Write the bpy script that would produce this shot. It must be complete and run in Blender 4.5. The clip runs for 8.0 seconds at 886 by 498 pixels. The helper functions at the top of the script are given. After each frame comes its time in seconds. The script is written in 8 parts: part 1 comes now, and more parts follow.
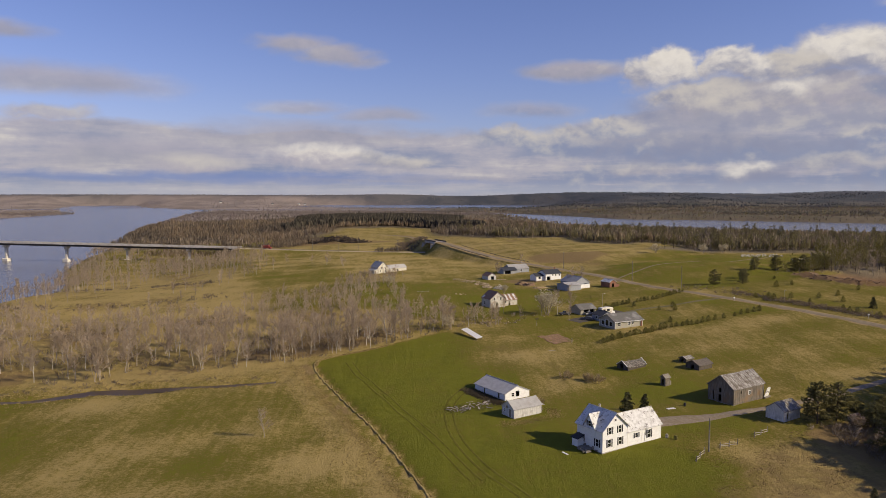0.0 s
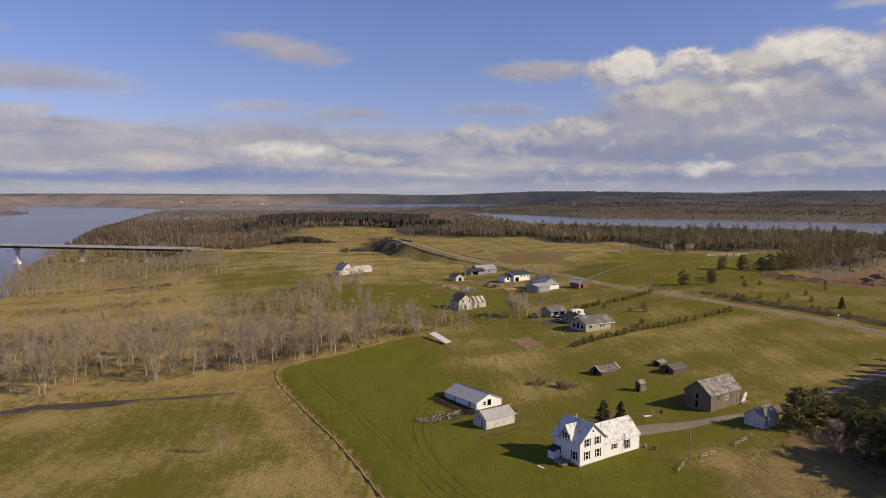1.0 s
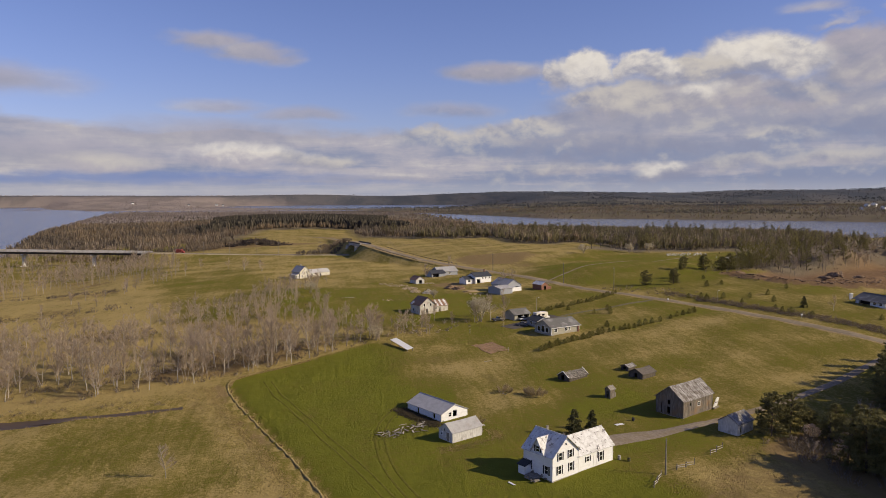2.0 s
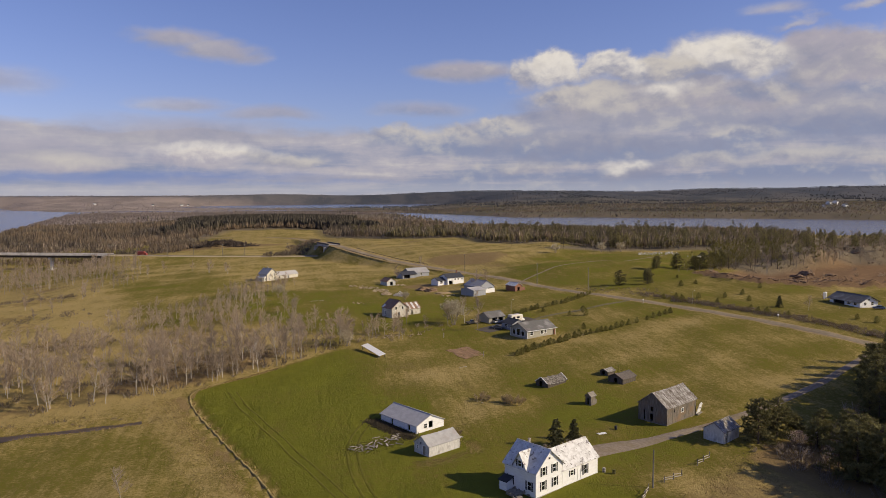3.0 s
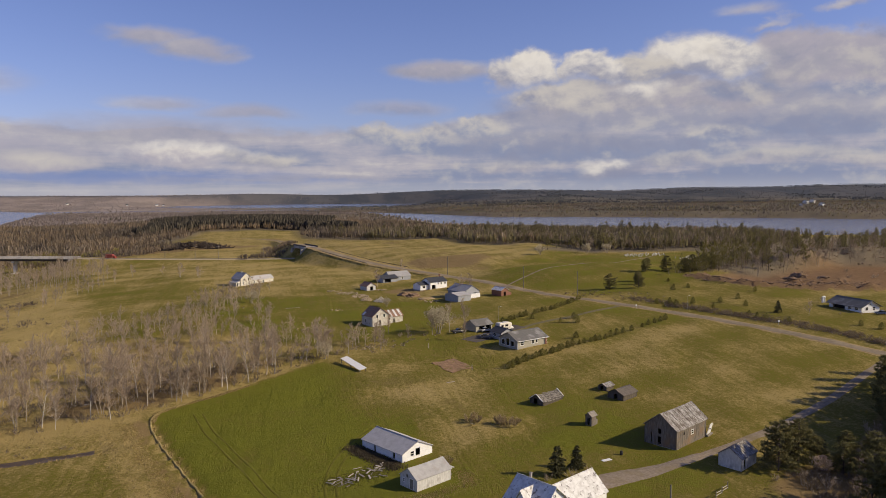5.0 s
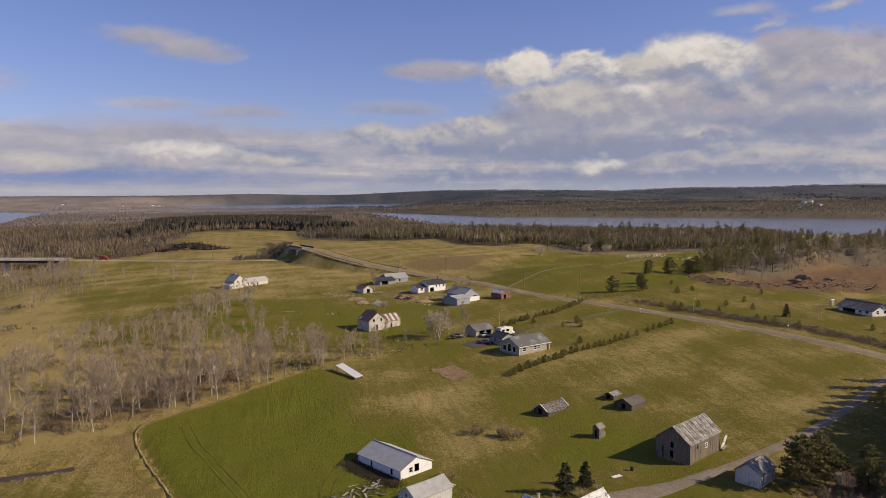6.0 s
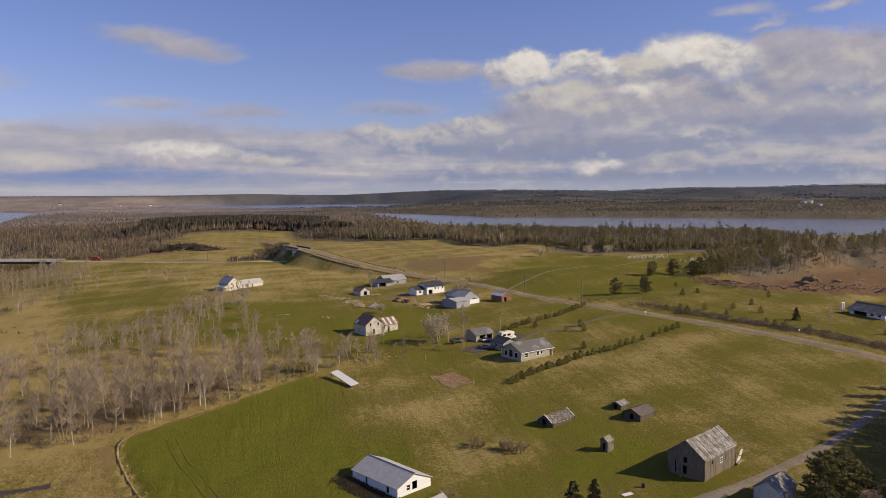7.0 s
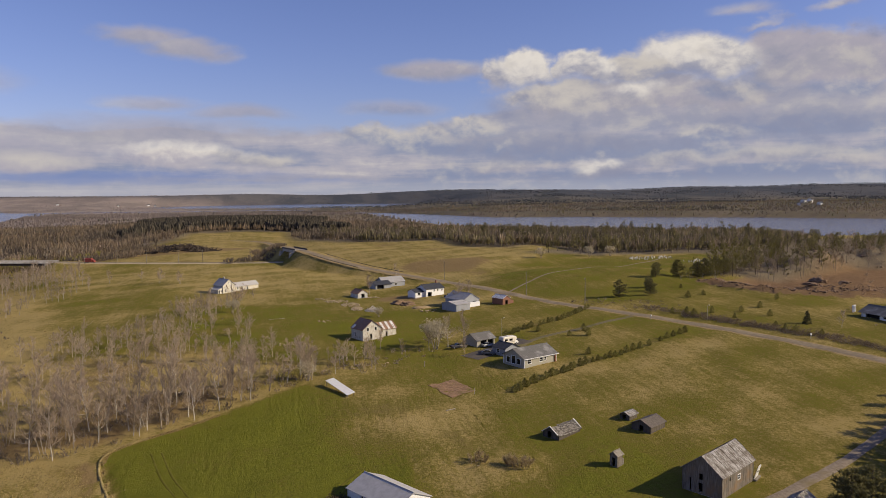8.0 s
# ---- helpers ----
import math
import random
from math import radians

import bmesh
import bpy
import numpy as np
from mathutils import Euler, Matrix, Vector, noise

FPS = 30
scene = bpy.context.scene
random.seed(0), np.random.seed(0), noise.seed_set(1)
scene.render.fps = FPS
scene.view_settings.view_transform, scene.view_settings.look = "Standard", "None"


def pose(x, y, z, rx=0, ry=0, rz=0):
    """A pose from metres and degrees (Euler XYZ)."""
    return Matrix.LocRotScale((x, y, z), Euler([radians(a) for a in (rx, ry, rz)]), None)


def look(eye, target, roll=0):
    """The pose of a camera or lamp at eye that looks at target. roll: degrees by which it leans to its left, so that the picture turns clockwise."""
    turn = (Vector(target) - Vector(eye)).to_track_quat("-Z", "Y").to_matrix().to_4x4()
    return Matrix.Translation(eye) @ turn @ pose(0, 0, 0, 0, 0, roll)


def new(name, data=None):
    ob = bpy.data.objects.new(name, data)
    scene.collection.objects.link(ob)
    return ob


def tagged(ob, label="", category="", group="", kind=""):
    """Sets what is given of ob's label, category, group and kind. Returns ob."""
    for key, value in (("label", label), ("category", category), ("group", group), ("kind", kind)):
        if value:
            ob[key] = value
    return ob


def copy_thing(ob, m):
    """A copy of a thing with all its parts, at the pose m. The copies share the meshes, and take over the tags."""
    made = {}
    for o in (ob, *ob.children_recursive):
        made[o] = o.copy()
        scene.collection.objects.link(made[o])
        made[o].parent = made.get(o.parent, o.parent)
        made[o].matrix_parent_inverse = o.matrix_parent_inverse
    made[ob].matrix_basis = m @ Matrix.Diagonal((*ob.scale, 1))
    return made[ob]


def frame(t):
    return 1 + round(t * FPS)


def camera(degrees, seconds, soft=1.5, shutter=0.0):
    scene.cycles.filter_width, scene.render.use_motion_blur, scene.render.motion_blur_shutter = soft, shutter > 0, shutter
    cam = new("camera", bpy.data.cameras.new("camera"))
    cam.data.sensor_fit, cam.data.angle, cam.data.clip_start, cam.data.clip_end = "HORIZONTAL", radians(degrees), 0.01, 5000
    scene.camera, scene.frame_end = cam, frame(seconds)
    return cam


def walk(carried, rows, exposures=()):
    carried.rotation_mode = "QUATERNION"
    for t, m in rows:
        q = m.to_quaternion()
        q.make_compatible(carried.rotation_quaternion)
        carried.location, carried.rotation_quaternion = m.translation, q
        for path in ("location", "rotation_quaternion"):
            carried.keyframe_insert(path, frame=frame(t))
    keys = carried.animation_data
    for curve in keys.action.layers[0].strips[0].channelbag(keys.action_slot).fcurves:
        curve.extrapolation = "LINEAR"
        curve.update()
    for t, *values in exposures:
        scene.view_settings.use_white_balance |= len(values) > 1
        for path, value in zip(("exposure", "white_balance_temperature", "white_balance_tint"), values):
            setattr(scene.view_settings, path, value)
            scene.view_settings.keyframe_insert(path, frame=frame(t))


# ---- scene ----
cam = camera(62.0, 8.0, soft=0.6)
PATH = [
    (0, (1.08, -15.954, 53.225), (1.16, -13.961, 53.079), 0.1),
    (0.5, (0.9, -11.426, 53.355), (1.014, -9.435, 53.208), 0.2),
    (1, (0.739, -7.339, 53.495), (0.913, -5.352, 53.347), 0.1),
    (1.5, (0.723, -2.524, 53.382), (0.956, -0.543, 53.235), -0.0),
    (3, (0.748, 10.348, 53.762), (1.117, 12.308, 53.613), -0.3),
    (3.5, (0.893, 14.489, 53.963), (1.286, 16.444, 53.812), -0.3),
    (4, (1.149, 18.815, 54.13), (1.556, 20.767, 53.98), -0.4),
    (4.5, (1.551, 22.868, 54.292), (1.969, 24.818, 54.141), -0.4),
    (6, (3.182, 35.152, 54.541), (3.615, 37.099, 54.39), -0.4),
    (6.5, (3.979, 39.667, 54.487), (4.415, 41.613, 54.336), -0.4),
    (7, (4.873, 43.62, 54.504), (5.31, 45.566, 54.353), -0.4),
    (7.5, (5.653, 47.694, 54.657), (6.091, 49.639, 54.505), -0.4),
    (8, (6.498, 51.906, 54.708), (6.938, 53.851, 54.556), -0.5),
]
walk(cam, [(t, look(eye, goal, lean)) for t, eye, goal, lean in PATH])

# ---- light: low sun from the right, broken cloud ----
SUN_TO = Vector((0.94 * math.cos(radians(28.5)), -0.342 * math.cos(radians(28.5)), math.sin(radians(28.5))))
SUN_AZ = math.atan2(SUN_TO.x, SUN_TO.y)
sun_data = bpy.data.lights.new("sun", "SUN")
sun_data.energy, sun_data.angle, sun_data.color = 3.95, radians(0.6), (1.0, 0.85, 0.60)
sun = new("sun", sun_data)
sun.matrix_basis = look((0, 0, 300), Vector((0, 0, 300)) - SUN_TO)
scene.view_settings.exposure = 0.32


def sky_world():
    world = bpy.data.worlds.new("sky")
    scene.world = world
    world.use_nodes = True
    nt = world.node_tree
    nt.nodes.clear()
    N, L = nt.nodes.new, nt.links.new

    def setin(socket, v):
        if isinstance(v, bpy.types.NodeSocket):
            L(v, socket)
        else:
            socket.default_value = v

    def m(op, a, b=0.0, c=0.0, clamp=False):
        n = N("ShaderNodeMath")
        n.operation, n.use_clamp = op, clamp
        for s, v in zip(n.inputs, (a, b, c)):
            setin(s, v)
        return n.outputs[0]

    def ramp01(a, b, t):
        n = N("ShaderNodeMapRange")
        n.interpolation_type = "SMOOTHSTEP"
        setin(n.inputs[0], t)
        n.inputs[1].default_value, n.inputs[2].default_value = a, b
        return n.outputs[0]

    def mixc(f, a, b):
        n = N("ShaderNodeMix")
        n.data_type = "RGBA"
        setin(n.inputs[0], f)
        setin(n.inputs[6], a)
        setin(n.inputs[7], b)
        return n.outputs[2]

    tc = N("ShaderNodeTexCoord")
    sep = N("ShaderNodeSeparateXYZ")
    L(tc.outputs["Generated"], sep.inputs[0])
    az = m("MULTIPLY", m("ARCTAN2", sep.outputs[0], sep.outputs[1]), 57.2958)
    el = m("MULTIPLY", m("ARCSINE", sep.outputs[2]), 57.2958)
    # clouds flatten towards the horizon
    flat = m("POWER", m("MAXIMUM", m("ADD", el, 0.6), 0.05), 0.62)
    co = N("ShaderNodeCombineXYZ")
    L(m("MULTIPLY", az, 0.115), co.inputs[0])
    L(m("MULTIPLY", flat, 0.92), co.inputs[1])

    def fbm(vec, scale, detail, rough, off=(0, 0, 0), warp=0.0):
        mp = N("ShaderNodeMapping")
        mp.inputs["Location"].default_value = off
        L(vec, mp.inputs[0])
        n = N("ShaderNodeTexNoise")
        n.inputs["Scale"].default_value = scale
        n.inputs["Detail"].default_value = detail
        n.inputs["Roughness"].default_value = rough
        n.inputs["Distortion"].default_value = warp
        L(mp.outputs[0], n.inputs["Vector"])
        return n.outputs[0]

    def fields(vec, scale, detail, rough, off, warp=0.0):
        """Two unlike noise fields from one texture, each about zero."""
        mp = N("ShaderNodeMapping")
        mp.inputs["Location"].default_value = off
        L(vec, mp.inputs[0])
        n = N("ShaderNodeTexNoise")
        n.inputs["Scale"].default_value = scale
        n.inputs["Detail"].default_value = detail
        n.inputs["Roughness"].default_value = rough
        n.inputs["Distortion"].default_value = warp
        L(mp.outputs[0], n.inputs["Vector"])
        split = N("ShaderNodeSeparateColor")
        L(n.outputs["Color"], split.inputs[0])
        return m("SUBTRACT", split.outputs[0], 0.5), m("SUBTRACT", split.outputs[1], 0.5)

    v = co.outputs[0]
    wide = N("ShaderNodeMapping")
    wide.inputs["Scale"].default_value = (0.42, 1.0, 1.0)
    L(v, wide.inputs[0])
    wv = wide.outputs[0]
    iso = N("ShaderNodeCombineXYZ")
    L(m("MULTIPLY", az, 0.22), iso.inputs[0])
    L(m("MULTIPLY", el, 0.30), iso.inputs[1])
    pv = iso.outputs[0]

    # billows for heaped clouds, long soft streaks for layered ones
    b1, b2 = fields(pv, 1.7, 7.0, 0.53, (2.3, 7.7, 0), 0.2)
    _, b2_up = fields(pv, 1.7, 7.0, 0.53, (2.36, 7.92, 0), 0.2)
    c1, _ = fields(pv, 0.75, 7.0, 0.55, (4.6, 3.1, 2.0), 0.3)
    c1_up, _ = fields(pv, 0.75, 7.0, 0.55, (4.70, 3.42, 2.0), 0.3)
    s1, s2 = fields(v, 1.5, 7.0, 0.55, (3.1, 1.7, 0), 0.3)
    az_b, el_b = m("MULTIPLY_ADD", b1, 3.6, az), m("MULTIPLY_ADD", b2, 2.4, el)
    az_s, el_s = m("MULTIPLY_ADD", s1, 6.0, az), m("MULTIPLY_ADD", s2, 1.5, el)
    grain, grain2 = fields(pv, 3.4, 8.0, 0.6, (6.3, 1.2, 0), 0.3)
    streak = fbm(wv, 2.6, 6.0, 0.55, (0.4, 9.7, 2.0), 0.25)
    patch = fbm(v, 1.1, 5.0, 0.5, (5.4, 2.2, 6.0), 0.2)
    # a low layered bank all round, higher towards the right, and broken cloud high up outside the view
    top = m("ADD", 5.6, m("MULTIPLY", ramp01(8.0, 24.0, az), 2.4))
    bank = m("MINIMUM", m("MULTIPLY", m("SUBTRACT", top, el_s), 0.5), 0.75)
    high = m("SUBTRACT", m("MULTIPLY", m("SUBTRACT", fbm(v, 0.7, 5.0, 0.55, (1, 1, 5)), 0.52), 2.2), m("MULTIPLY", ramp01(28.0, 16.0, el), 3.0))
    dens = m("MAXIMUM", bank, high)
    dens = m("ADD", dens, m("MULTIPLY", m("SUBTRACT", patch, 0.5), 1.0))
    alpha = m("MULTIPLY", m("MULTIPLY", ramp01(0.05, 0.50, dens), ramp01(-2.0, 0.4, el)), 0.94)
    light = m("ADD", m("MULTIPLY_ADD", m("SUBTRACT", streak, 0.5), 2.0, 0.55), m("MULTIPLY", m("SUBTRACT", s2, m("MULTIPLY", grain, -0.7)), 0.9))
    light = m("SUBTRACT", light, m("MULTIPLY", m("MULTIPLY", ramp01(8.0, 5.0, el), ramp01(4.0, 14.0, az)), 0.30))
    light = m("SUBTRACT", light, m("MULTIPLY", ramp01(2.4, 1.0, el), 0.10))
    shade = mixc(ramp01(1.0, 6.0, el), (0.185, 0.215, 0.318, 1), (0.255, 0.258, 0.325, 1))
    colour = mixc(ramp01(0.05, 0.7, light), shade, (0.345, 0.325, 0.365, 1))
    colour = mixc(ramp01(0.6, 1.15, light), colour, (0.52, 0.48, 0.44, 1))

    WHITE, CREAM, GREY, MAUVE, SLATE, BLUE = (0.60, 0.555, 0.505, 1), (0.455, 0.418, 0.385, 1), (0.265, 0.26, 0.31, 1), (0.32, 0.297, 0.345, 1), (0.175, 0.205, 0.31, 1), (0.135, 0.19, 0.37, 1)

    def heap(kind, a, e, ra, re, hi, lo, soft=0.3, cover=1.0, fade=1.0):
        """One cloud: bright above, shaded below, fading into what lies under it; kind 'b' billows, 's' streaks."""
        nonlocal colour, alpha
        ax, ex = (az_b, el_b) if kind == "b" else (az_s, el_s)
        dx = m("DIVIDE", m("SUBTRACT", ax, a), ra)
        dy = m("DIVIDE", m("SUBTRACT", ex, e), re)
        dist = m("SQRT", m("ADD", m("MULTIPLY", dx, dx), m("MULTIPLY", dy, dy)))
        mask = m("MULTIPLY", ramp01(1.0 + 0.4 * soft, 1.0 - soft, dist), cover)
        mask = m("MULTIPLY", mask, ramp01(-1.0, -1.0 + 0.95 * fade, dy))
        tone = ramp01(-0.75, 0.85, m("ADD", m("MULTIPLY_ADD", dx, 0.18, dy), m("MULTIPLY_ADD", grain2, 1.9, m("MULTIPLY", b1, 0.9))))
        colour = mixc(mask, colour, mixc(tone, lo, hi))
        alpha = m("MAXIMUM", alpha, mask)

    # far to near: low streaks, the layered bank on the left, the great heap on the right
    for spec in (("s", -14.0, 1.25, 17.0, 0.6, BLUE, BLUE, 0.6, 0.85), ("s", 0.0, 1.0, 12.0, 0.45, GREY, BLUE, 0.7, 0.7), ("b", 17.5, 1.9, 3.2, 0.6, CREAM, GREY, 0.6, 0.6), ("b", 24.6, 1.6, 2.2, 0.9, WHITE, GREY, 0.5, 0.9), ("b", 30.0, 2.2, 3.4, 0.6, CREAM, GREY, 0.6, 0.7), ("b", 36.5, 2.5, 4.0, 0.7, CREAM, GREY, 0.6, 0.8), ("b", 41.5, 2.0, 3.0, 0.6, CREAM, GREY, 0.6, 0.7),
                 ("s", -20.0, 2.7, 8.0, 1.3, MAUVE, GREY, 0.7, 0.8), ("s", -16.0, 2.2, 4.0, 0.9, CREAM, MAUVE, 0.6, 0.9), ("s", -9.0, 4.4, 9.0, 1.5, MAUVE, GREY, 0.7, 0.75),
                 ("b", -6.6, 2.7, 5.4, 1.0, WHITE, MAUVE, 0.55, 1.0), ("b", -1.2, 2.5, 3.4, 0.75, CREAM, GREY, 0.5, 0.95), ("s", -8.2, 6.5, 3.8, 0.7, MAUVE, GREY, 0.8, 0.7), ("s", -2.4, 5.8, 4.0, 0.75, MAUVE, GREY, 0.8, 0.75),
                 ("s", -25.0, 7.6, 7.5, 1.5, MAUVE, GREY, 0.7, 0.85), ("s", -28.5, 10.7, 3.0, 0.9, MAUVE, GREY, 0.7, 0.85), ("b", -25.5, 5.4, 3.6, 0.8, CREAM, MAUVE, 0.6, 0.85),
                 ("s", -8.8, 11.0, 3.2, 0.9, MAUVE, GREY, 0.6, 0.9), ("s", -6.4, 10.4, 3.4, 0.9, MAUVE, GREY, 0.6, 0.9),
                 ("s", 9.2, 6.3, 3.6, 0.8, MAUVE, SLATE, 0.8, 0.7), ("b", 7.6, 4.2, 3.4, 1.1, CREAM, SLATE, 0.45, 0.95), ("b", 11.6, 4.0, 3.0, 1.2, CREAM, SLATE, 0.45, 0.95),
                 ("s", 20.0, 3.4, 9.0, 1.5, GREY, SLATE, 0.5, 0.9), ("s", 39.0, 4.6, 7.0, 1.5, GREY, SLATE, 0.5, 0.9), ("b", 15.2, 5.0, 2.6, 0.9, CREAM, SLATE, 0.4, 0.95), ("b", 33.0, 4.0, 3.0, 0.9, CREAM, SLATE, 0.5, 0.85),
                 ("b", 28.0, 6.4, 12.0, 2.3, MAUVE, GREY, 0.35, 1.0), ("b", 41.0, 7.8, 8.0, 3.0, MAUVE, GREY, 0.35, 1.0), ("b", 37.5, 9.3, 5.5, 1.9, MAUVE, GREY, 0.3, 1.0),
                 ("s", 12.6, 9.1, 4.4, 0.95, MAUVE, GREY, 0.5, 0.95), ("b", 21.5, 7.0, 4.5, 1.4, CREAM, GREY, 0.35, 1.0), ("b", 31.4, 9.0, 5.0, 2.6, WHITE, GREY, 0.28, 1.0), ("b", 26.6, 8.6, 3.6, 1.7, CREAM, GREY, 0.3, 1.0),
                 ("b", 23.4, 8.9, 2.7, 1.7, WHITE, GREY, 0.24, 1.0), ("b", 18.6, 8.9, 3.0, 1.8, WHITE, GREY, 0.24, 1.0), ("b", 27.4, 7.2, 2.0, 1.0, WHITE, GREY, 0.45, 0.9), ("b", 34.2, 7.2, 2.4, 1.0, GREY, SLATE, 0.5, 0.85),
                 ("b", 41.0, 7.0, 3.0, 0.9, MAUVE, SLATE, 0.5, 0.8), ("s", 34.6, 12.6, 2.4, 0.5, MAUVE, MAUVE, 0.9, 0.7), ("b", 36.0, 11.5, 1.7, 0.45, CREAM, MAUVE, 0.9, 0.7), ("b", 40.6, 12.3, 1.9, 0.55, CREAM, MAUVE, 0.8, 0.8)):
        heap(*spec)
    # relief of the billows over all of it
    lift = m("ADD", m("MULTIPLY", m("SUBTRACT", b2, b2_up), 1.5), m("MULTIPLY", m("SUBTRACT", c1, c1_up), 2.2))
    lift = m("MULTIPLY", lift, m("ADD", 0.45, m("MULTIPLY", ramp01(2.0, 16.0, az), 0.55)))
    colour = mixc(m("MULTIPLY", ramp01(0.0, 0.55, lift), 0.6), colour, CREAM)
    colour = mixc(m("MULTIPLY", ramp01(0.0, -0.5, lift), 0.7), colour, (0.20, 0.212, 0.295, 1))
    haze = ramp01(1.4, 0.2, el)
    colour = mixc(m("MULTIPLY", haze, 0.6), colour, (0.335, 0.345, 0.395, 1))
    sky = N("ShaderNodeTexSky")
    sky.sky_type = "NISHITA"
    sky.sun_disc = False
    sky.sun_elevation, sky.sun_rotation = radians(28.5), SUN_AZ
    sky.air_density, sky.dust_density, sky.ozone_density = 1.0, 0.4, 2.5
    bg1, bg2, mx, out = N("ShaderNodeBackground"), N("ShaderNodeBackground"), N("ShaderNodeMixShader"), N("ShaderNodeOutputWorld")
    tint = N("ShaderNodeMix")
    tint.data_type, tint.blend_type = "RGBA", "MULTIPLY"
    tint.inputs[0].default_value = 1.0
    L(sky.outputs[0], tint.inputs[6])
    tint.inputs[7].default_value = (0.84, 0.76, 1.07, 1)
    L(tint.outputs[2], bg1.inputs[0])
    bg1.inputs[1].default_value = 0.085
    L(colour, bg2.inputs[0])
    bg2.inputs[1].default_value = 1.0
    L(alpha, mx.inputs[0])
    L(bg1.outputs[0], mx.inputs[1])
    L(bg2.outputs[0], mx.inputs[2])
    L(mx.outputs[0], out.inputs[0])


sky_world()

# ---- materials ----


def material(name, base, second=None, rough=0.9, scale=1.0, detail=6.0, spread=(0.35, 0.65), bump=0.0, bump_scale=8.0, stretch=(1, 1, 1),
             third=None, third_scale=0.15, third_spread=(0.5, 0.7), metal=0.0, random_value=0.0, island=0.0, spec=0.3, thin=0.0):
    """Two colours mixed by grain, a third by large stains, with fine relief."""
    mat = bpy.data.materials.new(name)
    mat.use_nodes = True
    nt = mat.node_tree
    N, L = nt.nodes.new, nt.links.new
    bsdf = nt.nodes["Principled BSDF"]
    bsdf.inputs["Roughness"].default_value = rough
    bsdf.inputs["Metallic"].default_value = metal
    bsdf.inputs["Specular IOR Level"].default_value = spec
    tc = N("ShaderNodeTexCoord")
    mp = N("ShaderNodeMapping")
    mp.inputs["Scale"].default_value = stretch
    L(tc.outputs["Object"], mp.inputs[0])

    def noise_at(sc, det, lo, hi, vec):
        n = N("ShaderNodeTexNoise")
        n.inputs["Scale"].default_value, n.inputs["Detail"].default_value, n.inputs["Roughness"].default_value = sc, det, 0.6
        L(vec, n.inputs["Vector"])
        r = N("ShaderNodeMapRange")
        r.inputs[1].default_value, r.inputs[2].default_value = lo, hi
        L(n.outputs[0], r.inputs[0])
        return r.outputs[0]

    def mixc(f, a, b):
        n = N("ShaderNodeMix")
        n.data_type = "RGBA"
        L(f, n.inputs[0])
        for s, c in ((n.inputs[6], a), (n.inputs[7], b)):
            if isinstance(c, tuple):
                s.default_value = (*c, 1)
            else:
                L(c, s)
        return n.outputs[2]

    second = second or tuple(c * 0.75 for c in base)
    col = mixc(noise_at(scale, detail, *spread, mp.outputs[0]), base, second)
    if third:
        col = mixc(noise_at(third_scale, 5.0, *third_spread, tc.outputs["Object"]), col, third)
    for amount, node, sock in ((random_value, "ShaderNodeObjectInfo", "Random"), (island, "ShaderNodeNewGeometry", "Random Per Island")):
        if amount:
            r = N("ShaderNodeMapRange")
            r.inputs[3].default_value, r.inputs[4].default_value = 1 - amount, 1 + amount
            L(N(node).outputs[sock], r.inputs[0])
            h = N("ShaderNodeHueSaturation")
            L(r.outputs[0], h.inputs["Value"])
            L(col, h.inputs["Color"])
            col = h.outputs[0]
    L(col, bsdf.inputs["Base Color"])
    if bump:
        n = N("ShaderNodeTexNoise")
        n.inputs["Scale"].default_value, n.inputs["Detail"].default_value = bump_scale, 6.0
        L(mp.outputs[0], n.inputs["Vector"])
        b = N("ShaderNodeBump")
        b.inputs["Strength"].default_value = 0.8
        b.inputs["Distance"].default_value = bump
        L(n.outputs[0], b.inputs["Height"])
        L(b.outputs[0], bsdf.inputs["Normal"])
    if thin:
        # light passing round and through twigs and needles
        t, x = N("ShaderNodeBsdfTranslucent"), N("ShaderNodeMixShader")
        L(col, t.inputs[0])
        x.inputs[0].default_value = thin
        L(bsdf.outputs[0], x.inputs[1])
        L(t.outputs[0], x.inputs[2])
        L(x.outputs[0], nt.nodes["Material Output"].inputs[0])
    return mat


white_paint = material("white_paint", (0.80, 0.795, 0.785), (0.71, 0.70, 0.68), 0.7, 0.8, third=(0.56, 0.53, 0.47), third_scale=0.5, third_spread=(0.62, 0.9), stretch=(1, 1, 4))
old_white = material("weathered_white_boards", (0.60, 0.57, 0.50), (0.42, 0.38, 0.32), 0.85, 1.6, third=(0.30, 0.26, 0.21), third_scale=0.6, third_spread=(0.5, 0.75), stretch=(2, 2, 0.5))
grey_white = material("greyed_white_boards", (0.60, 0.585, 0.56), (0.44, 0.425, 0.40), 0.85, 1.6, third=(0.30, 0.275, 0.25), third_scale=0.6, third_spread=(0.52, 0.78), stretch=(2, 2, 0.5))
grey_boards = material("grey_barn_boards", (0.225, 0.195, 0.162), (0.10, 0.084, 0.068), 0.95, 2.2, third=(0.21, 0.14, 0.085), third_scale=0.3, third_spread=(0.5, 0.7), stretch=(2.2, 2.2, 0.25), bump=0.02, bump_scale=3)
roof_sheet_white = material("white_roof_sheets", (0.66, 0.65, 0.63), (0.44, 0.42, 0.39), 0.6, 1.1, spread=(0.42, 0.70), third=(0.17, 0.15, 0.145), third_scale=1.5, third_spread=(0.585, 0.64), stretch=(1, 1, 1), bump=0.02, bump_scale=3)
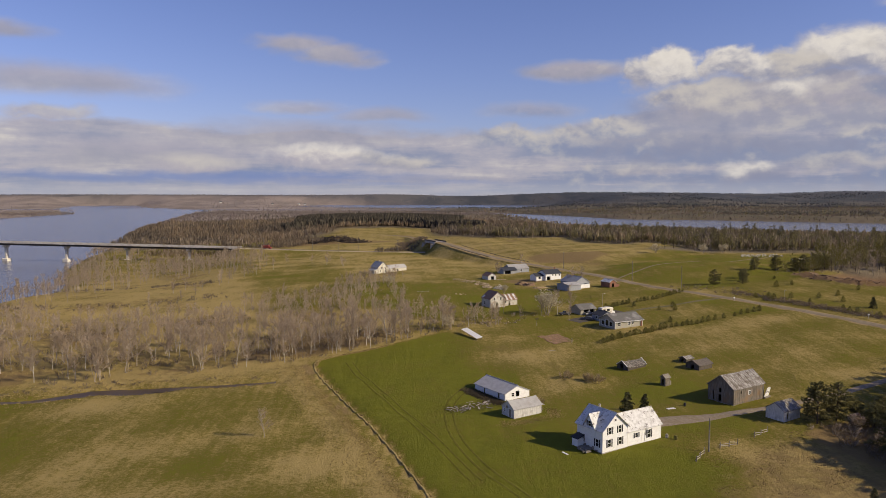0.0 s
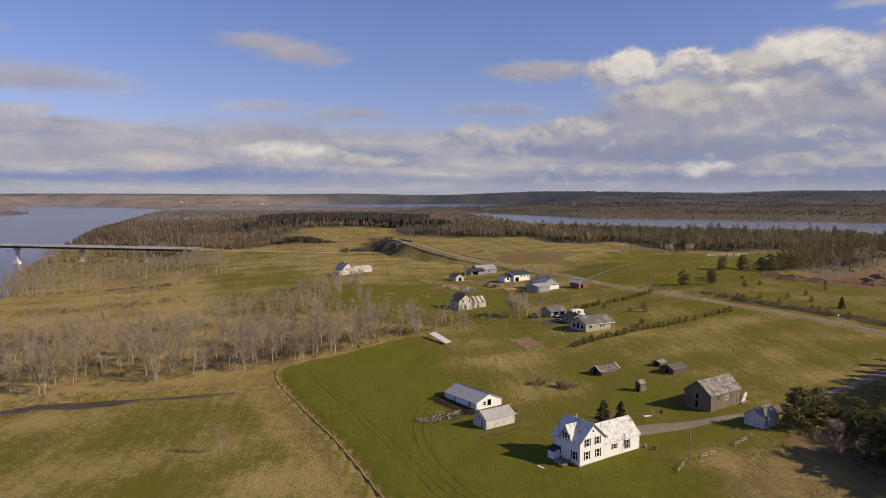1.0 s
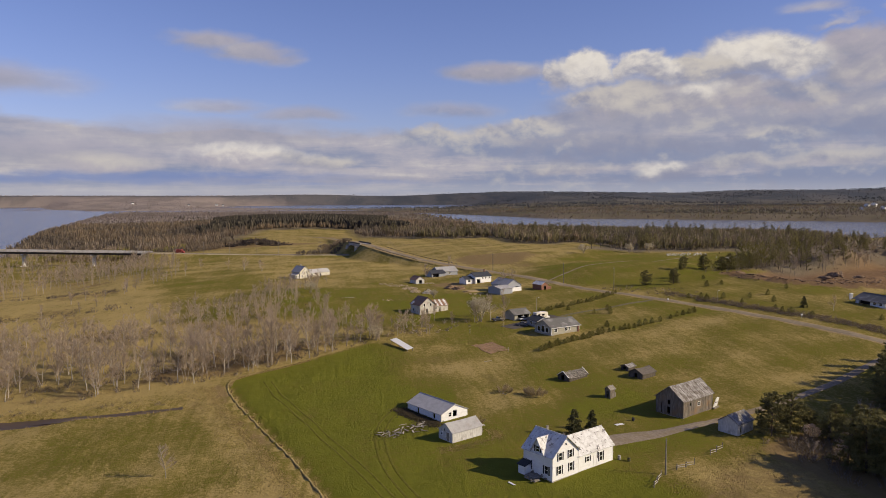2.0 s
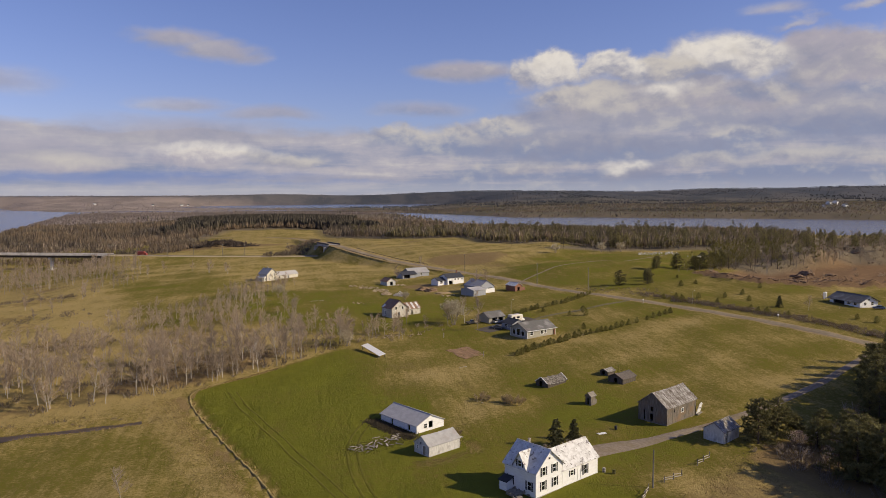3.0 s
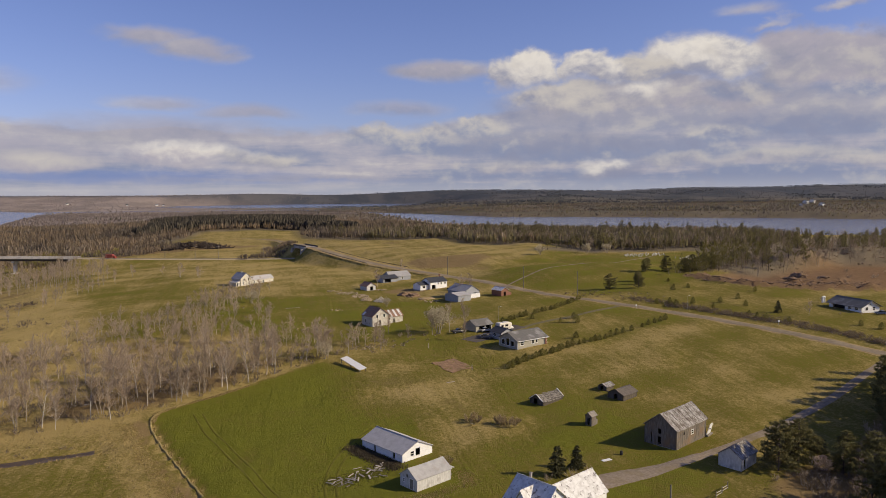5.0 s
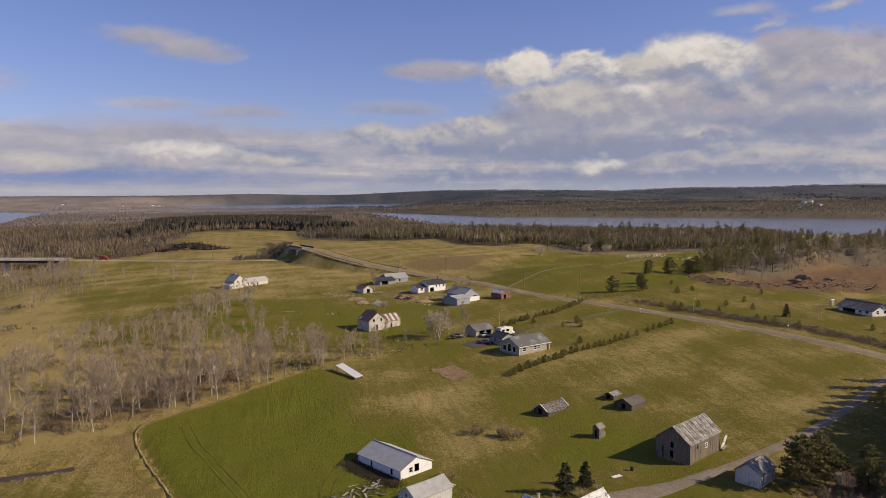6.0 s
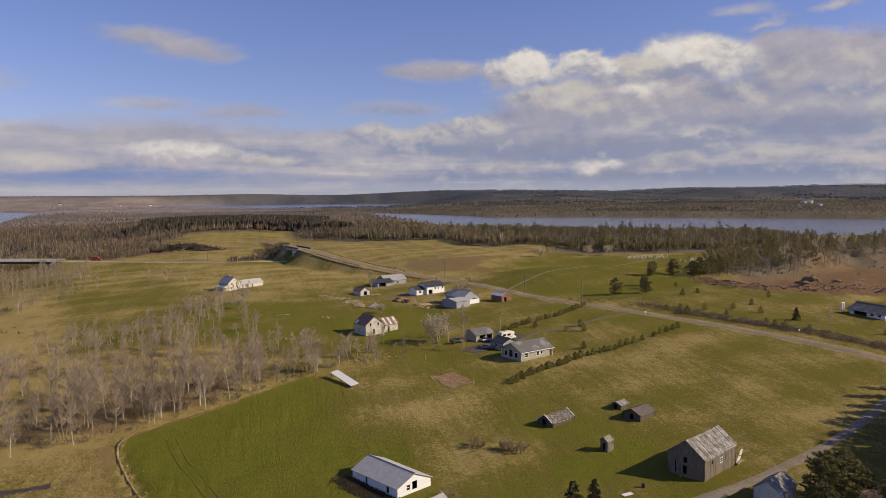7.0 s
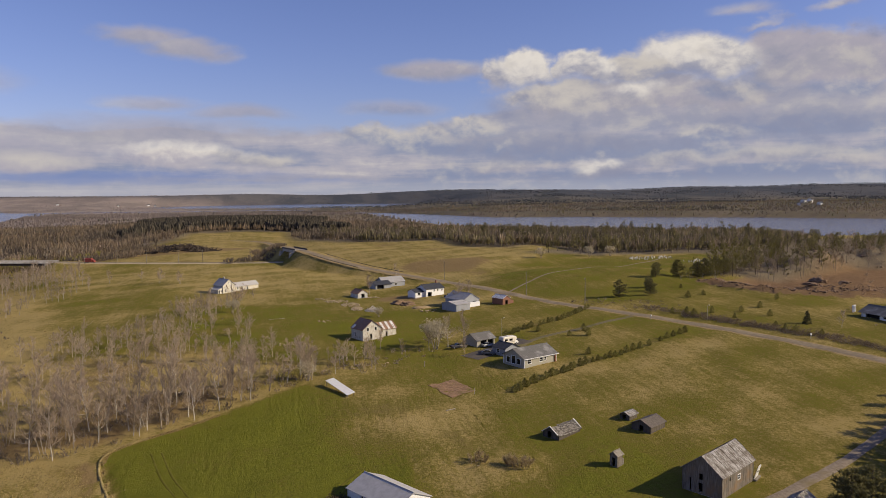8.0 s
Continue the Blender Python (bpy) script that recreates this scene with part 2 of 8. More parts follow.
roof_sheet_grey = material("grey_roof_sheets", (0.40, 0.385, 0.37), (0.31, 0.30, 0.285), 0.6, 0.9, third=(0.30, 0.27, 0.24), third_scale=0.4, third_spread=(0.52, 0.75))
roof_rusty = material("worn_barn_roof", (0.36, 0.34, 0.315), (0.16, 0.14, 0.12), 0.8, 1.5, spread=(0.42, 0.58), third=(0.13, 0.105, 0.085), third_scale=0.55, third_spread=(0.48, 0.62), stretch=(2.6, 0.7, 1), bump=0.02, bump_scale=3)
roof_brown = material("brown_rusted_roof", (0.31, 0.18, 0.115), (0.21, 0.125, 0.085), 0.85, 1.2, third=(0.24, 0.17, 0.13), third_scale=0.5)
roof_shingle = material("grey_shingles", (0.15, 0.142, 0.13), (0.118, 0.112, 0.104), 0.92, 3.0, third=(0.27, 0.26, 0.25), third_scale=0.3)
roof_dark = material("dark_shingles", (0.055, 0.058, 0.07), (0.035, 0.037, 0.045), 0.9, 2.0)
siding_tan = material("tan_siding", (0.38, 0.355, 0.285), (0.32, 0.30, 0.24), 0.75, 1.0, stretch=(0.5, 0.5, 8))
siding_grey = material("grey_siding", (0.33, 0.34, 0.36), (0.27, 0.28, 0.30), 0.75, 1.0, stretch=(3, 3, 0.5))
siding_red = material("faded_red_boards", (0.27, 0.13, 0.085), (0.19, 0.095, 0.065), 0.9, 1.5, stretch=(3, 3, 0.5))
trim_white = material("white_trim", (0.80, 0.79, 0.76), (0.72, 0.70, 0.66), 0.6, 2.0)
shutter_dark = material("dark_shutters", (0.035, 0.036, 0.04), (0.025, 0.025, 0.03), 0.7, 3.0)
# near-black colour standing for unlit rooms behind openings
inside_shade = material("interior_shade", (0.02, 0.019, 0.018), (0.014, 0.013, 0.012), 0.95, 1.0)
concrete = material("weathered_concrete", (0.42, 0.39, 0.34), (0.33, 0.30, 0.26), 0.9, 0.5, third=(0.25, 0.22, 0.19), third_scale=0.2)
pale_concrete = material("pale_pier_concrete", (0.66, 0.62, 0.55), (0.54, 0.50, 0.44), 0.9, 0.4, third=(0.42, 0.38, 0.33), third_scale=0.2)
steel_dark = material("dark_painted_steel", (0.075, 0.06, 0.055), (0.05, 0.042, 0.04), 0.6, 0.6)
verge_soil = material("tan_road_verge", (0.36, 0.265, 0.135), (0.25, 0.18, 0.085), 0.98, 0.9, third=(0.19, 0.145, 0.05), third_scale=0.12, spec=0.05)
pale_gravel = material("pale_shoulder_gravel", (0.52, 0.43, 0.29), (0.40, 0.32, 0.21), 0.98, 0.9, spec=0.05)
dark_asphalt = material("dark_driveway_asphalt", (0.115, 0.10, 0.088), (0.085, 0.074, 0.066), 0.97, 0.8, third=(0.15, 0.125, 0.095), third_scale=0.15, spec=0.05)
asphalt = material("worn_asphalt", (0.265, 0.214, 0.152), (0.205, 0.166, 0.118), 0.99, 0.6, third=(0.32, 0.262, 0.185), third_scale=0.08, spec=0.0)
gravel = material("gravel", (0.29, 0.235, 0.175), (0.20, 0.16, 0.118), 0.97, 1.4, third=(0.20, 0.155, 0.085), third_scale=0.15, bump=0.03, bump_scale=6, spec=0.08)
gravel_dull = material("grassy_gravel", (0.185, 0.155, 0.09), (0.135, 0.115, 0.06), 0.97, 1.2, third=(0.13, 0.118, 0.03), third_scale=0.2, bump=0.03, bump_scale=6, spec=0.08)
shrub_brown = material("brown_shrub_twigs", (0.40, 0.31, 0.175), (0.28, 0.215, 0.115), 0.95, 0.8, random_value=0.15, island=0.3, thin=0.4)
wood_grey = material("grey_wood", (0.27, 0.24, 0.20), (0.17, 0.15, 0.12), 0.9, 2.0, stretch=(1, 1, 0.3))
wood_pale = material("pale_wood", (0.48, 0.43, 0.35), (0.36, 0.31, 0.24), 0.9, 2.0)
dirt = material("bare_earth", (0.27, 0.178, 0.11), (0.17, 0.112, 0.07), 0.97, 0.9, third=(0.34, 0.235, 0.15), third_scale=0.1, bump=0.1, bump_scale=1.2)
bark_grey = material("grey_bark", (0.40, 0.335, 0.26), (0.28, 0.23, 0.18), 0.95, 3.0, random_value=0.3)
bark_pale = material("pale_birch_bark", (0.52, 0.47, 0.40), (0.32, 0.28, 0.23), 0.95, 3.0, random_value=0.2)
bark_dark = material("brown_bark", (0.13, 0.10, 0.075), (0.08, 0.06, 0.045), 0.95, 3.0, random_value=0.2)
twigs = material("bare_twigs", (0.47, 0.37, 0.265), (0.35, 0.275, 0.195), 0.95, 0.6, random_value=0.2, island=0.15, thin=0.4)
twigs_dark = material("dark_brush_twigs", (0.21, 0.155, 0.10), (0.14, 0.105, 0.07), 0.95, 0.6, random_value=0.2, island=0.2, thin=0.3)
twigs_pale = material("pale_budding_twigs", (0.56, 0.49, 0.35), (0.43, 0.37, 0.25), 0.95, 0.6, random_value=0.15, island=0.2, thin=0.4)
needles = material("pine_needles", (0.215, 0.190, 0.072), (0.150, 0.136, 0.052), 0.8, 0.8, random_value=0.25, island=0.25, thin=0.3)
# lighter copy of the pine needles: sunlight put into the colour
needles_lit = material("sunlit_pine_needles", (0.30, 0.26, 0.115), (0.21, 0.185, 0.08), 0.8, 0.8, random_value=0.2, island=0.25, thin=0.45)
needles_mid = material("conifer_needles", (0.20, 0.172, 0.078), (0.14, 0.122, 0.056), 0.8, 0.8, random_value=0.2, island=0.25, thin=0.3)
needles_dark = material("spruce_needles", (0.125, 0.118, 0.052), (0.085, 0.084, 0.038), 0.8, 0.8, random_value=0.2, island=0.25, thin=0.3)
cedar = material("cedar_foliage", (0.25, 0.22, 0.065), (0.18, 0.165, 0.05), 0.85, 1.5, random_value=0.25, island=0.25, thin=0.35)
spring_leaf = material("young_leaves", (0.24, 0.205, 0.065), (0.17, 0.15, 0.05), 0.85, 0.5, random_value=0.2, island=0.25, thin=0.4)
blossom = material("pale_blossom", (0.66, 0.53, 0.43), (0.48, 0.37, 0.29), 0.9, 0.8, random_value=0.1, island=0.2, thin=0.4)
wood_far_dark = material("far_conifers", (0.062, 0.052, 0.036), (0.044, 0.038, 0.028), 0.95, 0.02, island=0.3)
# bluish grey: distance haze put into the conifers' base colour
wood_hazed = material("haze_tinted_conifers", (0.080, 0.082, 0.082), (0.066, 0.070, 0.076), 0.95, 0.01, island=0.08)
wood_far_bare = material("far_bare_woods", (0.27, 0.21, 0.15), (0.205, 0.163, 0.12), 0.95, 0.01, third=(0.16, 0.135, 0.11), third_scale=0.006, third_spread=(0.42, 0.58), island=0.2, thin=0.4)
# greyed brown: distance haze put into the base colour
wood_hazed_bare = material("haze_greyed_woods", (0.135, 0.115, 0.098), (0.108, 0.098, 0.092), 0.95, 0.01, third=(0.09, 0.088, 0.09), third_scale=0.003, third_spread=(0.42, 0.58), island=0.06, thin=0.4)
wood_mid_bare = material("hill_bare_woods", (0.30, 0.225, 0.145), (0.215, 0.162, 0.105), 0.95, 0.02, third=(0.15, 0.122, 0.09), third_scale=0.008, third_spread=(0.42, 0.58), island=0.25, thin=0.4)
roof_pale = material("pale_shed_roof", (0.47, 0.45, 0.43), (0.38, 0.36, 0.34), 0.6, 0.9, third=(0.44, 0.42, 0.39), third_scale=0.4, third_spread=(0.52, 0.75))
# brown woods lightened by haze that is mixed into the colour
wood_haze_pale = material("haze_paled_woods", (0.32, 0.262, 0.222), (0.255, 0.21, 0.178), 0.95, 0.01, third=(0.205, 0.172, 0.15), third_scale=0.006, third_spread=(0.42, 0.62), island=0.12, thin=0.4)
willow = material("budding_willow", (0.30, 0.255, 0.085), (0.22, 0.19, 0.065), 0.95, 0.02, island=0.25, thin=0.4)
birch_far = material("pale_far_trunks", (0.40, 0.32, 0.23), (0.28, 0.22, 0.155), 0.95, 0.02, island=0.25, thin=0.3)
wood_across = material("far_mixed_conifers", (0.115, 0.10, 0.072), (0.085, 0.078, 0.062), 0.95, 0.01, island=0.15)
wood_far_green = material("far_budding_woods", (0.235, 0.20, 0.10), (0.18, 0.155, 0.085), 0.95, 0.01, island=0.2, thin=0.4)


def glass_material():
    mat = bpy.data.materials.new("window_glass")
    mat.use_nodes = True
    b = mat.node_tree.nodes["Principled BSDF"]
    b.inputs["Base Color"].default_value = (0.012, 0.014, 0.018, 1)
    b.inputs["Roughness"].default_value = 0.08
    b.inputs["Specular IOR Level"].default_value = 0.6
    return mat


def paint(name, colour, rough=0.35, metal=0.0):
    return material(name, colour, tuple(c * 0.85 for c in colour), rough, 1.0, metal=metal, spec=0.5)


glass = glass_material()


def water_material():
    mat = bpy.data.materials.new("river_water")
    mat.use_nodes = True
    nt = mat.node_tree
    b = nt.nodes["Principled BSDF"]
    b.inputs["Base Color"].default_value = (0.112, 0.118, 0.152, 1)
    b.inputs["Roughness"].default_value = 0.14
    b.inputs["Specular IOR Level"].default_value = 0.5
    b.inputs["IOR"].default_value = 1.33
    tc, mp, n, bp = (nt.nodes.new(k) for k in ("ShaderNodeTexCoord", "ShaderNodeMapping", "ShaderNodeTexNoise", "ShaderNodeBump"))
    mp.inputs["Scale"].default_value = (1, 0.35, 1)
    nt.links.new(tc.outputs["Object"], mp.inputs[0])
    nt.links.new(mp.outputs[0], n.inputs["Vector"])
    n.inputs["Scale"].default_value, n.inputs["Detail"].default_value = 0.25, 6.0
    bp.inputs["Strength"].default_value, bp.inputs["Distance"].default_value = 1.0, 2.0
    nt.links.new(n.outputs[0], bp.inputs["Height"])
    nt.links.new(bp.outputs[0], b.inputs["Normal"])
    return mat


water_mat = water_material()
creek_mat = material("muddy_creek_water", (0.085, 0.060, 0.045), (0.06, 0.043, 0.036), 0.34, 0.3, spec=0.16)

# ---- lie of the land ----
WATER = -7.0


def ss(a, b, t):
    t = np.clip((np.asarray(t, float) - a) / (b - a), 0, 1)
    return t * t * (3 - 2 * t)


def rise(a, b, t):
    return np.clip(np.asarray(t, float) - a, 0, b - a)


def soft_noise(x, y, size, seed=0):
    """Smooth value noise from crossed waves."""
    rng = np.random.RandomState(seed)
    out = 0.0
    for k in range(6):
        a, p = rng.uniform(0, 6.28, 2)
        f = rng.uniform(0.6, 1.7) * 6.28 / size
        out = out + np.sin((x * np.cos(a) + y * np.sin(a)) * f + p)
    return out / 6 ** 0.5


def poly_inside(x, y, poly, soft):
    """1 inside the polygon, 0 outside, with a soft edge."""
    x, y = np.asarray(x, float), np.asarray(y, float)
    inside = np.zeros(x.shape, bool)
    dist = np.full(x.shape, 1e9)
    for (x0, y0), (x1, y1) in zip(poly, poly[1:] + poly[:1]):
        cross = ((y0 > y) != (y1 > y)) & (x < (x1 - x0) * (y - y0) / (y1 - y0 + 1e-9) + x0)
        inside ^= cross
        dx, dy = x1 - x0, y1 - y0
        t = np.clip(((x - x0) * dx + (y - y0) * dy) / (dx * dx + dy * dy), 0, 1)
        dist = np.minimum(dist, np.hypot(x - x0 - t * dx, y - y0 - t * dy))
    return ss(-soft, soft, np.where(inside, dist, -dist))


def line_dist(x, y, line):
    x, y = np.asarray(x, float), np.asarray(y, float)
    dist = np.full(x.shape, 1e9)
    for (x0, y0), (x1, y1) in zip(line, line[1:]):
        dx, dy = x1 - x0, y1 - y0
        t = np.clip(((x - x0) * dx + (y - y0) * dy) / (dx * dx + dy * dy), 0, 1)
        dist = np.minimum(dist, np.hypot(x - x0 - t * dx, y - y0 - t * dy))
    return dist


CREEK = [(-190, 172), (-130, 179), (-109, 181), (-100, 182), (-91, 184), (-82, 186.5), (-73, 188.5), (-62, 189), (-49, 190), (-38, 192)]
DITCH = [(-29, 206), (-25, 193), (-18.6, 177), (-11, 158), (-4, 139), (3.9, 114), (10, 90), (14, 60)]


HIGHWAY = [(98, 436), (75, 482), (60, 507), (46, 531), (34, 555), (25, 580), (17, 608), (13, 650), (10, 694), (2, 765), (-8, 835), (-45, 895), (-130, 930)]
LOWER = [(-150, 641), (-120, 627), (-80, 611), (-30, 598), (19, 590), (70, 588), (100, 584)]
PIT = [(216, 372), (220, 345), (228, 332), (246, 322), (300, 312), (430, 318), (440, 415), (345, 424), (296, 404), (250, 392)]
EASTBANK = [(70, 545), (95, 500), (125, 480), (160, 500), (205, 540), (215, 640), (190, 740), (110, 820), (20, 820), (35, 680), (40, 620)]


def highway_z(y):
    return np.interp(y, [436, 482, 507, 531, 555, 580, 608, 640, 694, 765, 835, 895, 930], [6.4, 7.2, 8.6, 11, 13.4, 15, 15.2, 13.8, 10.2, 7.8, 5.4, 4.2, 3.5])


def shore(x, y):
    """Metres inland of the nearest shore; below 0 in the water."""
    left = np.interp(y, [-400, 200, 398, 419, 497, 582, 664, 756, 977, 1307, 1828, 2383, 2809, 3020, 3400, 4150, 4300], [-240, -232, -214, -213, -247, -284, -308, -329, -388, -480, -600, -718, -824, -987, -1250, -1560, -2600])
    far_left = np.interp(y, [0, 1560, 1740, 2240, 2600, 3700, 4600], [-1700, -1560, -1000, -1008, -1160, -1700, -1800])
    island = 110 * (1 - np.hypot((x + 1235) / 125, (y - 3310) / 105))
    west = np.maximum(np.maximum(x - left, far_left - x), island)
    near = np.interp(x, [60, 190, 235, 275, 330, 450, 620, 1000, 1600], [2950, 2520, 1950, 1350, 900, 740, 650, 560, 500])
    far = np.interp(x, [60, 200, 275, 440, 540, 720, 900, 1100, 1250, 1800, 2600], [2940, 2560, 2420, 2120, 1800, 1750, 1620, 1490, 1340, 1150, 1000])
    east = np.maximum(near - y, y - far)
    sliver = (np.hypot((x - 170) / 640, (y - 4000) / 560) - 1) * 400
    return np.minimum(np.minimum(west, east), sliver)


def pool_depth(x, y):
    """A hollow that holds the pool, as deep as the ground around is high."""
    return ss(1.5, 0.9, np.hypot((x + 77) / 11.0, (y - 186.4) / 3.4))


def land(x, y):
    """Height of the ground."""
    x, y = np.asarray(x, float), np.asarray(y, float)
    z = 0.03 * rise(165, 335, y) + 0.035 * rise(60, 210, x) * ss(170, 260, y)
    z = z - 3.5 * ss(-30, -170, x) - 1.0 * ss(160, 120, y)
    z = z - 6.5 * ss(-115, -185, x) * ss(360, 470, y) * ss(1100, 800, y)
    z = z - (z - 1.0) * ss(720, 1250, y)
    far = np.hypot(x, y)
    z = z + 10 * ss(1.0, 0.0, np.hypot((x + 60) / 330, (y - 1180) / 330))
    marsh = ss(900, 500, x) * ss(4500, 4300, far)
    z = z + 4 * ss(1250, 1700, far) * (1 - marsh)
    z = z - (z + 5.2) * ss(1900, 2500, far) * ss(700, 450, x) * ss(4400, 4200, far)
    z = z + 14 * ss(1700, 2600, far) * (0.5 + 0.5 * soft_noise(x, y, 1500, 3)) * ss(300, 900, x)
    z = z + (46 + (2.5 + 6.5 * ss(-600, 500, x)) * soft_noise(x, y, 1500, 5) + 8 * ss(0, 2000, x)) * ss(4300 - 1000 * ss(500, 1500, x) - 900 * ss(-450, -900, x), 4850, far)
    z = z + 0.12 * soft_noise(x, y, 23, 8) + 0.25 * soft_noise(x, y, 70, 9) * ss(220, 320, np.abs(y - 160) + np.abs(x - 50))
    # the knoll above the road, the bank east of the highway, the gravel pit and the wall behind it
    z = z + 4.0 * ss(1.0, 0.15, np.hypot((x - 165) / 72, (y - 415) / 62)) + 4.0 * poly_inside(x, y, EASTBANK, 28)
    z = z - 3.4 * poly_inside(x, y, PIT, 9)
    z = z + (6.0 + 1.6 * soft_noise(x, y, 21, 12) + 1.1 * soft_noise(x, y, 8, 13)) * ss(17, 3, line_dist(x, y, [(300, 424), (345, 440), (390, 432), (450, 420)]))
    z = z + (5.5 + 1.2 * soft_noise(x, y, 13, 14)) * ss(1.0, 0.2, np.hypot((x + 76) / 30, (y - 748) / 13))
    z = z + (-1.5 - z) * pool_depth(x, y)
    z = z - 1.1 * ss(4.2, 1.2, line_dist(x, y, CREEK)) - 0.8 * ss(1.6, 0.4, line_dist(x, y, DITCH))
    near = (y > 430) & (y < 940) & (np.abs(x) < 170)
    if np.any(near):
        d = line_dist(x, y, HIGHWAY)
        west = x < np.interp(y, [p[1] for p in HIGHWAY], [p[0] for p in HIGHWAY])
        slope = 0.30 + 0.22 * west + 0.6 * west * ss(562, 578, y) * ss(645, 618, y)
        fill = np.maximum(z, highway_z(y) - 0.15 - slope * np.maximum(0, d - 5.2))
        gap = ss(5.6, 7.2, line_dist(x, y, LOWER))
        z = np.where(near, z + (fill - z) * gap, z)
        ramp = 6.15 - 0.12 * np.maximum(0, line_dist(x, y, LOWER) - 9)
        z = np.where(near & (x > -160) & (x < 32), np.maximum(z, ramp), z)
    spoil = ss(11, 4, line_dist(x, y, [(212, 368), (214, 348), (220, 332), (238, 318), (262, 312)])) + 0.8 * ss(16, 8, np.hypot((x - 272) / 2.0, y - 360))
    z = z + np.clip(spoil, 0, 1) * (0.8 + 1.7 * np.abs(soft_noise(x, y, 15, 71)) + 0.6 * soft_noise(x, y, 9, 72))
    bank = shore(x, y)
    span = 34 + 0.05 * np.maximum(0, far - 900)
    return -9.0 + (z + 9.0) * ss(0, 1, (bank + 8) / span)


GRID = {}


def ground_z(x, y):
    """Height of the built ground at a point."""
    xs, ys, zs = GRID["xs"], GRID["ys"], GRID["zs"]
    i, j = min(max(int(np.searchsorted(xs, x)) - 1, 0), len(xs) - 2), min(max(int(np.searchsorted(ys, y)) - 1, 0), len(ys) - 2)
    u, v = (x - xs[i]) / (xs[i + 1] - xs[i]), (y - ys[j]) / (ys[j + 1] - ys[j])
    return float((zs[j, i] * (1 - u) + zs[j, i + 1] * u) * (1 - v) + (zs[j + 1, i] * (1 - u) + zs[j + 1, i + 1] * u) * v)


# ---- building helpers ----
def part(name, bm, mat, parent=None, label="", smooth=False):
    """Links a bmesh as one mesh object, under a thing or a part."""
    data = bpy.data.meshes.new(name)
    bmesh.ops.recalc_face_normals(bm, faces=bm.faces)
    bm.to_mesh(data)
    bm.free()
    return link_mesh(name, data, mat, parent, label, smooth)


def link_mesh(name, data, mat, parent=None, label="", smooth=False):
    if mat and not data.materials:
        data.materials.append(mat)
    if smooth:
        data.shade_smooth()
    ob = new(name, data)
    if parent:
        ob.parent = parent
    if label:
        ob["label"] = label
    return ob


def raw_mesh(name, verts, faces):
    data = bpy.data.meshes.new(name)
    data.from_pydata([tuple(v) for v in verts], [], faces)
    data.update()
    return data


def empty(name, m, label="", category="", group="", kind=""):
    ob = new(name)
    ob.matrix_basis = m
    return tagged(ob, label, category, group, kind)


def box(bm, x0, x1, y0, y1, z0, z1, bevel=0.0, turn=None):
    m = Matrix.LocRotScale(((x0 + x1) / 2, (y0 + y1) / 2, (z0 + z1) / 2), None, (x1 - x0, y1 - y0, z1 - z0))
    made = bmesh.ops.create_cube(bm, size=1.0, matrix=(turn @ m) if turn else m)["verts"]
    if bevel:
        edges = list({e for v in made for e in v.link_edges})
        bmesh.ops.bevel(bm, geom=edges, offset=bevel, segments=1, affect="EDGES")
    return made


def boxes(*specs, bevel=0.0):
    bm = bmesh.new()
    for s in specs:
        box(bm, *s, bevel=bevel)
    return bm


def prism(bm, profile, axis_len, m):
    """A profile in the local x-z plane, drawn out along y."""
    a = [bm.verts.new(m @ Vector((x, 0, z))) for x, z in profile]
    b = [bm.verts.new(m @ Vector((x, axis_len, z))) for x, z in profile]
    bm.faces.new(a[::-1])
    bm.faces.new(b)
    n = len(a)
    for i in range(n):
        bm.faces.new((a[i], a[(i + 1) % n], b[(i + 1) % n], b[i]))


def tube(bm, p, q, r0, r1=None, sides=6):
    r1 = r0 if r1 is None else r1
    p, q = Vector(p), Vector(q)
    d = (q - p).normalized()
    s = d.orthogonal().normalized()
    t = d.cross(s)
    rings = []
    for c, r in ((p, r0), (q, r1)):
        rings.append([bm.verts.new(c + (s * math.cos(k * 6.2832 / sides) + t * math.sin(k * 6.2832 / sides)) * r) for k in range(sides)])
    bm.faces.new(rings[0][::-1])
    bm.faces.new(rings[1])
    for k in range(sides):
        bm.faces.new((rings[0][k], rings[0][(k + 1) % sides], rings[1][(k + 1) % sides], rings[1][k]))


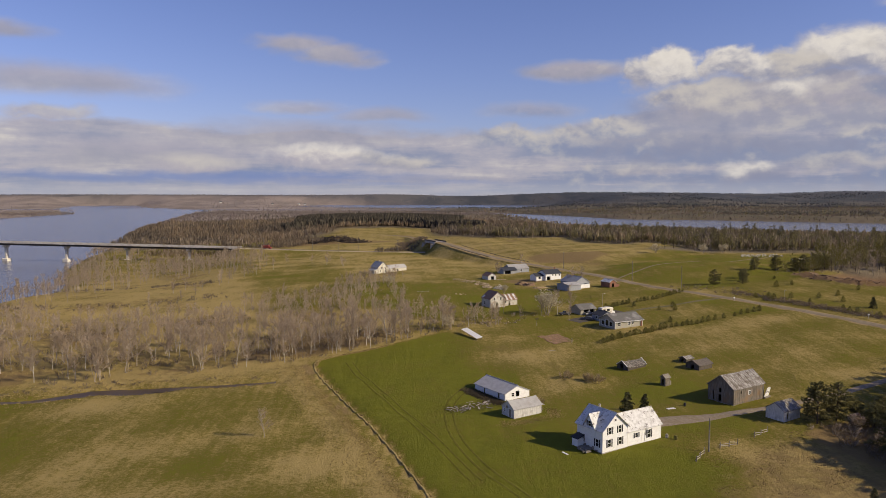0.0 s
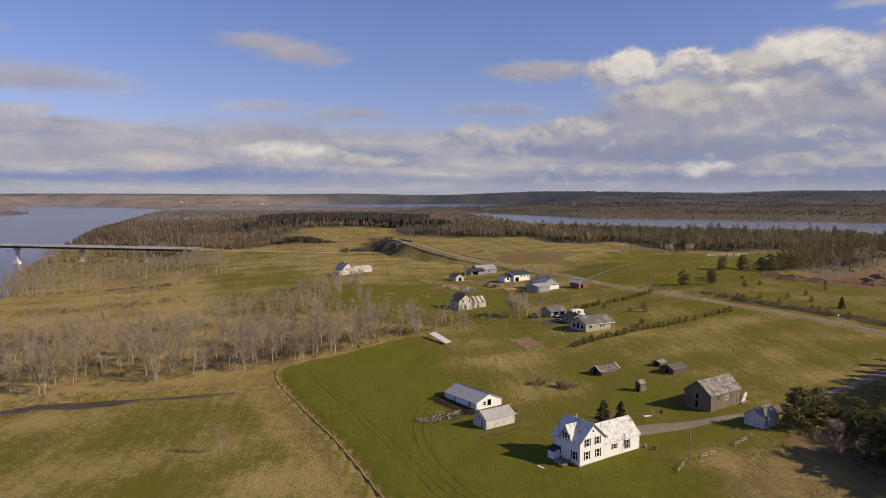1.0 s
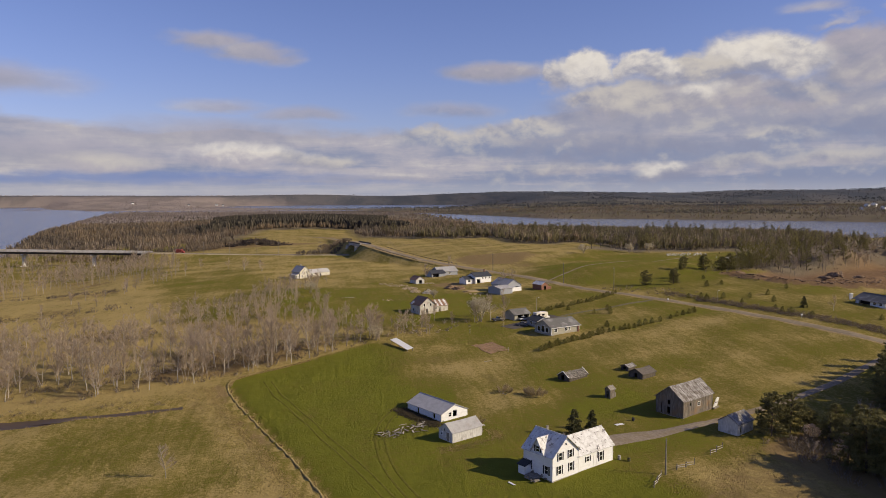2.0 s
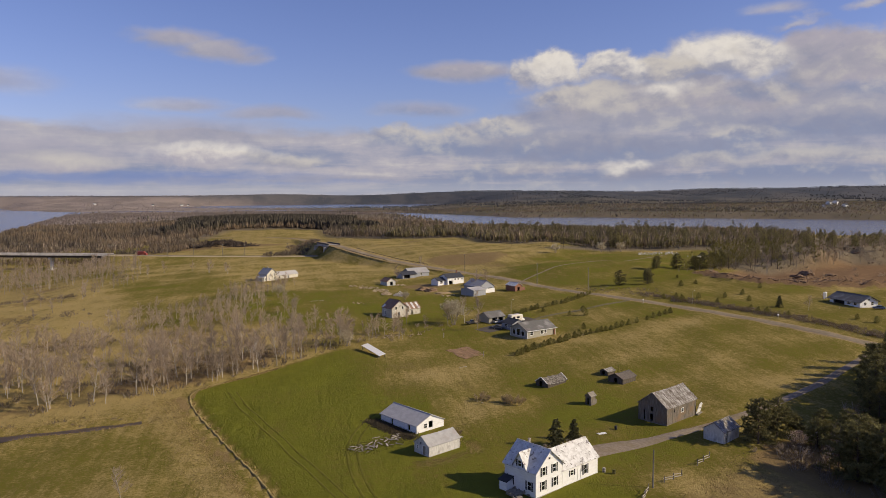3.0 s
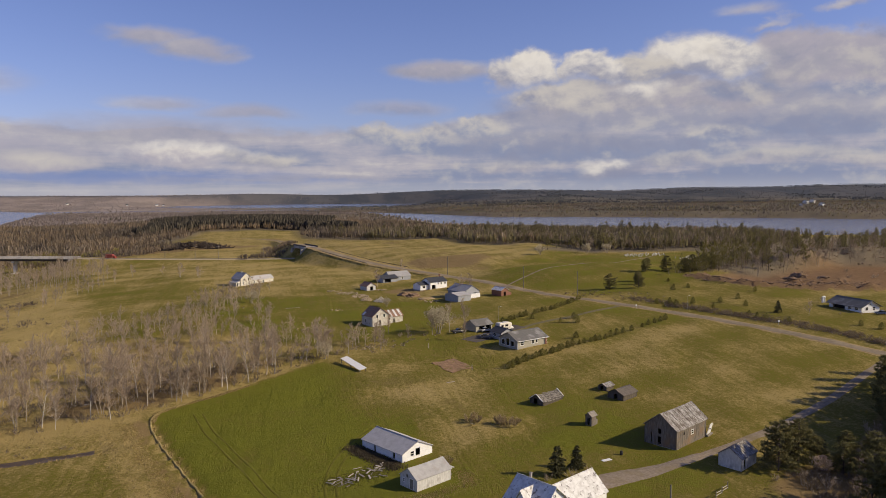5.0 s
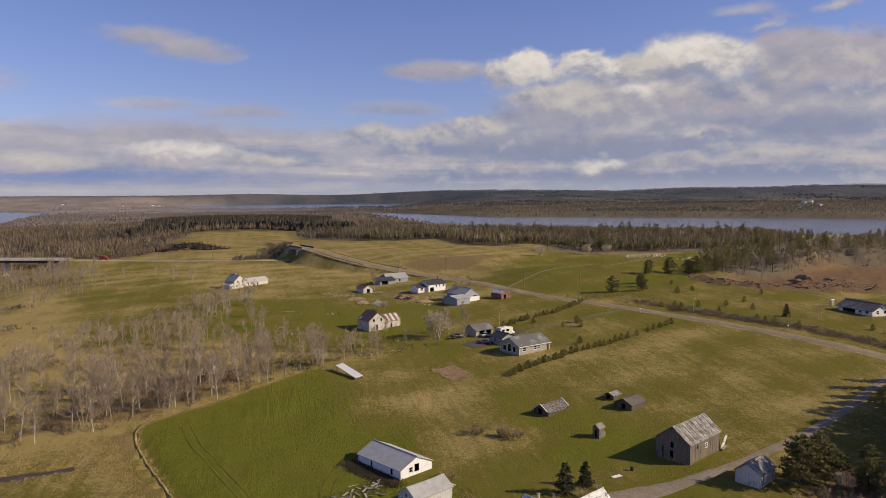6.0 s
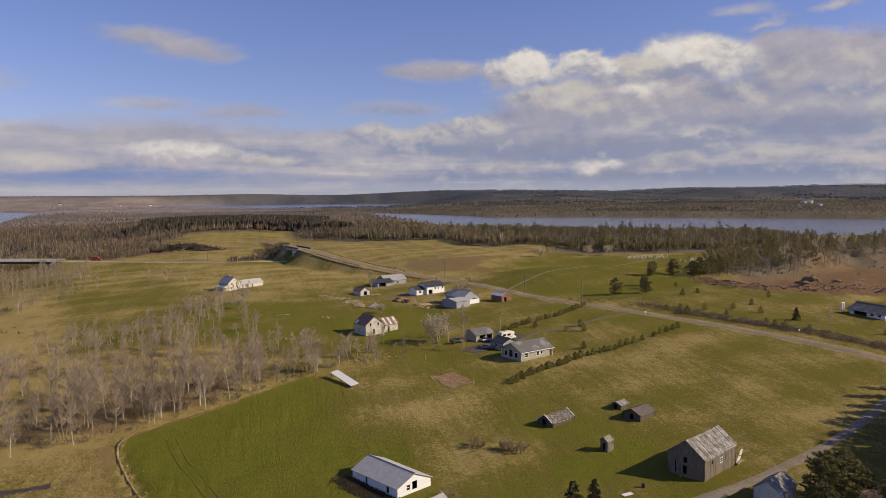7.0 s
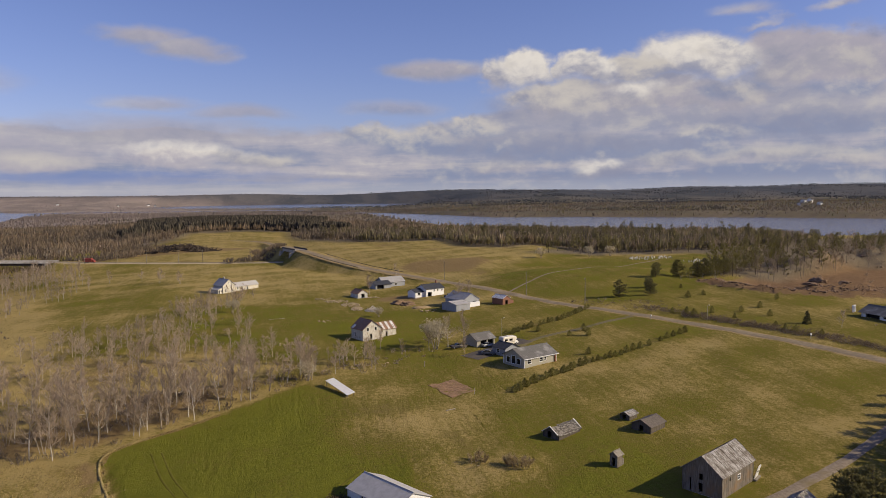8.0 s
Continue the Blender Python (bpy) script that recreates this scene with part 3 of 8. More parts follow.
def wall_panel(length, roof, holes, thick=0.16):
    """A wall in the x-z plane with its outside towards -y; roof: (x, z) points of its top from end to end; holes: (x0, x1, z0, z1)."""
    xs = sorted({0.0, length, *[p[0] for p in roof], *[v for h in holes for v in h[:2]]})
    top = lambda x: float(np.interp(x, [p[0] for p in roof], [p[1] for p in roof]))
    zs = sorted({0.0, max(p[1] for p in roof), *[p[1] for p in roof], *[v for h in holes for v in h[2:]]})
    bm = bmesh.new()
    for xa, xb in zip(xs, xs[1:]):
        for za, zb in zip(zs, zs[1:]):
            mx, mz = (xa + xb) / 2, (za + zb) / 2
            if any(h[0] < mx < h[1] and h[2] < mz < h[3] for h in holes):
                continue
            ta, tb = top(xa), top(xb)
            pts = []
            ring = [(xa, za), (xb, za), (xb, zb), (xa, zb)]
            inside = [z <= (ta if x == xa else tb) + 1e-6 for x, z in ring]
            for i in range(4):
                (x0, z0), (x1, z1) = ring[i], ring[(i + 1) % 4]
                if inside[i]:
                    pts.append((x0, z0))
                if inside[i] != inside[(i + 1) % 4]:
                    g0, g1 = z0 - top(x0), z1 - top(x1)
                    k = g0 / (g0 - g1)
                    pts.append((x0 + (x1 - x0) * k, z0 + (z1 - z0) * k))
            if len(pts) >= 3:
                bm.faces.new([bm.verts.new((x, 0, z)) for x, z in pts])
    bmesh.ops.remove_doubles(bm, verts=bm.verts, dist=0.002)
    made = bmesh.ops.extrude_face_region(bm, geom=list(bm.faces))["geom"]
    bmesh.ops.translate(bm, verts=[v for v in made if isinstance(v, bmesh.types.BMVert)], vec=(0, thick, 0))
    return bm


def add_window(wall, x0, x1, z0, z1, shutters=False, bars=True, frame_mat=None, pane_mat=None, arch=False):
    """A framed window in a hole of a wall whose outside faces -y."""
    f = 0.09
    bm = boxes((x0 - f, x0 + 0.03, -0.05, 0.08, z0 - f, z1 + f), (x1 - 0.03, x1 + f, -0.05, 0.08, z0 - f, z1 + f),
               (x0, x1, -0.048, 0.08, z1 - 0.03, z1 + f), (x0, x1, -0.07, 0.08, z0 - f, z0 + 0.03))
    if bars:
        box(bm, x0, x1, -0.01, 0.06, (z0 + z1) / 2 - 0.03, (z0 + z1) / 2 + 0.03)
    win = part("window", bm, frame_mat or trim_white, wall)
    part("pane", boxes((x0 + 0.02, x1 - 0.02, 0.03, 0.05, z0 + 0.02, z1 - 0.02)), pane_mat or glass, win)
    if shutters:
        for a, b in ((x0 - f - 0.34, x0 - f - 0.01), (x1 + f + 0.01, x1 + f + 0.34)):
            bm = boxes((a, b, -0.06, -0.02, z0 - 0.05, z1 + 0.05))
            for k in range(5):
                zz = z0 + (z1 - z0) * (k + 0.5) / 5
                box(bm, a + 0.05, b - 0.05, -0.075, -0.06, zz - 0.06, zz + 0.06)
            part("shutter", bm, shutter_dark, win, "dark louvred shutter")
    return win


def add_door(wall, x0, x1, z0, z1, mat, frame_mat=None):
    bm = boxes((x0 - 0.1, x0, -0.05, 0.08, z0, z1 + 0.1), (x1, x1 + 0.1, -0.05, 0.08, z0, z1 + 0.1), (x0, x1, -0.05, 0.08, z1, z1 + 0.1))
    fr = part("door_frame", bm, frame_mat or trim_white, wall)
    bm = boxes((x0, x1, 0.02, 0.07, z0, z1))
    box(bm, x0 + 0.12, x1 - 0.12, 0.005, 0.02, z0 + 0.15, (z0 + z1) / 2 - 0.1)
    box(bm, x0 + 0.12, x1 - 0.12, 0.005, 0.02, (z0 + z1) / 2 + 0.1, z1 - 0.15)
    part("door", bm, mat, fr)


SIDES = {"front": lambda w, d: pose(0, 0, 0), "right": lambda w, d: pose(w, 0, 0, 0, 0, 90), "back": lambda w, d: pose(w, d, 0, 0, 0, 180), "left": lambda w, d: pose(0, d, 0, 0, 0, -90)}


def gable_block(house, w, d, eave, ridge, along, wall_mat, roof_mat, openings=(), over=0.35, skip=(), sag=0.0, at=(0, 0), peak=0.5, base=0.4, trim=None, ribs=0, roof_label=""):
    """Four walls and a pitched roof from a corner of the house: w along x, d along y, ridge along 'x' or 'y'.
    openings: (side, kind, x0, x1, z0, z1, extra)."""
    ox, oy = at
    span = d if along == "x" else w
    gables = ("left", "right") if along == "x" else ("front", "back")
    for side in ("front", "right", "back", "left"):
        if side in skip:
            continue
        length = w if side in ("front", "back") else d
        mine = [o for o in openings if o[0] == side]
        top = [(0, eave), (length * peak, ridge), (length, eave)] if side in gables else [(0, eave), (length, eave)]
        bm = wall_panel(length, top, [o[2:6] for o in mine])
        wall = part("wall", bm, wall_mat, house)
        wall.matrix_basis = Matrix.Translation((ox, oy, 0)) @ SIDES[side](w, d)
        if trim:
            part("corner_board", boxes((-0.03, 0.12, -0.03, 0.0, 0, eave - 0.05)), trim, wall)
            part("corner_board", boxes((length - 0.12, length + 0.03, -0.028, 0.0, 0, eave - 0.05)), trim, wall)
        for o in mine:
            kind, extra = o[1], (o[6] if len(o) > 6 else {})
            if kind == "window":
                add_window(wall, *o[2:6], **extra)
            elif kind == "door":
                add_door(wall, *o[2:6], extra.get("mat", shutter_dark))
            else:
                # black sheet behind the hole paints the shade indoors
                part("opening_shadow", boxes((o[2] - 0.2, o[3] + 0.2, 1.2, 1.3, max(0.02, o[4] - 0.2), o[5] + 0.2)), inside_shade, wall)
    if base:
        bm = boxes((ox + 0.02, ox + w - 0.02, oy + 0.02, oy + d - 0.02, -1.2, 0.02))
        part("foundation", bm, concrete, house)
    # roof: two slabs with a ridge cap
    half = span * peak
    run = (w if along == "y" else d)
    length = (d if along == "y" else w) + 2 * over
    for sgn in (-1, 1):
        hs = half if sgn < 0 else span - half
        slope = math.atan2(ridge - eave, hs)
        lay = (hs + over) / math.cos(slope)
        n, k = 8, 5
        bm = bmesh.new()
        rows = []
        for i in range(n + 1):
            for j in range(k + 1):
                s = lay * j / k
                a = length * i / n - over
                dip = -sag * math.sin(math.pi * i / n) * (1 - 0.5 * j / k)
                across = half + sgn * s * math.cos(slope)
                z = ridge - s * math.sin(slope) + 0.12 + dip
                rows.append(bm.verts.new((a, across, z) if along == "x" else (across, a, z)))
        for i in range(n):
            for j in range(k):
                q = [rows[i * (k + 1) + j], rows[(i + 1) * (k + 1) + j], rows[(i + 1) * (k + 1) + j + 1], rows[i * (k + 1) + j + 1]]
                bm.faces.new(q)
        bmesh.ops.recalc_face_normals(bm, faces=bm.faces)
        if sum(f.normal.z for f in bm.faces) < 0:
            bmesh.ops.reverse_faces(bm, faces=bm.faces)
        made = bmesh.ops.extrude_face_region(bm, geom=list(bm.faces))["geom"]
        bmesh.ops.translate(bm, verts=[v for v in made if isinstance(v, bmesh.types.BMVert)], vec=(0, 0, -0.11))
        roof = part("roof", bm, roof_mat, house, roof_label)
        roof.location = (ox, oy, 0)
        if ribs:
            count = int(length / ribs)
            bm = bmesh.new()
            for i in range(count + 1):
                a = -over + length * i / count
                dip = -sag * math.sin(math.pi * i / count)
                p = (half + sgn * 0.05, ridge + 0.13 + dip)
                q = (half + sgn * lay * math.cos(slope), ridge - lay * math.sin(slope) + 0.13 + dip * 0.5)
                e0, e1 = ((a, p[0], p[1]), (a, q[0], q[1])) if along == "x" else ((p[0], a, p[1]), (q[0], a, q[1]))
                tube(bm, e0, e1, 0.035, sides=4)
            part("roof_seams", bm, roof_mat, roof)
    bm = bmesh.new()
    e0, e1 = ((-over, half, ridge + 0.14), (length - over, half, ridge + 0.14)) if along == "x" else ((half, -over, ridge + 0.14), (half, length - over, ridge + 0.14))
    if sag == 0:
        tube(bm, e0, e1, 0.10, sides=6)
        cap = part("ridge_cap", bm, roof_mat, house)
        cap.location = (ox, oy, 0)
    else:
        bm.free()


def place(x, y, turn, dz=0.0):
    return pose(x, y, ground_z(x, y) + dz, 0, 0, turn)


# ---- ground ----
CROP = [(-29.0, 207.5), (-28.5, 213), (-25, 217), (-17, 223), (-8, 232), (2, 242), (9, 251), (15, 255), (20, 247), (26, 236), (32, 205), (30, 185), (26, 168), (22, 152), (34, 148), (60, 132), (58, 118), (30, 100), (16, 80), (12, 60), (9, 80), (4.5, 114), (-3.2, 139), (-18, 177), (-24.5, 193)]
YARD = [(22, 168), (34, 190), (60, 215), (100, 215), (110, 190), (96, 170), (90, 160), (70, 140), (50, 120), (30, 140)]
HILL = [(112, 385), (150, 325), (190, 345), (235, 400), (330, 480), (300, 510), (200, 505), (150, 520)]
MEADOW = [(-10, 290), (60, 262), (70, 300), (75, 340), (60, 360), (20, 380), (-25, 395), (-35, 340)]
NORTH = [(-60, 470), (0, 420), (40, 440), (60, 470), (60, 560), (0, 575), (-80, 590), (-120, 540)]
WEST = [(-110, 330), (-70, 350), (-60, 420), (-90, 470), (-120, 430)]
LAWN = [(55, 262), (95, 262), (130, 320), (118, 335), (85, 345), (60, 330)]
LOT = [(152, 300), (180, 255), (240, 235), (260, 280), (215, 330), (175, 345)]
SWAMP = [(-230, 250), (-120, 190), (-60, 192), (-30, 215), (0, 245), (-10, 300), (-60, 300), (-90, 400), (-140, 520), (-200, 520)]
GOLD = [(62, 520), (84, 480), (112, 430), (124, 452), (150, 480), (185, 530), (215, 590), (170, 700), (120, 720), (60, 770), (15, 880), (-70, 900), (-150, 850), (-190, 760), (-170, 650), (-80, 624), (0, 606), (30, 575)]
CLEARED = [(-95, 905), (-40, 880), (5, 860), (24, 900), (20, 985), (-30, 1010), (-90, 1000)]
BELOW = [(52, 112), (60, 128), (66, 137), (90, 147), (128, 122), (110, 70), (56, 70)]
CROPSIDE = [(8, 245), (24, 215), (30, 175), (40, 150), (70, 125), (40, 90), (10, 90), (0, 200)]
HILLWOOD = [(-400, 900), (-330, 760), (-215, 770), (-170, 800), (-135, 840), (-110, 900), (-96, 1010), (-30, 1020), (22, 1000), (26, 900), (38, 800), (62, 752), (108, 712), (152, 700), (152, 625), (160, 606), (182, 586), (196, 600), (212, 590), (240, 540), (330, 540), (450, 590), (480, 690), (330, 800), (240, 950), (215, 1250), (150, 1600), (-560, 1600)]
EDGEWOOD = [(180, 535), (230, 530), (300, 520), (310, 480), (270, 430), (232, 400), (260, 385), (330, 425), (420, 400), (620, 400), (620, 600), (420, 640), (240, 600)]
HAY = [(64, 226), (90, 188), (112, 178), (150, 192), (176, 214), (160, 250), (140, 272)]
BROWN = [(3, 245), (14, 252), (32, 246), (46, 230), (56, 210), (56, 192), (48, 174), (40, 168), (33, 174), (28, 184), (19, 205), (10, 226)]


FRINGEWOOD = [(-135, 196), (-98, 191), (-66, 203), (-36, 214), (-12, 231), (6, 243), (24, 256), (40, 285), (0, 320), (-20, 380), (-45, 390), (-35, 320), (-60, 300), (-150, 270)]
FRINGE_FLOOR = [(-50, 206), (-42, 209), (-28, 216), (-17, 224), (-7, 232.5), (3.5, 243), (12.5, 255), (22, 262), (10, 270), (-40, 250), (-62, 240)]
STANDFLOOR = [(91, 143), (96, 149), (112, 155), (126, 163), (142, 176), (166, 196), (190, 190), (170, 150), (130, 105), (104, 95), (98, 120)]
SCRUBLAND = [(200, 366), (216, 372), (250, 392), (296, 404), (345, 424), (440, 415), (440, 450), (330, 450), (260, 410), (228, 398)]


def graded(breaks):
    out = []
    for a, b, step in breaks:
        out += list(np.arange(a, b, step))
    return np.array(out + [breaks[-1][1]])


def build_ground():
    xs = graded([(-4990, -1600, 110), (-1600, -420, 24), (-420, -140, 7), (-140, 170, 2.0), (170, 360, 3), (360, 1300, 22), (1300, 4990, 110)])
    ys = graded([(-700, 20, 30), (20, 300, 2.0), (300, 660, 4.0), (660, 1100, 14), (1100, 2600, 32), (2600, 4990, 90)])
    X, Y = np.meshgrid(xs, ys)
    Z = land(X, Y)
    GRID.update(xs=xs, ys=ys, zs=Z)
    far = np.hypot(X, Y)
    nx, ny = len(xs), len(ys)
    verts = np.column_stack([X.ravel(), Y.ravel(), Z.ravel()])
    idx = np.arange(nx * ny).reshape(ny, nx)
    quads = np.column_stack([idx[:-1, :-1].ravel(), idx[:-1, 1:].ravel(), idx[1:, 1:].ravel(), idx[1:, :-1].ravel()])
    keep = far.ravel()[quads].min(axis=1) < 4980
    quads = quads[keep]
    data = raw_mesh("ground", verts.tolist(), quads.tolist())
    x, y = X.ravel(), Y.ravel()
    n1, n2, n3 = soft_noise(x, y, 60, 21), soft_noise(x, y, 25, 22), soft_noise(x, y, 140, 23)
    green = 0.44 + 0.12 * n1 + 0.08 * n2 + 0.08 * n3
    for poly, value, soft in ((NORTH, 0.27, 18), (WEST, 0.55, 8), (MEADOW, 0.72, 10), (HILL, 0.66, 6), (LAWN, 0.57, 6), (LOT, 0.50, 6), (SWAMP, 0.14, 10), (YARD, 0.74, 14), (GOLD, 0.27, 14), (CLEARED, 0.3, 10), (BELOW, 0.22, 10), (HAY, 0.45, 14), (CROPSIDE, 0.85, 7), (BROWN, 0.42, 14), (CROP, 0.98, 1.6)):
        k = poly_inside(x, y, poly, soft)
        if poly is CROP:
            k = k * (1 - 0.8 * ss(6, 26, x + 4 * n2) * ss(182, 205, y))
        green = green * (1 - k) + (value + 0.10 * n2 + 0.06 * n1) * k
    # dry grass along the ditch, wet green west of it
    d = line_dist(x, y, DITCH)
    west = poly_inside(x, y, [(-34, 196), (-27, 184), (-14, 150), (-6, 125), (4, 80), (0, 40), (-200, 40), (-200, 150), (-130, 172), (-60, 180)], 4)
    green = green * (1 - west) + (0.46 + 0.16 * n1 + 0.08 * n2) * west
    dry = ss(7.5, 2.5, line_dist(x, y, [(px - 7.5, py) for px, py in DITCH])) * ss(215, 200, y)
    green = green * (1 - 0.55 * dry) + 0.25 * ss(2.2, 0.8, line_dist(x, y, [(px - 3.0, py) for px, py in DITCH]))
    green = green - 0.7 * ss(1.5, 0.5, line_dist(x, y, DITCH))
    wood = np.maximum(np.maximum(poly_inside(x, y, HILLWOOD, 15), poly_inside(x, y, EDGEWOOD, 10)), ss(1150, 1350, np.hypot(x, y)))
    earth = 1.1 * poly_inside(x, y, PIT, 5) + 0.9 * ss(14, 4, np.hypot((x - 62) / 1.3, y - 392)) + ss(40, 16, np.hypot((x + 76) / 1.8, (y - 748) / 0.9)) + 0.75 * ss(26, 8, np.hypot((x - 108) / 1.6, (y - 505) / 1.2)) + 0.8 * ss(24, 8, line_dist(x, y, [(-165, 700), (-120, 730), (-100, 765)]))
    earth = earth + (0.34 + 0.16 * n2) * ss(3.0, 1.0, line_dist(x, y, [(-31, 207), (-27.5, 194), (-24, 184), (-19, 172), (-12, 156)])) + (0.16 + 0.14 * n2) * poly_inside(x, y, FRINGE_FLOOR, 3)
    earth = earth + ss(18, 8, line_dist(x, y, [(300, 424), (345, 440), (390, 432), (450, 420)]))
    earth = earth + 0.50 * poly_inside(x, y, BELOW, 12) + 0.75 * poly_inside(x, y, STANDFLOOR, 4) + (0.30 + 0.16 * n1) * poly_inside(x, y, SWAMP, 12) + 0.3 * poly_inside(x, y, SCRUBLAND, 12) + (0.27 + 0.16 * n1) * poly_inside(x, y, GOLD, 12) + 0.3 * poly_inside(x, y, CLEARED, 10) + 0.08 * poly_inside(x, y, FRINGEWOOD, 6) + (0.31 + 0.08 * n2) * poly_inside(x, y, BROWN, 12) + 0.30 * poly_inside(x, y, EDGEWOOD, 10) + 0.25 * ss(9, 3, line_dist(x, y, [(px - 8, py) for px, py in DITCH]))
    earth = earth + ss(11, 5, line_dist(x, y, [(212, 368), (214, 348), (220, 332), (238, 318), (262, 312)]))
    red = np.clip(poly_inside(x, y, PIT, 6) + ss(12, 5, line_dist(x, y, [(212, 368), (214, 348), (220, 332), (238, 318), (262, 312)])) + ss(20, 9, line_dist(x, y, [(300, 424), (345, 440), (390, 432), (450, 420)])), 0, 1)
    # pale: where western far ground is lightened with painted haze
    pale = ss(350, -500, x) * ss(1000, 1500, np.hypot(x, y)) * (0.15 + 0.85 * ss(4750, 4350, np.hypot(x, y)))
    # distant: how far the ground takes on the painted haze tones
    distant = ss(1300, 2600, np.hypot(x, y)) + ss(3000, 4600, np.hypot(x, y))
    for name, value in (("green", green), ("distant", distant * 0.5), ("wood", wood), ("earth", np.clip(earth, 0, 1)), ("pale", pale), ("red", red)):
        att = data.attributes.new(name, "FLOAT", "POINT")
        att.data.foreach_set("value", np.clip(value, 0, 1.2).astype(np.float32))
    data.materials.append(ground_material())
    data.shade_smooth()
    return tagged(new("ground", data), "spring fields of green and dry tan grass", "ground", kind="structure")


def ground_material():
    mat = bpy.data.materials.new("field_grass")
    mat.use_nodes = True
    nt = mat.node_tree
    N, L = nt.nodes.new, nt.links.new
    bsdf = nt.nodes["Principled BSDF"]
    bsdf.inputs["Roughness"].default_value = 0.95
    bsdf.inputs["Specular IOR Level"].default_value = 0.02
    tc = N("ShaderNodeTexCoord")

    def attr(name):
        a = N("ShaderNodeAttribute")
        a.attribute_name = name
        return a.outputs["Fac"]

    def nz(scale, detail=6.0, rough=0.6, stretch=(1, 1, 1), turn=0.0, warp=0.0):
        mp = N("ShaderNodeMapping")
        mp.inputs["Scale"].default_value = stretch
        mp.inputs["Rotation"].default_value = (0, 0, turn)
        L(tc.outputs["Object"], mp.inputs[0])
        n = N("ShaderNodeTexNoise")
        n.inputs["Scale"].default_value, n.inputs["Detail"].default_value, n.inputs["Roughness"].default_value = scale, detail, rough
        n.inputs["Distortion"].default_value = warp
        L(mp.outputs[0], n.inputs["Vector"])
        return n.outputs[0]

    def m(op, a, b, clamp=False):
        n = N("ShaderNodeMath")
        n.operation, n.use_clamp = op, clamp
        for s, v in zip(n.inputs, (a, b)):
            if isinstance(v, bpy.types.NodeSocket):
                L(v, s)
            else:
                s.default_value = v
        return n.outputs[0]

    def ramp01(a, b, t):
        n = N("ShaderNodeMapRange")
        n.interpolation_type = "SMOOTHSTEP"
        L(t, n.inputs[0])
        n.inputs[1].default_value, n.inputs[2].default_value = a, b
        return n.outputs[0]

    def mixc(f, a, b):
        n = N("ShaderNodeMix")
        n.data_type = "RGBA"
        if isinstance(f, bpy.types.NodeSocket):
            L(f, n.inputs[0])
        else:
            n.inputs[0].default_value = f
        for s, c in ((n.inputs[6], a), (n.inputs[7], b)):
            if isinstance(c, tuple):
                s.default_value = (*c, 1)
            else:
                L(c, s)
        return n.outputs[2]

    broad, mid, fine = nz(0.035, 5, warp=0.5), nz(0.30, 7, 0.68, warp=0.4), nz(1.5, 6, 0.75)
    mow = nz(0.55, 4, 0.6, (1.0, 0.12, 1), radians(-35))
    g = m("ADD", attr("green"), m("MULTIPLY", m("SUBTRACT", broad, 0.5), 0.5))
    g = m("ADD", g, m("MULTIPLY", m("SUBTRACT", mid, 0.5), 0.75))
    g = m("ADD", g, m("MULTIPLY", m("SUBTRACT", mow, 0.5), 0.5))
    g = m("ADD", g, m("MULTIPLY", m("SUBTRACT", fine, 0.5), 1.6))
    lush = mixc(mid, (0.108, 0.112, 0.014), (0.180, 0.176, 0.026))
    olive = mixc(fine, (0.128, 0.108, 0.020), (0.200, 0.162, 0.040))
    tan = mixc(fine, (0.295, 0.216, 0.075), (0.450, 0.338, 0.140))
    col = mixc(ramp01(0.05, 0.62, g), tan, olive)
    col = mixc(ramp01(0.48, 1.0, g), col, lush)
    soil = mixc(fine, (0.175, 0.120, 0.052), (0.30, 0.210, 0.100))
    soil = mixc(attr("red"), soil, mixc(mid, (0.120, 0.072, 0.036), (0.300, 0.192, 0.108)))
    e = ramp01(0.35, 0.65, m("ADD", attr("earth"), m("MULTIPLY", m("SUBTRACT", mid, 0.5), 0.7)))
    col = mixc(e, col, soil)
    floor = mixc(broad, (0.165, 0.135, 0.095), (0.215, 0.175, 0.115))
    col = mixc(attr("wood"), col, floor)
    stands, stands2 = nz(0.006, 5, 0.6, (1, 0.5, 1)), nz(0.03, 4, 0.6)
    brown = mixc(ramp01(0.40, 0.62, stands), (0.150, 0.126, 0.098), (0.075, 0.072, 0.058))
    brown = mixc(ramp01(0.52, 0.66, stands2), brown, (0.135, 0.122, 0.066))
    # farthest hills: bluish haze put into the base colour
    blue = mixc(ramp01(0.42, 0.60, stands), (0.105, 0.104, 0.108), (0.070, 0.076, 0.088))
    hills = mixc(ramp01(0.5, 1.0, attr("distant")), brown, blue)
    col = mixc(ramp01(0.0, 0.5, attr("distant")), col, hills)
    # western woods floor, lightened in colour to stand for haze
    hazed_woods = mixc(ramp01(0.42, 0.60, stands), (0.290, 0.238, 0.205), (0.215, 0.180, 0.158))
    col = mixc(attr("pale"), col, hazed_woods)
    L(col, bsdf.inputs["Base Color"])
    bump = N("ShaderNodeBump")
    bump.inputs["Strength"].default_value, bump.inputs["Distance"].default_value = 1.0, 0.6
    h = m("ADD", m("MULTIPLY", fine, 0.6), m("MULTIPLY", nz(5.0, 4, 0.7), 0.35))
    L(m("ADD", h, m("MULTIPLY", mow, 0.5)), bump.inputs["Height"])
    L(bump.outputs[0], bsdf.inputs["Normal"])
    return mat


ground = build_ground()
bm = bmesh.new()
bmesh.ops.create_grid(bm, x_segments=1, y_segments=1, size=4985, matrix=Matrix.Translation((0, 0, WATER)))
tagged(part("water", bm, water_mat), "calm blue-grey river water", "water", kind="structure")


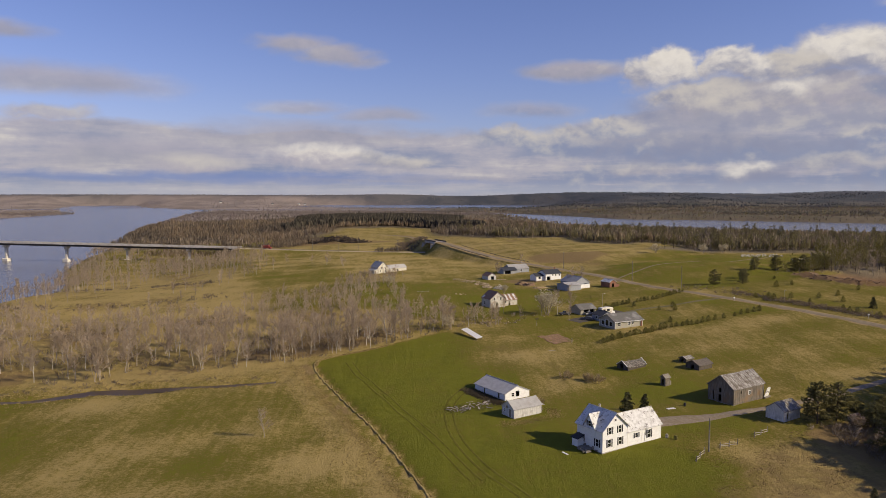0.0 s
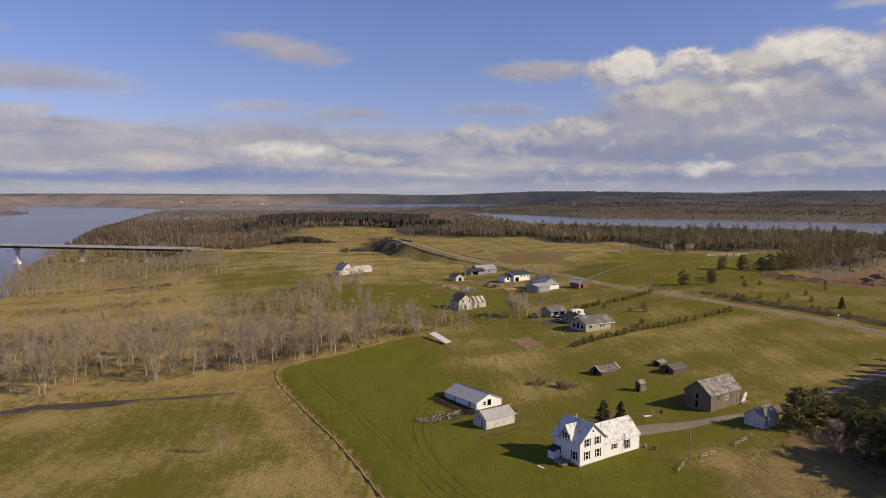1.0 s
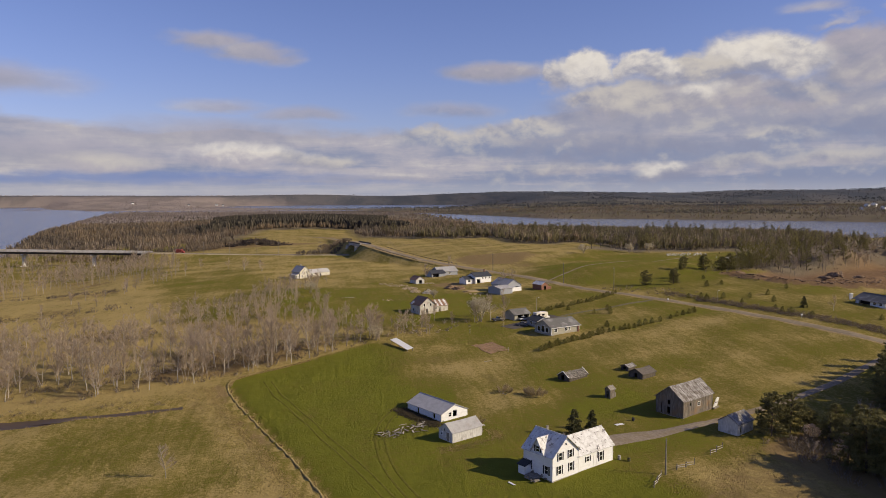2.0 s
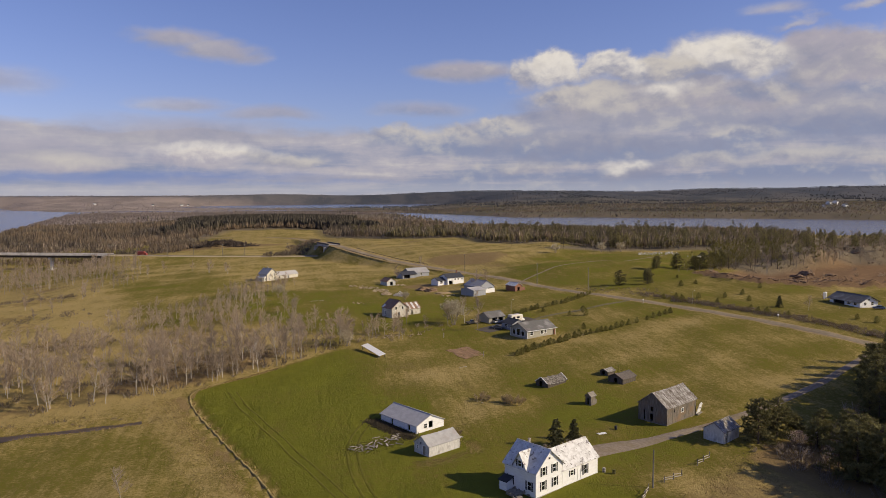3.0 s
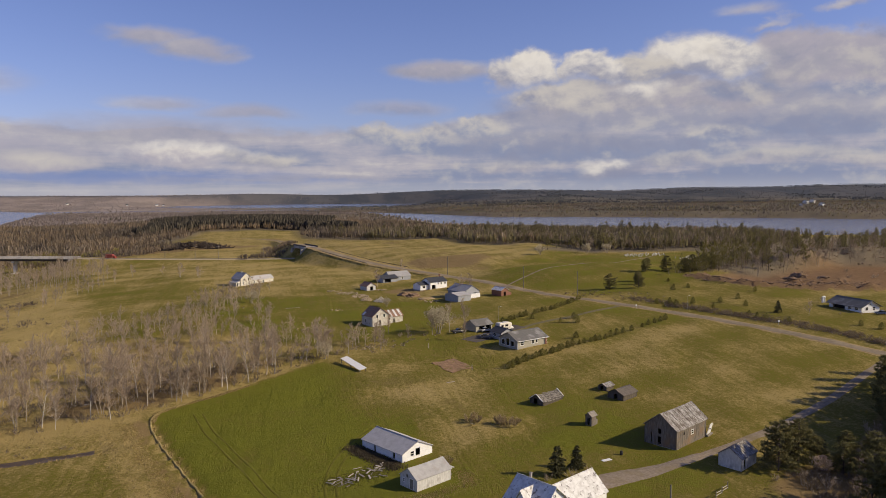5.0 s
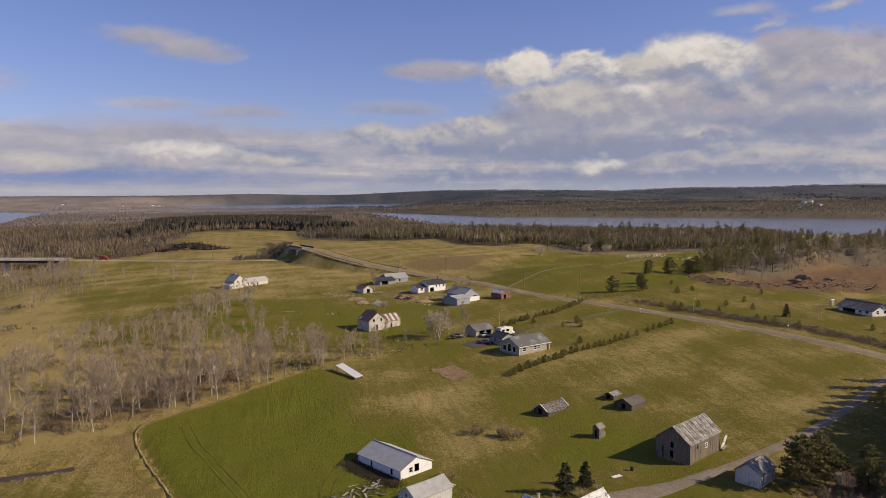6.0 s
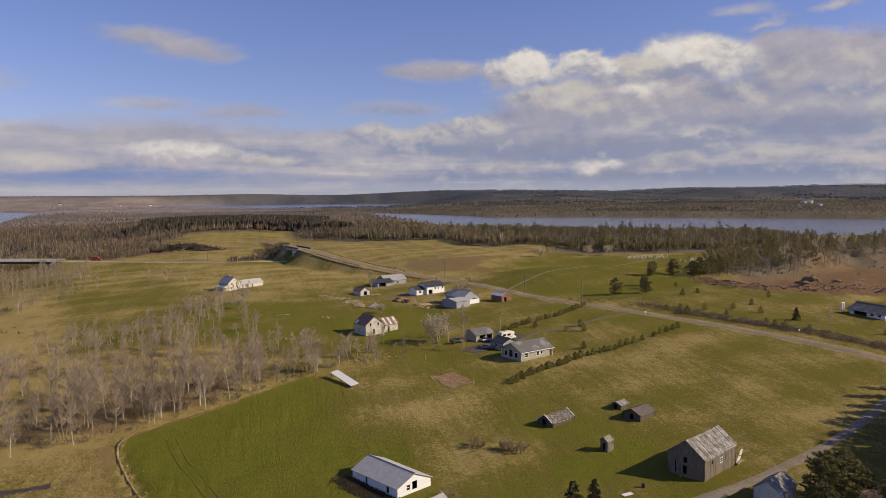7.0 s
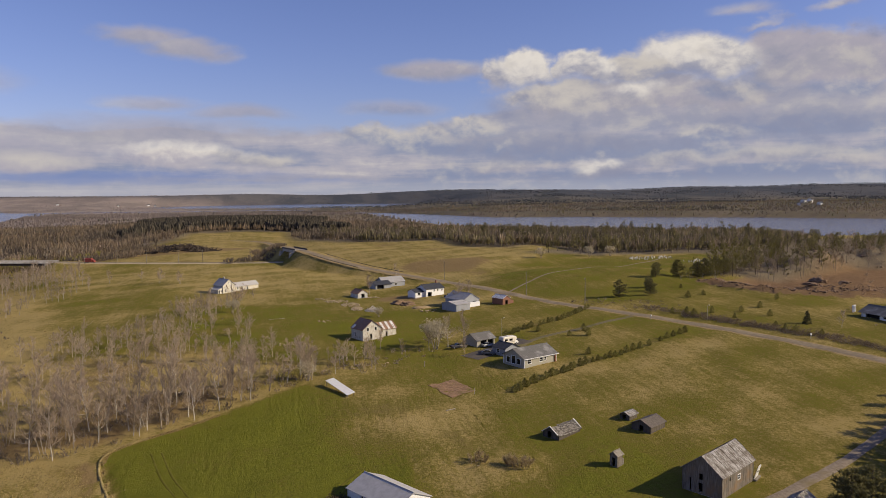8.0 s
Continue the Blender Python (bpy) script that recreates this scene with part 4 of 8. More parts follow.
def ribbon(name, line, width, mat, label, category, lift=0.06, kind="structure", step=3.0, height=None, edge=0.25, taper=0.0):
    """A strip laid on the ground along a line of (x, y), with turned-down edges."""
    pts = [Vector((*p, 0)) for p in line]
    fine = []
    n = len(pts)
    for i in range(n - 1):
        p0, p1, p2, p3 = pts[max(i - 1, 0)], pts[i], pts[i + 1], pts[min(i + 2, n - 1)]
        count = max(2, int((p2 - p1).length / step))
        for k in range(count):
            t = k / count
            fine.append(0.5 * (2 * p1 + (p2 - p0) * t + (2 * p0 - 5 * p1 + 4 * p2 - p3) * t * t + (3 * p1 - p0 - 3 * p2 + p3) * t ** 3))
    fine.append(pts[-1])
    verts, faces = [], []
    m = 5
    for i, p in enumerate(fine):
        d = (fine[min(i + 1, len(fine) - 1)] - fine[max(i - 1, 0)]).normalized()
        s = Vector((-d.y, d.x, 0))
        for k in range(m):
            o = (k / (m - 1) - 0.5) * width * (1 + 0.07 * math.sin(i * 1.7 + k)) * (1 - taper * i / len(fine))
            q = p + s * o
            z = height(q.x, q.y) if height else ground_z(q.x, q.y)
            verts.append((q.x, q.y, z + (lift if 0 < k < m - 1 else -edge)))
        if i:
            for k in range(m - 1):
                a = (i - 1) * m + k
                faces.append((a, a + 1, a + m + 1, a + m))
    ob = link_mesh(name, raw_mesh(name, verts, faces), mat, smooth=True)
    return tagged(ob, label, category, kind=kind)


CREEK_X = [p[0] for p in CREEK]
CREEK_Z = [ground_z(*p) + 0.22 if float(pool_depth(*p)) < 0.01 else -1.28 for p in CREEK]
ribbon("creek", CREEK, 4.2, creek_mat, "narrow still creek between grassy banks", "water", lift=0.0, edge=0.0, height=lambda x, y: float(np.interp(x, CREEK_X, CREEK_Z)))


def pool():
    """A still widening of the creek with an uneven outline."""
    z = -1.25
    ring = []
    for k in range(40):
        a = k * 6.2832 / 40
        q = 1 + 0.16 * math.sin(3 * a + 1) + 0.10 * math.sin(7 * a) + 0.06 * math.sin(13 * a + 2)
        ring.append((-77 + math.cos(a) * 14 * q - 1.2 * math.sin(a), 186.4 + math.sin(a) * 4.4 * q + 1.6 * math.cos(a), z))
    tagged(link_mesh("pool", raw_mesh("pool", ring, [tuple(range(40))]), creek_mat), "wide still pool in the creek", "water", kind="structure")


pool()
ROAD = [(260, 95), (215, 158), (186, 212), (170, 246), (155, 282), (138, 317), (124, 342), (112.5, 384), (98, 436)]
ribbon("road_shoulder", ROAD, 10.4, verge_soil, "tan gravel shoulder of the country road", "road shoulder", lift=0.08)
ribbon("road", ROAD, 7.0, asphalt, "grey two-lane country road with worn asphalt", "road", lift=0.16)
ribbon("road_shoulder", HIGHWAY, 11.0, verge_soil, "tan gravel shoulder of the climbing road", "road shoulder", lift=0.03, height=lambda x, y: float(highway_z(y)))
ribbon("road", HIGHWAY, 8.0, asphalt, "grey two-lane road climbing to the overpass", "road", lift=0.1, height=lambda x, y: float(highway_z(y)))
ribbon("road_shoulder", LOWER, 16.0, pale_gravel, "tan gravel shoulder of the bridge approach", "road shoulder", lift=0.12, height=lambda x, y: 6.2)
ribbon("road", LOWER, 9.0, asphalt, "grey approach road leading to the bridge", "road", lift=0.24, height=lambda x, y: 6.2)
ribbon("driveway", [(58, 150.5), (70.5, 154.2), (80, 157.7), (88, 161.5), (100, 167), (118, 175.5), (138, 187), (165, 204), (186, 216)], 4.2, gravel, "narrow gravel farm lane", "driveway", lift=0.05)
ribbon("driveway", [(57.0, 152.0), (62, 154.0), (68, 155.4), (76, 157.2), (86, 161)], 7.5, gravel, "wide gravel apron behind the farmhouse", "driveway", lift=0.065, step=1.5, taper=0.6)
ribbon("driveway", [(139, 309), (122, 301), (106, 294), (92, 287), (80, 277), (70, 276)], 4.0, gravel_dull, "gravel driveway past the hedge", "driveway", lift=0.05)
ribbon("driveway", [(64, 271), (69, 274), (75, 278), (82, 284), (88, 287)], 13.0, dark_asphalt, "dark parking area beside the ranch house", "driveway", lift=0.07)
ribbon("path", [(112, 384), (128, 400), (150, 418), (190, 440), (240, 480), (262, 500)], 2.2, gravel, "pale track over the green hill", "path", lift=0.05)

track_green = material("pressed_crop_rows", (0.088, 0.086, 0.014), (0.125, 0.112, 0.022), 0.95, 0.6, spec=0.02)
straw_edge = material("straw_along_the_crop", (0.36, 0.28, 0.125), (0.20, 0.155, 0.06), 0.95, 0.9, spec=0.02)
for dx in (0.0, 2.1):
    ribbon("tyre_track", [(21 + dx, 192), (14 + dx, 181), (9.5 + dx, 168), (8.6 + dx, 154), (10 + dx, 141), (15 + dx, 124), (24 + dx, 104)], 0.75, track_green, "curved tractor track pressed into the young crop", "track", lift=0.03, edge=0.05)
    ribbon("tyre_track", [(-20 + dx, 211), (-16 + dx, 197), (-9 + dx, 179), (-2 + dx, 160), (5 + dx, 141), (12 + dx, 120)], 0.6, track_green, "straight tractor track pressed into the young crop", "track", lift=0.03, edge=0.05)
ribbon("grass_edge", [(-22, 219.5), (-26.5, 215.8), (-28.6, 212), (-29, 206), (-25, 193), (-18.6, 177), (-11, 158), (-4, 139), (3.9, 114), (10, 90)], 0.7, straw_edge, "pale straw ridge along the edge of the crop", "grass", lift=0.28, edge=0.05, kind="stuff", step=1.5)


# ---- farm buildings ----
dark_boards = material("dark_shack_boards", (0.13, 0.108, 0.085), (0.075, 0.062, 0.05), 0.95, 2.2, stretch=(2.2, 2.2, 0.3))
roof_ruin = material("rotten_roof_boards", (0.24, 0.215, 0.185), (0.075, 0.065, 0.055), 0.95, 1.4, spread=(0.42, 0.56), stretch=(1, 3, 1))


def win(side, x0, x1, z0, z1, **extra):
    return (side, "window", x0, x1, z0, z1, extra)


def chimney(house, x, y, z0, z1, mat=None, s=0.3):
    bm = boxes((x - s, x + s, y - s, y + s, z0, z1), (x - s - 0.06, x + s + 0.06, y - s - 0.06, y + s + 0.06, z1 - 0.18, z1), bevel=0.02)
    part("chimney", bm, mat or concrete, house)


def white_house():
    h = empty("farmhouse", place(40.4, 132.9, 30.5, 0.25), "white two-storey farmhouse with dark shutters and patched metal roof", "house")
    sh = dict(shutters=True)
    gable_block(h, 7.4, 7.6, 4.7, 7.9, "y", white_paint, roof_sheet_white, [
        win("front", 1.55, 2.45, 0.95, 2.55, **sh), win("front", 4.75, 5.65, 0.95, 2.55, **sh),
        win("front", 1.7, 2.6, 3.6, 5.1, **sh), win("front", 4.6, 5.5, 3.6, 5.1, **sh),
        win("left", 1.0, 1.9, 0.95, 2.55, **sh), win("left", 5.6, 6.5, 0.95, 2.55, **sh), ("left", "door", 3.4, 4.4, 0.35, 2.5, dict(mat=shutter_dark)),
        win("back", 3.2, 4.1, 3.6, 5.0), win("front", 3.45, 3.95, 6.2, 6.7)], over=0.4, trim=trim_white, roof_label="white painted metal roof with worn patches")
    # front cross gable over the door
    bm = wall_panel(3.4, [(0, 4.6), (1.7, 7.3), (3.4, 4.6)], [(1.25, 2.15, 4.75, 5.9)])
    wall = part("gable_wall", bm, white_paint, h)
    wall.matrix_basis = pose(-0.05, 5.5, 0.0, 0, 0, -90)
    add_window(wall, 1.25, 2.15, 4.75, 5.9, shutters=True)
    for s in (-1, 1):
        bm = bmesh.new()
        slope = math.atan2(2.7, 1.7)
        top = [Vector((-0.4, 3.8, 7.42)), Vector((3.4, 3.8, 7.42))]
        low = [Vector((-0.4, 3.8 + s * 2.0, 7.42 - 3.18)), Vector((0.35, 3.8 + s * 2.0, 7.42 - 3.18))]
        q = [bm.verts.new(v) for v in (top[0], top[1], low[1], low[0])]
        f = bm.faces.new(q)
        made = bmesh.ops.extrude_face_region(bm, geom=[f])["geom"]
        bmesh.ops.translate(bm, verts=[v for v in made if isinstance(v, bmesh.types.BMVert)], vec=(0, 0, 0.1))
        part("gable_roof", bm, roof_sheet_white, h, "white painted metal gable roof")
    # rear wing
    gable_block(h, 10.6, 6.4, 3.3, 6.2, "x", white_paint, roof_sheet_white, [
        win("front", 2.4, 3.3, 1.5, 2.5, **sh), win("front", 6.4, 7.3, 0.8, 2.6, **sh), win("right", 2.6, 3.6, 1.0, 2.4),
        ("front", "door", 4.6, 5.4, 0.2, 2.2, dict(mat=white_paint))], at=(7.42, 0.12), over=0.3, trim=trim_white, skip=("left",), roof_label="white painted metal roof with peeling patches")
    bm = bmesh.new()
    tube(bm, (13.1, 0.0, 1.6), (13.1, 0.0, 3.9), 0.07)
    tube(bm, (13.1, 0.14, 1.6), (13.1, -0.02, 1.6), 0.07)
    part("stove_pipe", bm, steel_dark, h)
    chimney(h, 5.9, 6.9, 5.4, 7.9, s=0.17)
    # porch and steps on the front door side
    bm = boxes((-2.2, -0.03, 2.6, 5.2, 0.0, 0.42), (-2.7, -2.2, 3.0, 4.8, 0.0, 0.2), bevel=0.03)
    part("porch", bm, wood_grey, h, "grey wooden porch with steps")
    part("porch_room", boxes((-1.7, -0.03, 5.5, 7.4, 0.0, 1.75), bevel=0.03), white_paint, h, "low white boarded side porch")
    bm = bmesh.new()
    prism(bm, [(-1.95, 1.72), (-0.03, 2.35), (-0.03, 2.47), (-1.95, 1.84)], 2.3, pose(0, 5.3, 0))
    part("porch_roof", bm, shutter_dark, h, "dark sloping porch roof")
    bm = bmesh.new()
    rj = random.Random(21)
    for k in range(16):
        x, y = -rj.uniform(0.3, 3.4), rj.uniform(1.0, 5.0)
        box(bm, x, x + rj.uniform(0.4, 1.3), y, y + rj.uniform(0.15, 0.5), 0.0 if k > 5 else 0.42, rj.uniform(0.1, 0.35) + (0.0 if k > 5 else 0.42))
    part("porch_clutter", bm, wood_grey, h, "loose boards and lumber on the porch")
    part("door_step", boxes((18.1, 19.0, 2.0, 3.4, 0.0, 0.3), bevel=0.03), concrete, h)


def long_shed():
    h = empty("shed", place(24.6, 170.2, 31, 0.05), "long white shed with low grey metal roof", "shed")
    gable_block(h, 8.2, 13.2, 1.75, 3.5, "y", white_paint, roof_pale, [
        ("front", "hole", 3.6, 4.8, 0.6, 2.1), win("front", 2.2, 3.1, 0.8, 1.8), ("left", "hole", 4.0, 4.6, 0.2, 1.5), ("left", "hole", 10.2, 10.9, 0.2, 1.5)], over=0.25)


def small_shed():
    h = empty("shed", place(25.0, 155.9, 31, 0.05), "small weathered white shed with plain sheet roof", "shed")
    gable_block(h, 8.6, 4.7, 2.2, 3.8, "x", grey_white, roof_sheet_grey, [("left", "hole", 1.8, 2.3, 2.0, 2.6), win("left", 0.8, 1.3, 1.0, 1.7), ("left", "door", 2.7, 3.7, 0.1, 2.0, dict(mat=wood_grey))], over=0.2, sag=0.1)
    bm = bmesh.new()
    for k in range(5):
        tube(bm, (8.7 + 0.4 * k, 0.4 + 0.3 * k, 0.0), (9.4 + 0.3 * k, 3.2 - 0.2 * k, 2.4 - 0.3 * k), 0.09, sides=4)
    part("fallen_lean_to", bm, wood_grey, h, "collapsed grey lean-to boards")
    bm = boxes((8.8, 10.8, 1.2, 3.4, 1.7, 1.85))
    bmesh.ops.rotate(bm, verts=bm.verts, cent=(9.8, 2.3, 1.8), matrix=Matrix.Rotation(0.3, 3, "Y"))
    part("lean_to_roof", bm, roof_sheet_grey, h)


def big_barn():
    h = empty("barn", place(82.0, 164.4, 31, 0.05), "weathered grey wooden barn with rusty patched roof", "barn")
    gable_block(h, 12.9, 7.6, 4.1, 7.0, "x", grey_boards, roof_rusty, [
        ("left", "hole", 3.3, 4.0, 2.6, 3.7), ("left", "hole", 3.2, 4.0, 0.2, 2.0), ("left", "hole", 1.5, 1.8, 0.2, 2.6), ("front", "hole", 2.9, 3.4, 2.5, 3.3), win("front", 6.2, 7.2, 2.0, 2.9)], over=0.3, sag=0.12, ribs=1.6, roof_label="worn grey barn roof with rust streaks")
    # loose vertical boards
    rng = random.Random(4)
    for side, length in (("front", 12.9), ("left", 7.6)):
        x = 0.1
        while x < length - 0.3:
            wd = rng.uniform(0.18, 0.34)
            if rng.random() < 0.75:
                top = 4.05 if side == "front" else 4.05 + 2.9 * (1 - abs(x + wd / 2 - length / 2) / (length / 2)) - 0.25
                if not (side == "left" and (3.0 < x + wd and x < 4.1)) and not (side == "front" and (2.7 < x + wd and x < 3.5 or 6.0 < x + wd and x < 7.3)):
                    p = part("board", boxes((x, x + wd - 0.03, -rng.uniform(0.015, 0.05), -0.004, rng.uniform(0.0, 0.25), top - rng.uniform(0, 0.2))), grey_boards, h)
                    p.matrix_basis = SIDES[side](12.9, 7.6)
            x += wd


def leaning_panel():
    """The white sheet that leans on the end of the barn."""
    b = empty("panel", place(93.3, 172.4, -52, 0.0), "white painted panel leaning on the barn end", "panel")
    bm = bmesh.new()
    prism(bm, [(-1.25, 0.0), (1.25, 0.0), (1.0, 2.7), (0.1, 3.1), (-0.9, 2.8)], 0.09, pose(1.0, 0, 0, 0, 0, 90) @ pose(0, 0, 0, 16, 0, 0))
    part("sheet", bm, paint("panel_white", (0.8, 0.79, 0.76), 0.5), b)
    for y, z in ((-0.45, 1.7), (0.45, 1.5)):
        bm = bmesh.new()
        box(bm, y - 0.22, y + 0.22, -0.02, 0.0, z - 0.18, z + 0.18, turn=pose(1.0, 0, 0, 0, 0, 90) @ pose(0, 0, 0, 16, 0, 0))
        part("patch", bm, steel_dark, b, "dark square patch on the panel")
    part("prop", boxes((0.9, 1.6, -1.4, 1.4, 0.0, 0.35), bevel=0.06), wood_grey, b)


def lane_garage():
    h = empty("garage", place(88.4, 151.2, 31, 0.05), "small white garage with mottled metal roof by the lane", "garage")
    gable_block(h, 6.6, 4.8, 2.5, 4.1, "x", grey_white, roof_rusty, [("front", "hole", 1.0, 1.7, 0.1, 2.1)], over=0.25, ribs=1.2)


def ruin():
    h = empty("ruined_shed", place(65.0, 198.6, 30, 0.0), "collapsing old shed with sagging holed roof", "shed")
    gable_block(h, 7.6, 4.4, 1.2, 2.5, "x", dark_boards, roof_ruin, [("left", "hole", 1.3, 2.4, 0.05, 1.5)], over=0.3, sag=0.45)
    bm = bmesh.new()
    bm.free()
    for p, q in (((-0.35, 0.0, 1.25), (-0.35, 2.2, 2.75)), ((-0.35, 4.4, 1.25), (-0.35, 2.2, 2.75)), ((7.9, 0.0, 1.25), (7.9, 2.2, 2.75))):
        bm = bmesh.new()
        tube(bm, p, q, 0.12, sides=4)
        part("barge_board", bm, trim_white, h, "pale bleached barge board")
    rng = random.Random(3)
    for k in range(14):
        x, y = rng.uniform(0.5, 7.5), rng.uniform(0.4, 3.6)
        z = 1.4 + 1.3 * (1 - abs(y - 2.2) / 2.2) - 0.35 * math.sin(math.pi * x / 8)
        part("loose_board", boxes((x, x + rng.uniform(0.5, 1.4), y, y + rng.uniform(0.1, 0.3), z + 0.05, z + 0.16)), wood_grey, h)


def outhouse():
    h = empty("outhouse", place(70.6, 182.0, 31, 0.0), "small upright grey outhouse with slanted roof", "shed")
    gable_block(h, 1.9, 1.7, 2.4, 3.0, "x", grey_boards, wood_grey, [("left", "hole", 0.5, 1.2, 0.1, 1.9)], over=0.25)
    part("lean_to", boxes((1.95, 2.7, 0.2, 1.5, 0.0, 1.2), bevel=0.03), wood_grey, h)


def shacks():
    h = empty("shack", place(86.0, 197.2, 31, 0.0), "low dark shack with weathered shingle roof", "shed")
    gable_block(h, 6.2, 4.8, 1.55, 2.7, "x", dark_boards, material("shack_roof", (0.15, 0.125, 0.105), (0.10, 0.085, 0.07), 0.95, 2.0), [("left", "hole", 2.0, 3.0, 0.05, 1.45)], over=0.3, sag=0.2)
    h = empty("shack", place(85.4, 206.0, 31, 0.0), "small dark tumbledown shack with pale boards", "shed")
    gable_block(h, 3.3, 2.6, 1.25, 1.85, "x", dark_boards, roof_rusty, [("left", "hole", 0.7, 1.6, 0.05, 1.2)], over=0.3, sag=0.15)


def ranch_house():
    h = empty("ranch_house", place(76.2, 253.6, 24, 0.2), "single-storey ranch house with tan siding and grey shingle roof", "house")
    tall = dict(bars=False)
    gable_block(h, 13.2, 9.2, 2.7, 4.9, "x", siding_tan, roof_shingle, [
        win("front", 1.3, 2.7, 1.0, 2.2), win("front", 6.2, 7.4, 1.0, 2.2), win("front", 8.0, 8.9, 1.2, 2.2),
        win("left", 1.4, 2.9, 0.6, 2.3, **tall), win("left", 3.6, 5.3, 0.5, 2.9, **tall), win("left", 6.0, 7.5, 0.6, 2.3, **tall)], over=0.5, trim=trim_white)
    bm = boxes((12.2, 12.9, -0.3, -0.15, 0.0, 2.4), bevel=0.02)
    part("porch_post", bm, siding_red, h)
    bm = bmesh.new()
    for y0, y1, z0, z1 in ((-0.55, -0.42, 2.45, 2.62), (9.62, 9.75, 2.45, 2.62)):
        box(bm, -0.5, 13.7, y0, y1, z0, z1)
    part("gutter", bm, trim_white, h)
    g = empty("garage", place(75.0, 268.5, 24, 0.1), "low garage wing with dark roof behind the ranch house", "garage")
    gable_block(g, 6.0, 6.0, 2.3, 3.6, "y", siding_grey, roof_dark, [win("left", 2.0, 3.4, 0.9, 1.9)], over=0.3)


def carport():
    h = empty("carport", place(69.8, 282.6, 24, 0.1), "open-fronted grey garage with sloping roof", "garage")
    gable_block(h, 7.8, 6.4, 2.3, 3.9, "x", siding_tan, roof_shingle, [("front", "hole", 1.6, 4.2, 0.02, 2.1), ("front", "hole", 4.7, 7.2, 0.02, 2.1)], over=0.4)


def old_house():
    h = empty("abandoned_house", place(34.6, 302.0, 26, 0.1), "abandoned pale wooden house with brown rusted roof", "house")
    gable_block(h, 7.6, 7.4, 3.8, 6.7, "y", old_white, roof_brown, [
        win("front", 1.7, 2.5, 3.1, 4.4, bars=False), win("front", 4.9, 5.7, 3.1, 4.4, bars=False), ("front", "hole", 3.0, 3.8, 0.1, 2.1), win("left", 2.0, 2.9, 1.0, 2.4)], over=0.35)
    gable_block(h, 7.5, 5.6, 2.7, 4.7, "x", old_white, roof_brown, [("front", "hole", 3.0, 3.7, 0.1, 2.0), win("front", 1.0, 1.7, 1.2, 2.2)], at=(7.62, 1.6), over=0.3, skip=("left",))
    for k in range(3):
        bm = boxes((9.4 + 2.2 * k, 10.3 + 2.2 * k, 1.3, 1.36, 0, 3.6))
        bmesh.ops.rotate(bm, verts=bm.verts, cent=(0, 1.3, 0), matrix=Matrix.Rotation(-math.atan2(2.8, 2.2), 3, "X"))
        bmesh.ops.translate(bm, verts=bm.verts, vec=(0, 0.0, 2.68))
        part("roof_patch", bm, roof_sheet_white, h, "pale replacement roof sheets")
    bm = boxes((-0.42, -0.36, 5.6, 6.9, 0, 1.7))
    bmesh.ops.rotate(bm, verts=bm.verts, cent=(-0.4, 0, 0), matrix=Matrix.Rotation(math.atan2(3.8, 2.9), 3, "Y"))
    bmesh.ops.translate(bm, verts=bm.verts, vec=(0.1, 0.0, 3.86))
    part("roof_patch", bm, roof_sheet_white, h, "pale replacement roof sheets")


def grey_barn():
    h = empty("barn", place(80.5, 348.0, 26, 0.1), "grey metal-clad barn with lower lean-to shed", "barn")
    gable_block(h, 9.0, 12.0, 3.3, 5.9, "y", siding_grey, roof_sheet_grey, [("front", "hole", 5.4, 7.8, 0.05, 2.6)], over=0.3, at=(3.5, 2.0), ribs=1.5)
    bm = boxes((5.6, 12.4, 1.4, 1.9, 0.0, 2.2), bevel=0.03)
    part("white_panel", bm, white_paint, h, "white boards along the barn front")
    gable_block(h, 7.4, 9.5, 2.7, 3.5, "x", siding_grey, roof_pale, [], over=0.3, at=(-4.0, -2.5), ribs=1.4)


def red_shed():
    h = empty("shed", place(100.4, 352.0, 26, 0.0), "small faded red shed with pale roof", "shed")
    gable_block(h, 4.6, 6.6, 2.7, 3.9, "y", siding_red, roof_sheet_white, [("front", "hole", 1.6, 3.0, 0.05, 2.0)], over=0.25)
    part("stacked_boards", boxes((4.7, 7.0, 0.5, 2.4, 0.0, 1.5), bevel=0.06), siding_red, h)


far_white = material("weathered_cream_paint", (0.66, 0.62, 0.52), (0.52, 0.48, 0.39), 0.8, 0.9, third=(0.42, 0.38, 0.30), third_scale=0.4)


def far_farm():
    h = empty("farmhouse", place(-20.6, 438.0, 38, 0.0), "white gabled farmhouse with long attached wing", "house")
    gable_block(h, 7.2, 8.0, 4.0, 6.9, "y", far_white, roof_sheet_grey, [
        win("front", 1.2, 2.0, 0.8, 2.0), win("front", 5.0, 5.8, 0.8, 2.0), win("front", 1.8, 2.6, 2.9, 4.1), win("front", 4.6, 5.4, 2.9, 4.1), win("front", 3.3, 3.9, 4.9, 5.6)], over=0.35)
    gable_block(h, 2.6, 6.0, 2.1, 3.0, "y", far_white, roof_sheet_grey, [("front", "door", 0.4, 1.2, 0.1, 1.9, {}), win("front", 1.5, 2.2, 0.9, 1.8)], at=(-2.65, 0.4), over=0.3, peak=0.98)
    gable_block(h, 15.5, 5.6, 2.6, 4.3, "x", far_white, roof_pale, [win("front", 2.0 + 3.0 * k, 2.9 + 3.0 * k, 1.0, 2.1) for k in range(2)] + [("front", "door", 8.0, 8.9, 0.1, 2.1, {})], at=(7.25, 1.2), over=0.3, skip=("left",), ribs=2.6)
    chimney(h, 3.6, 4.0, 6.5, 7.9)


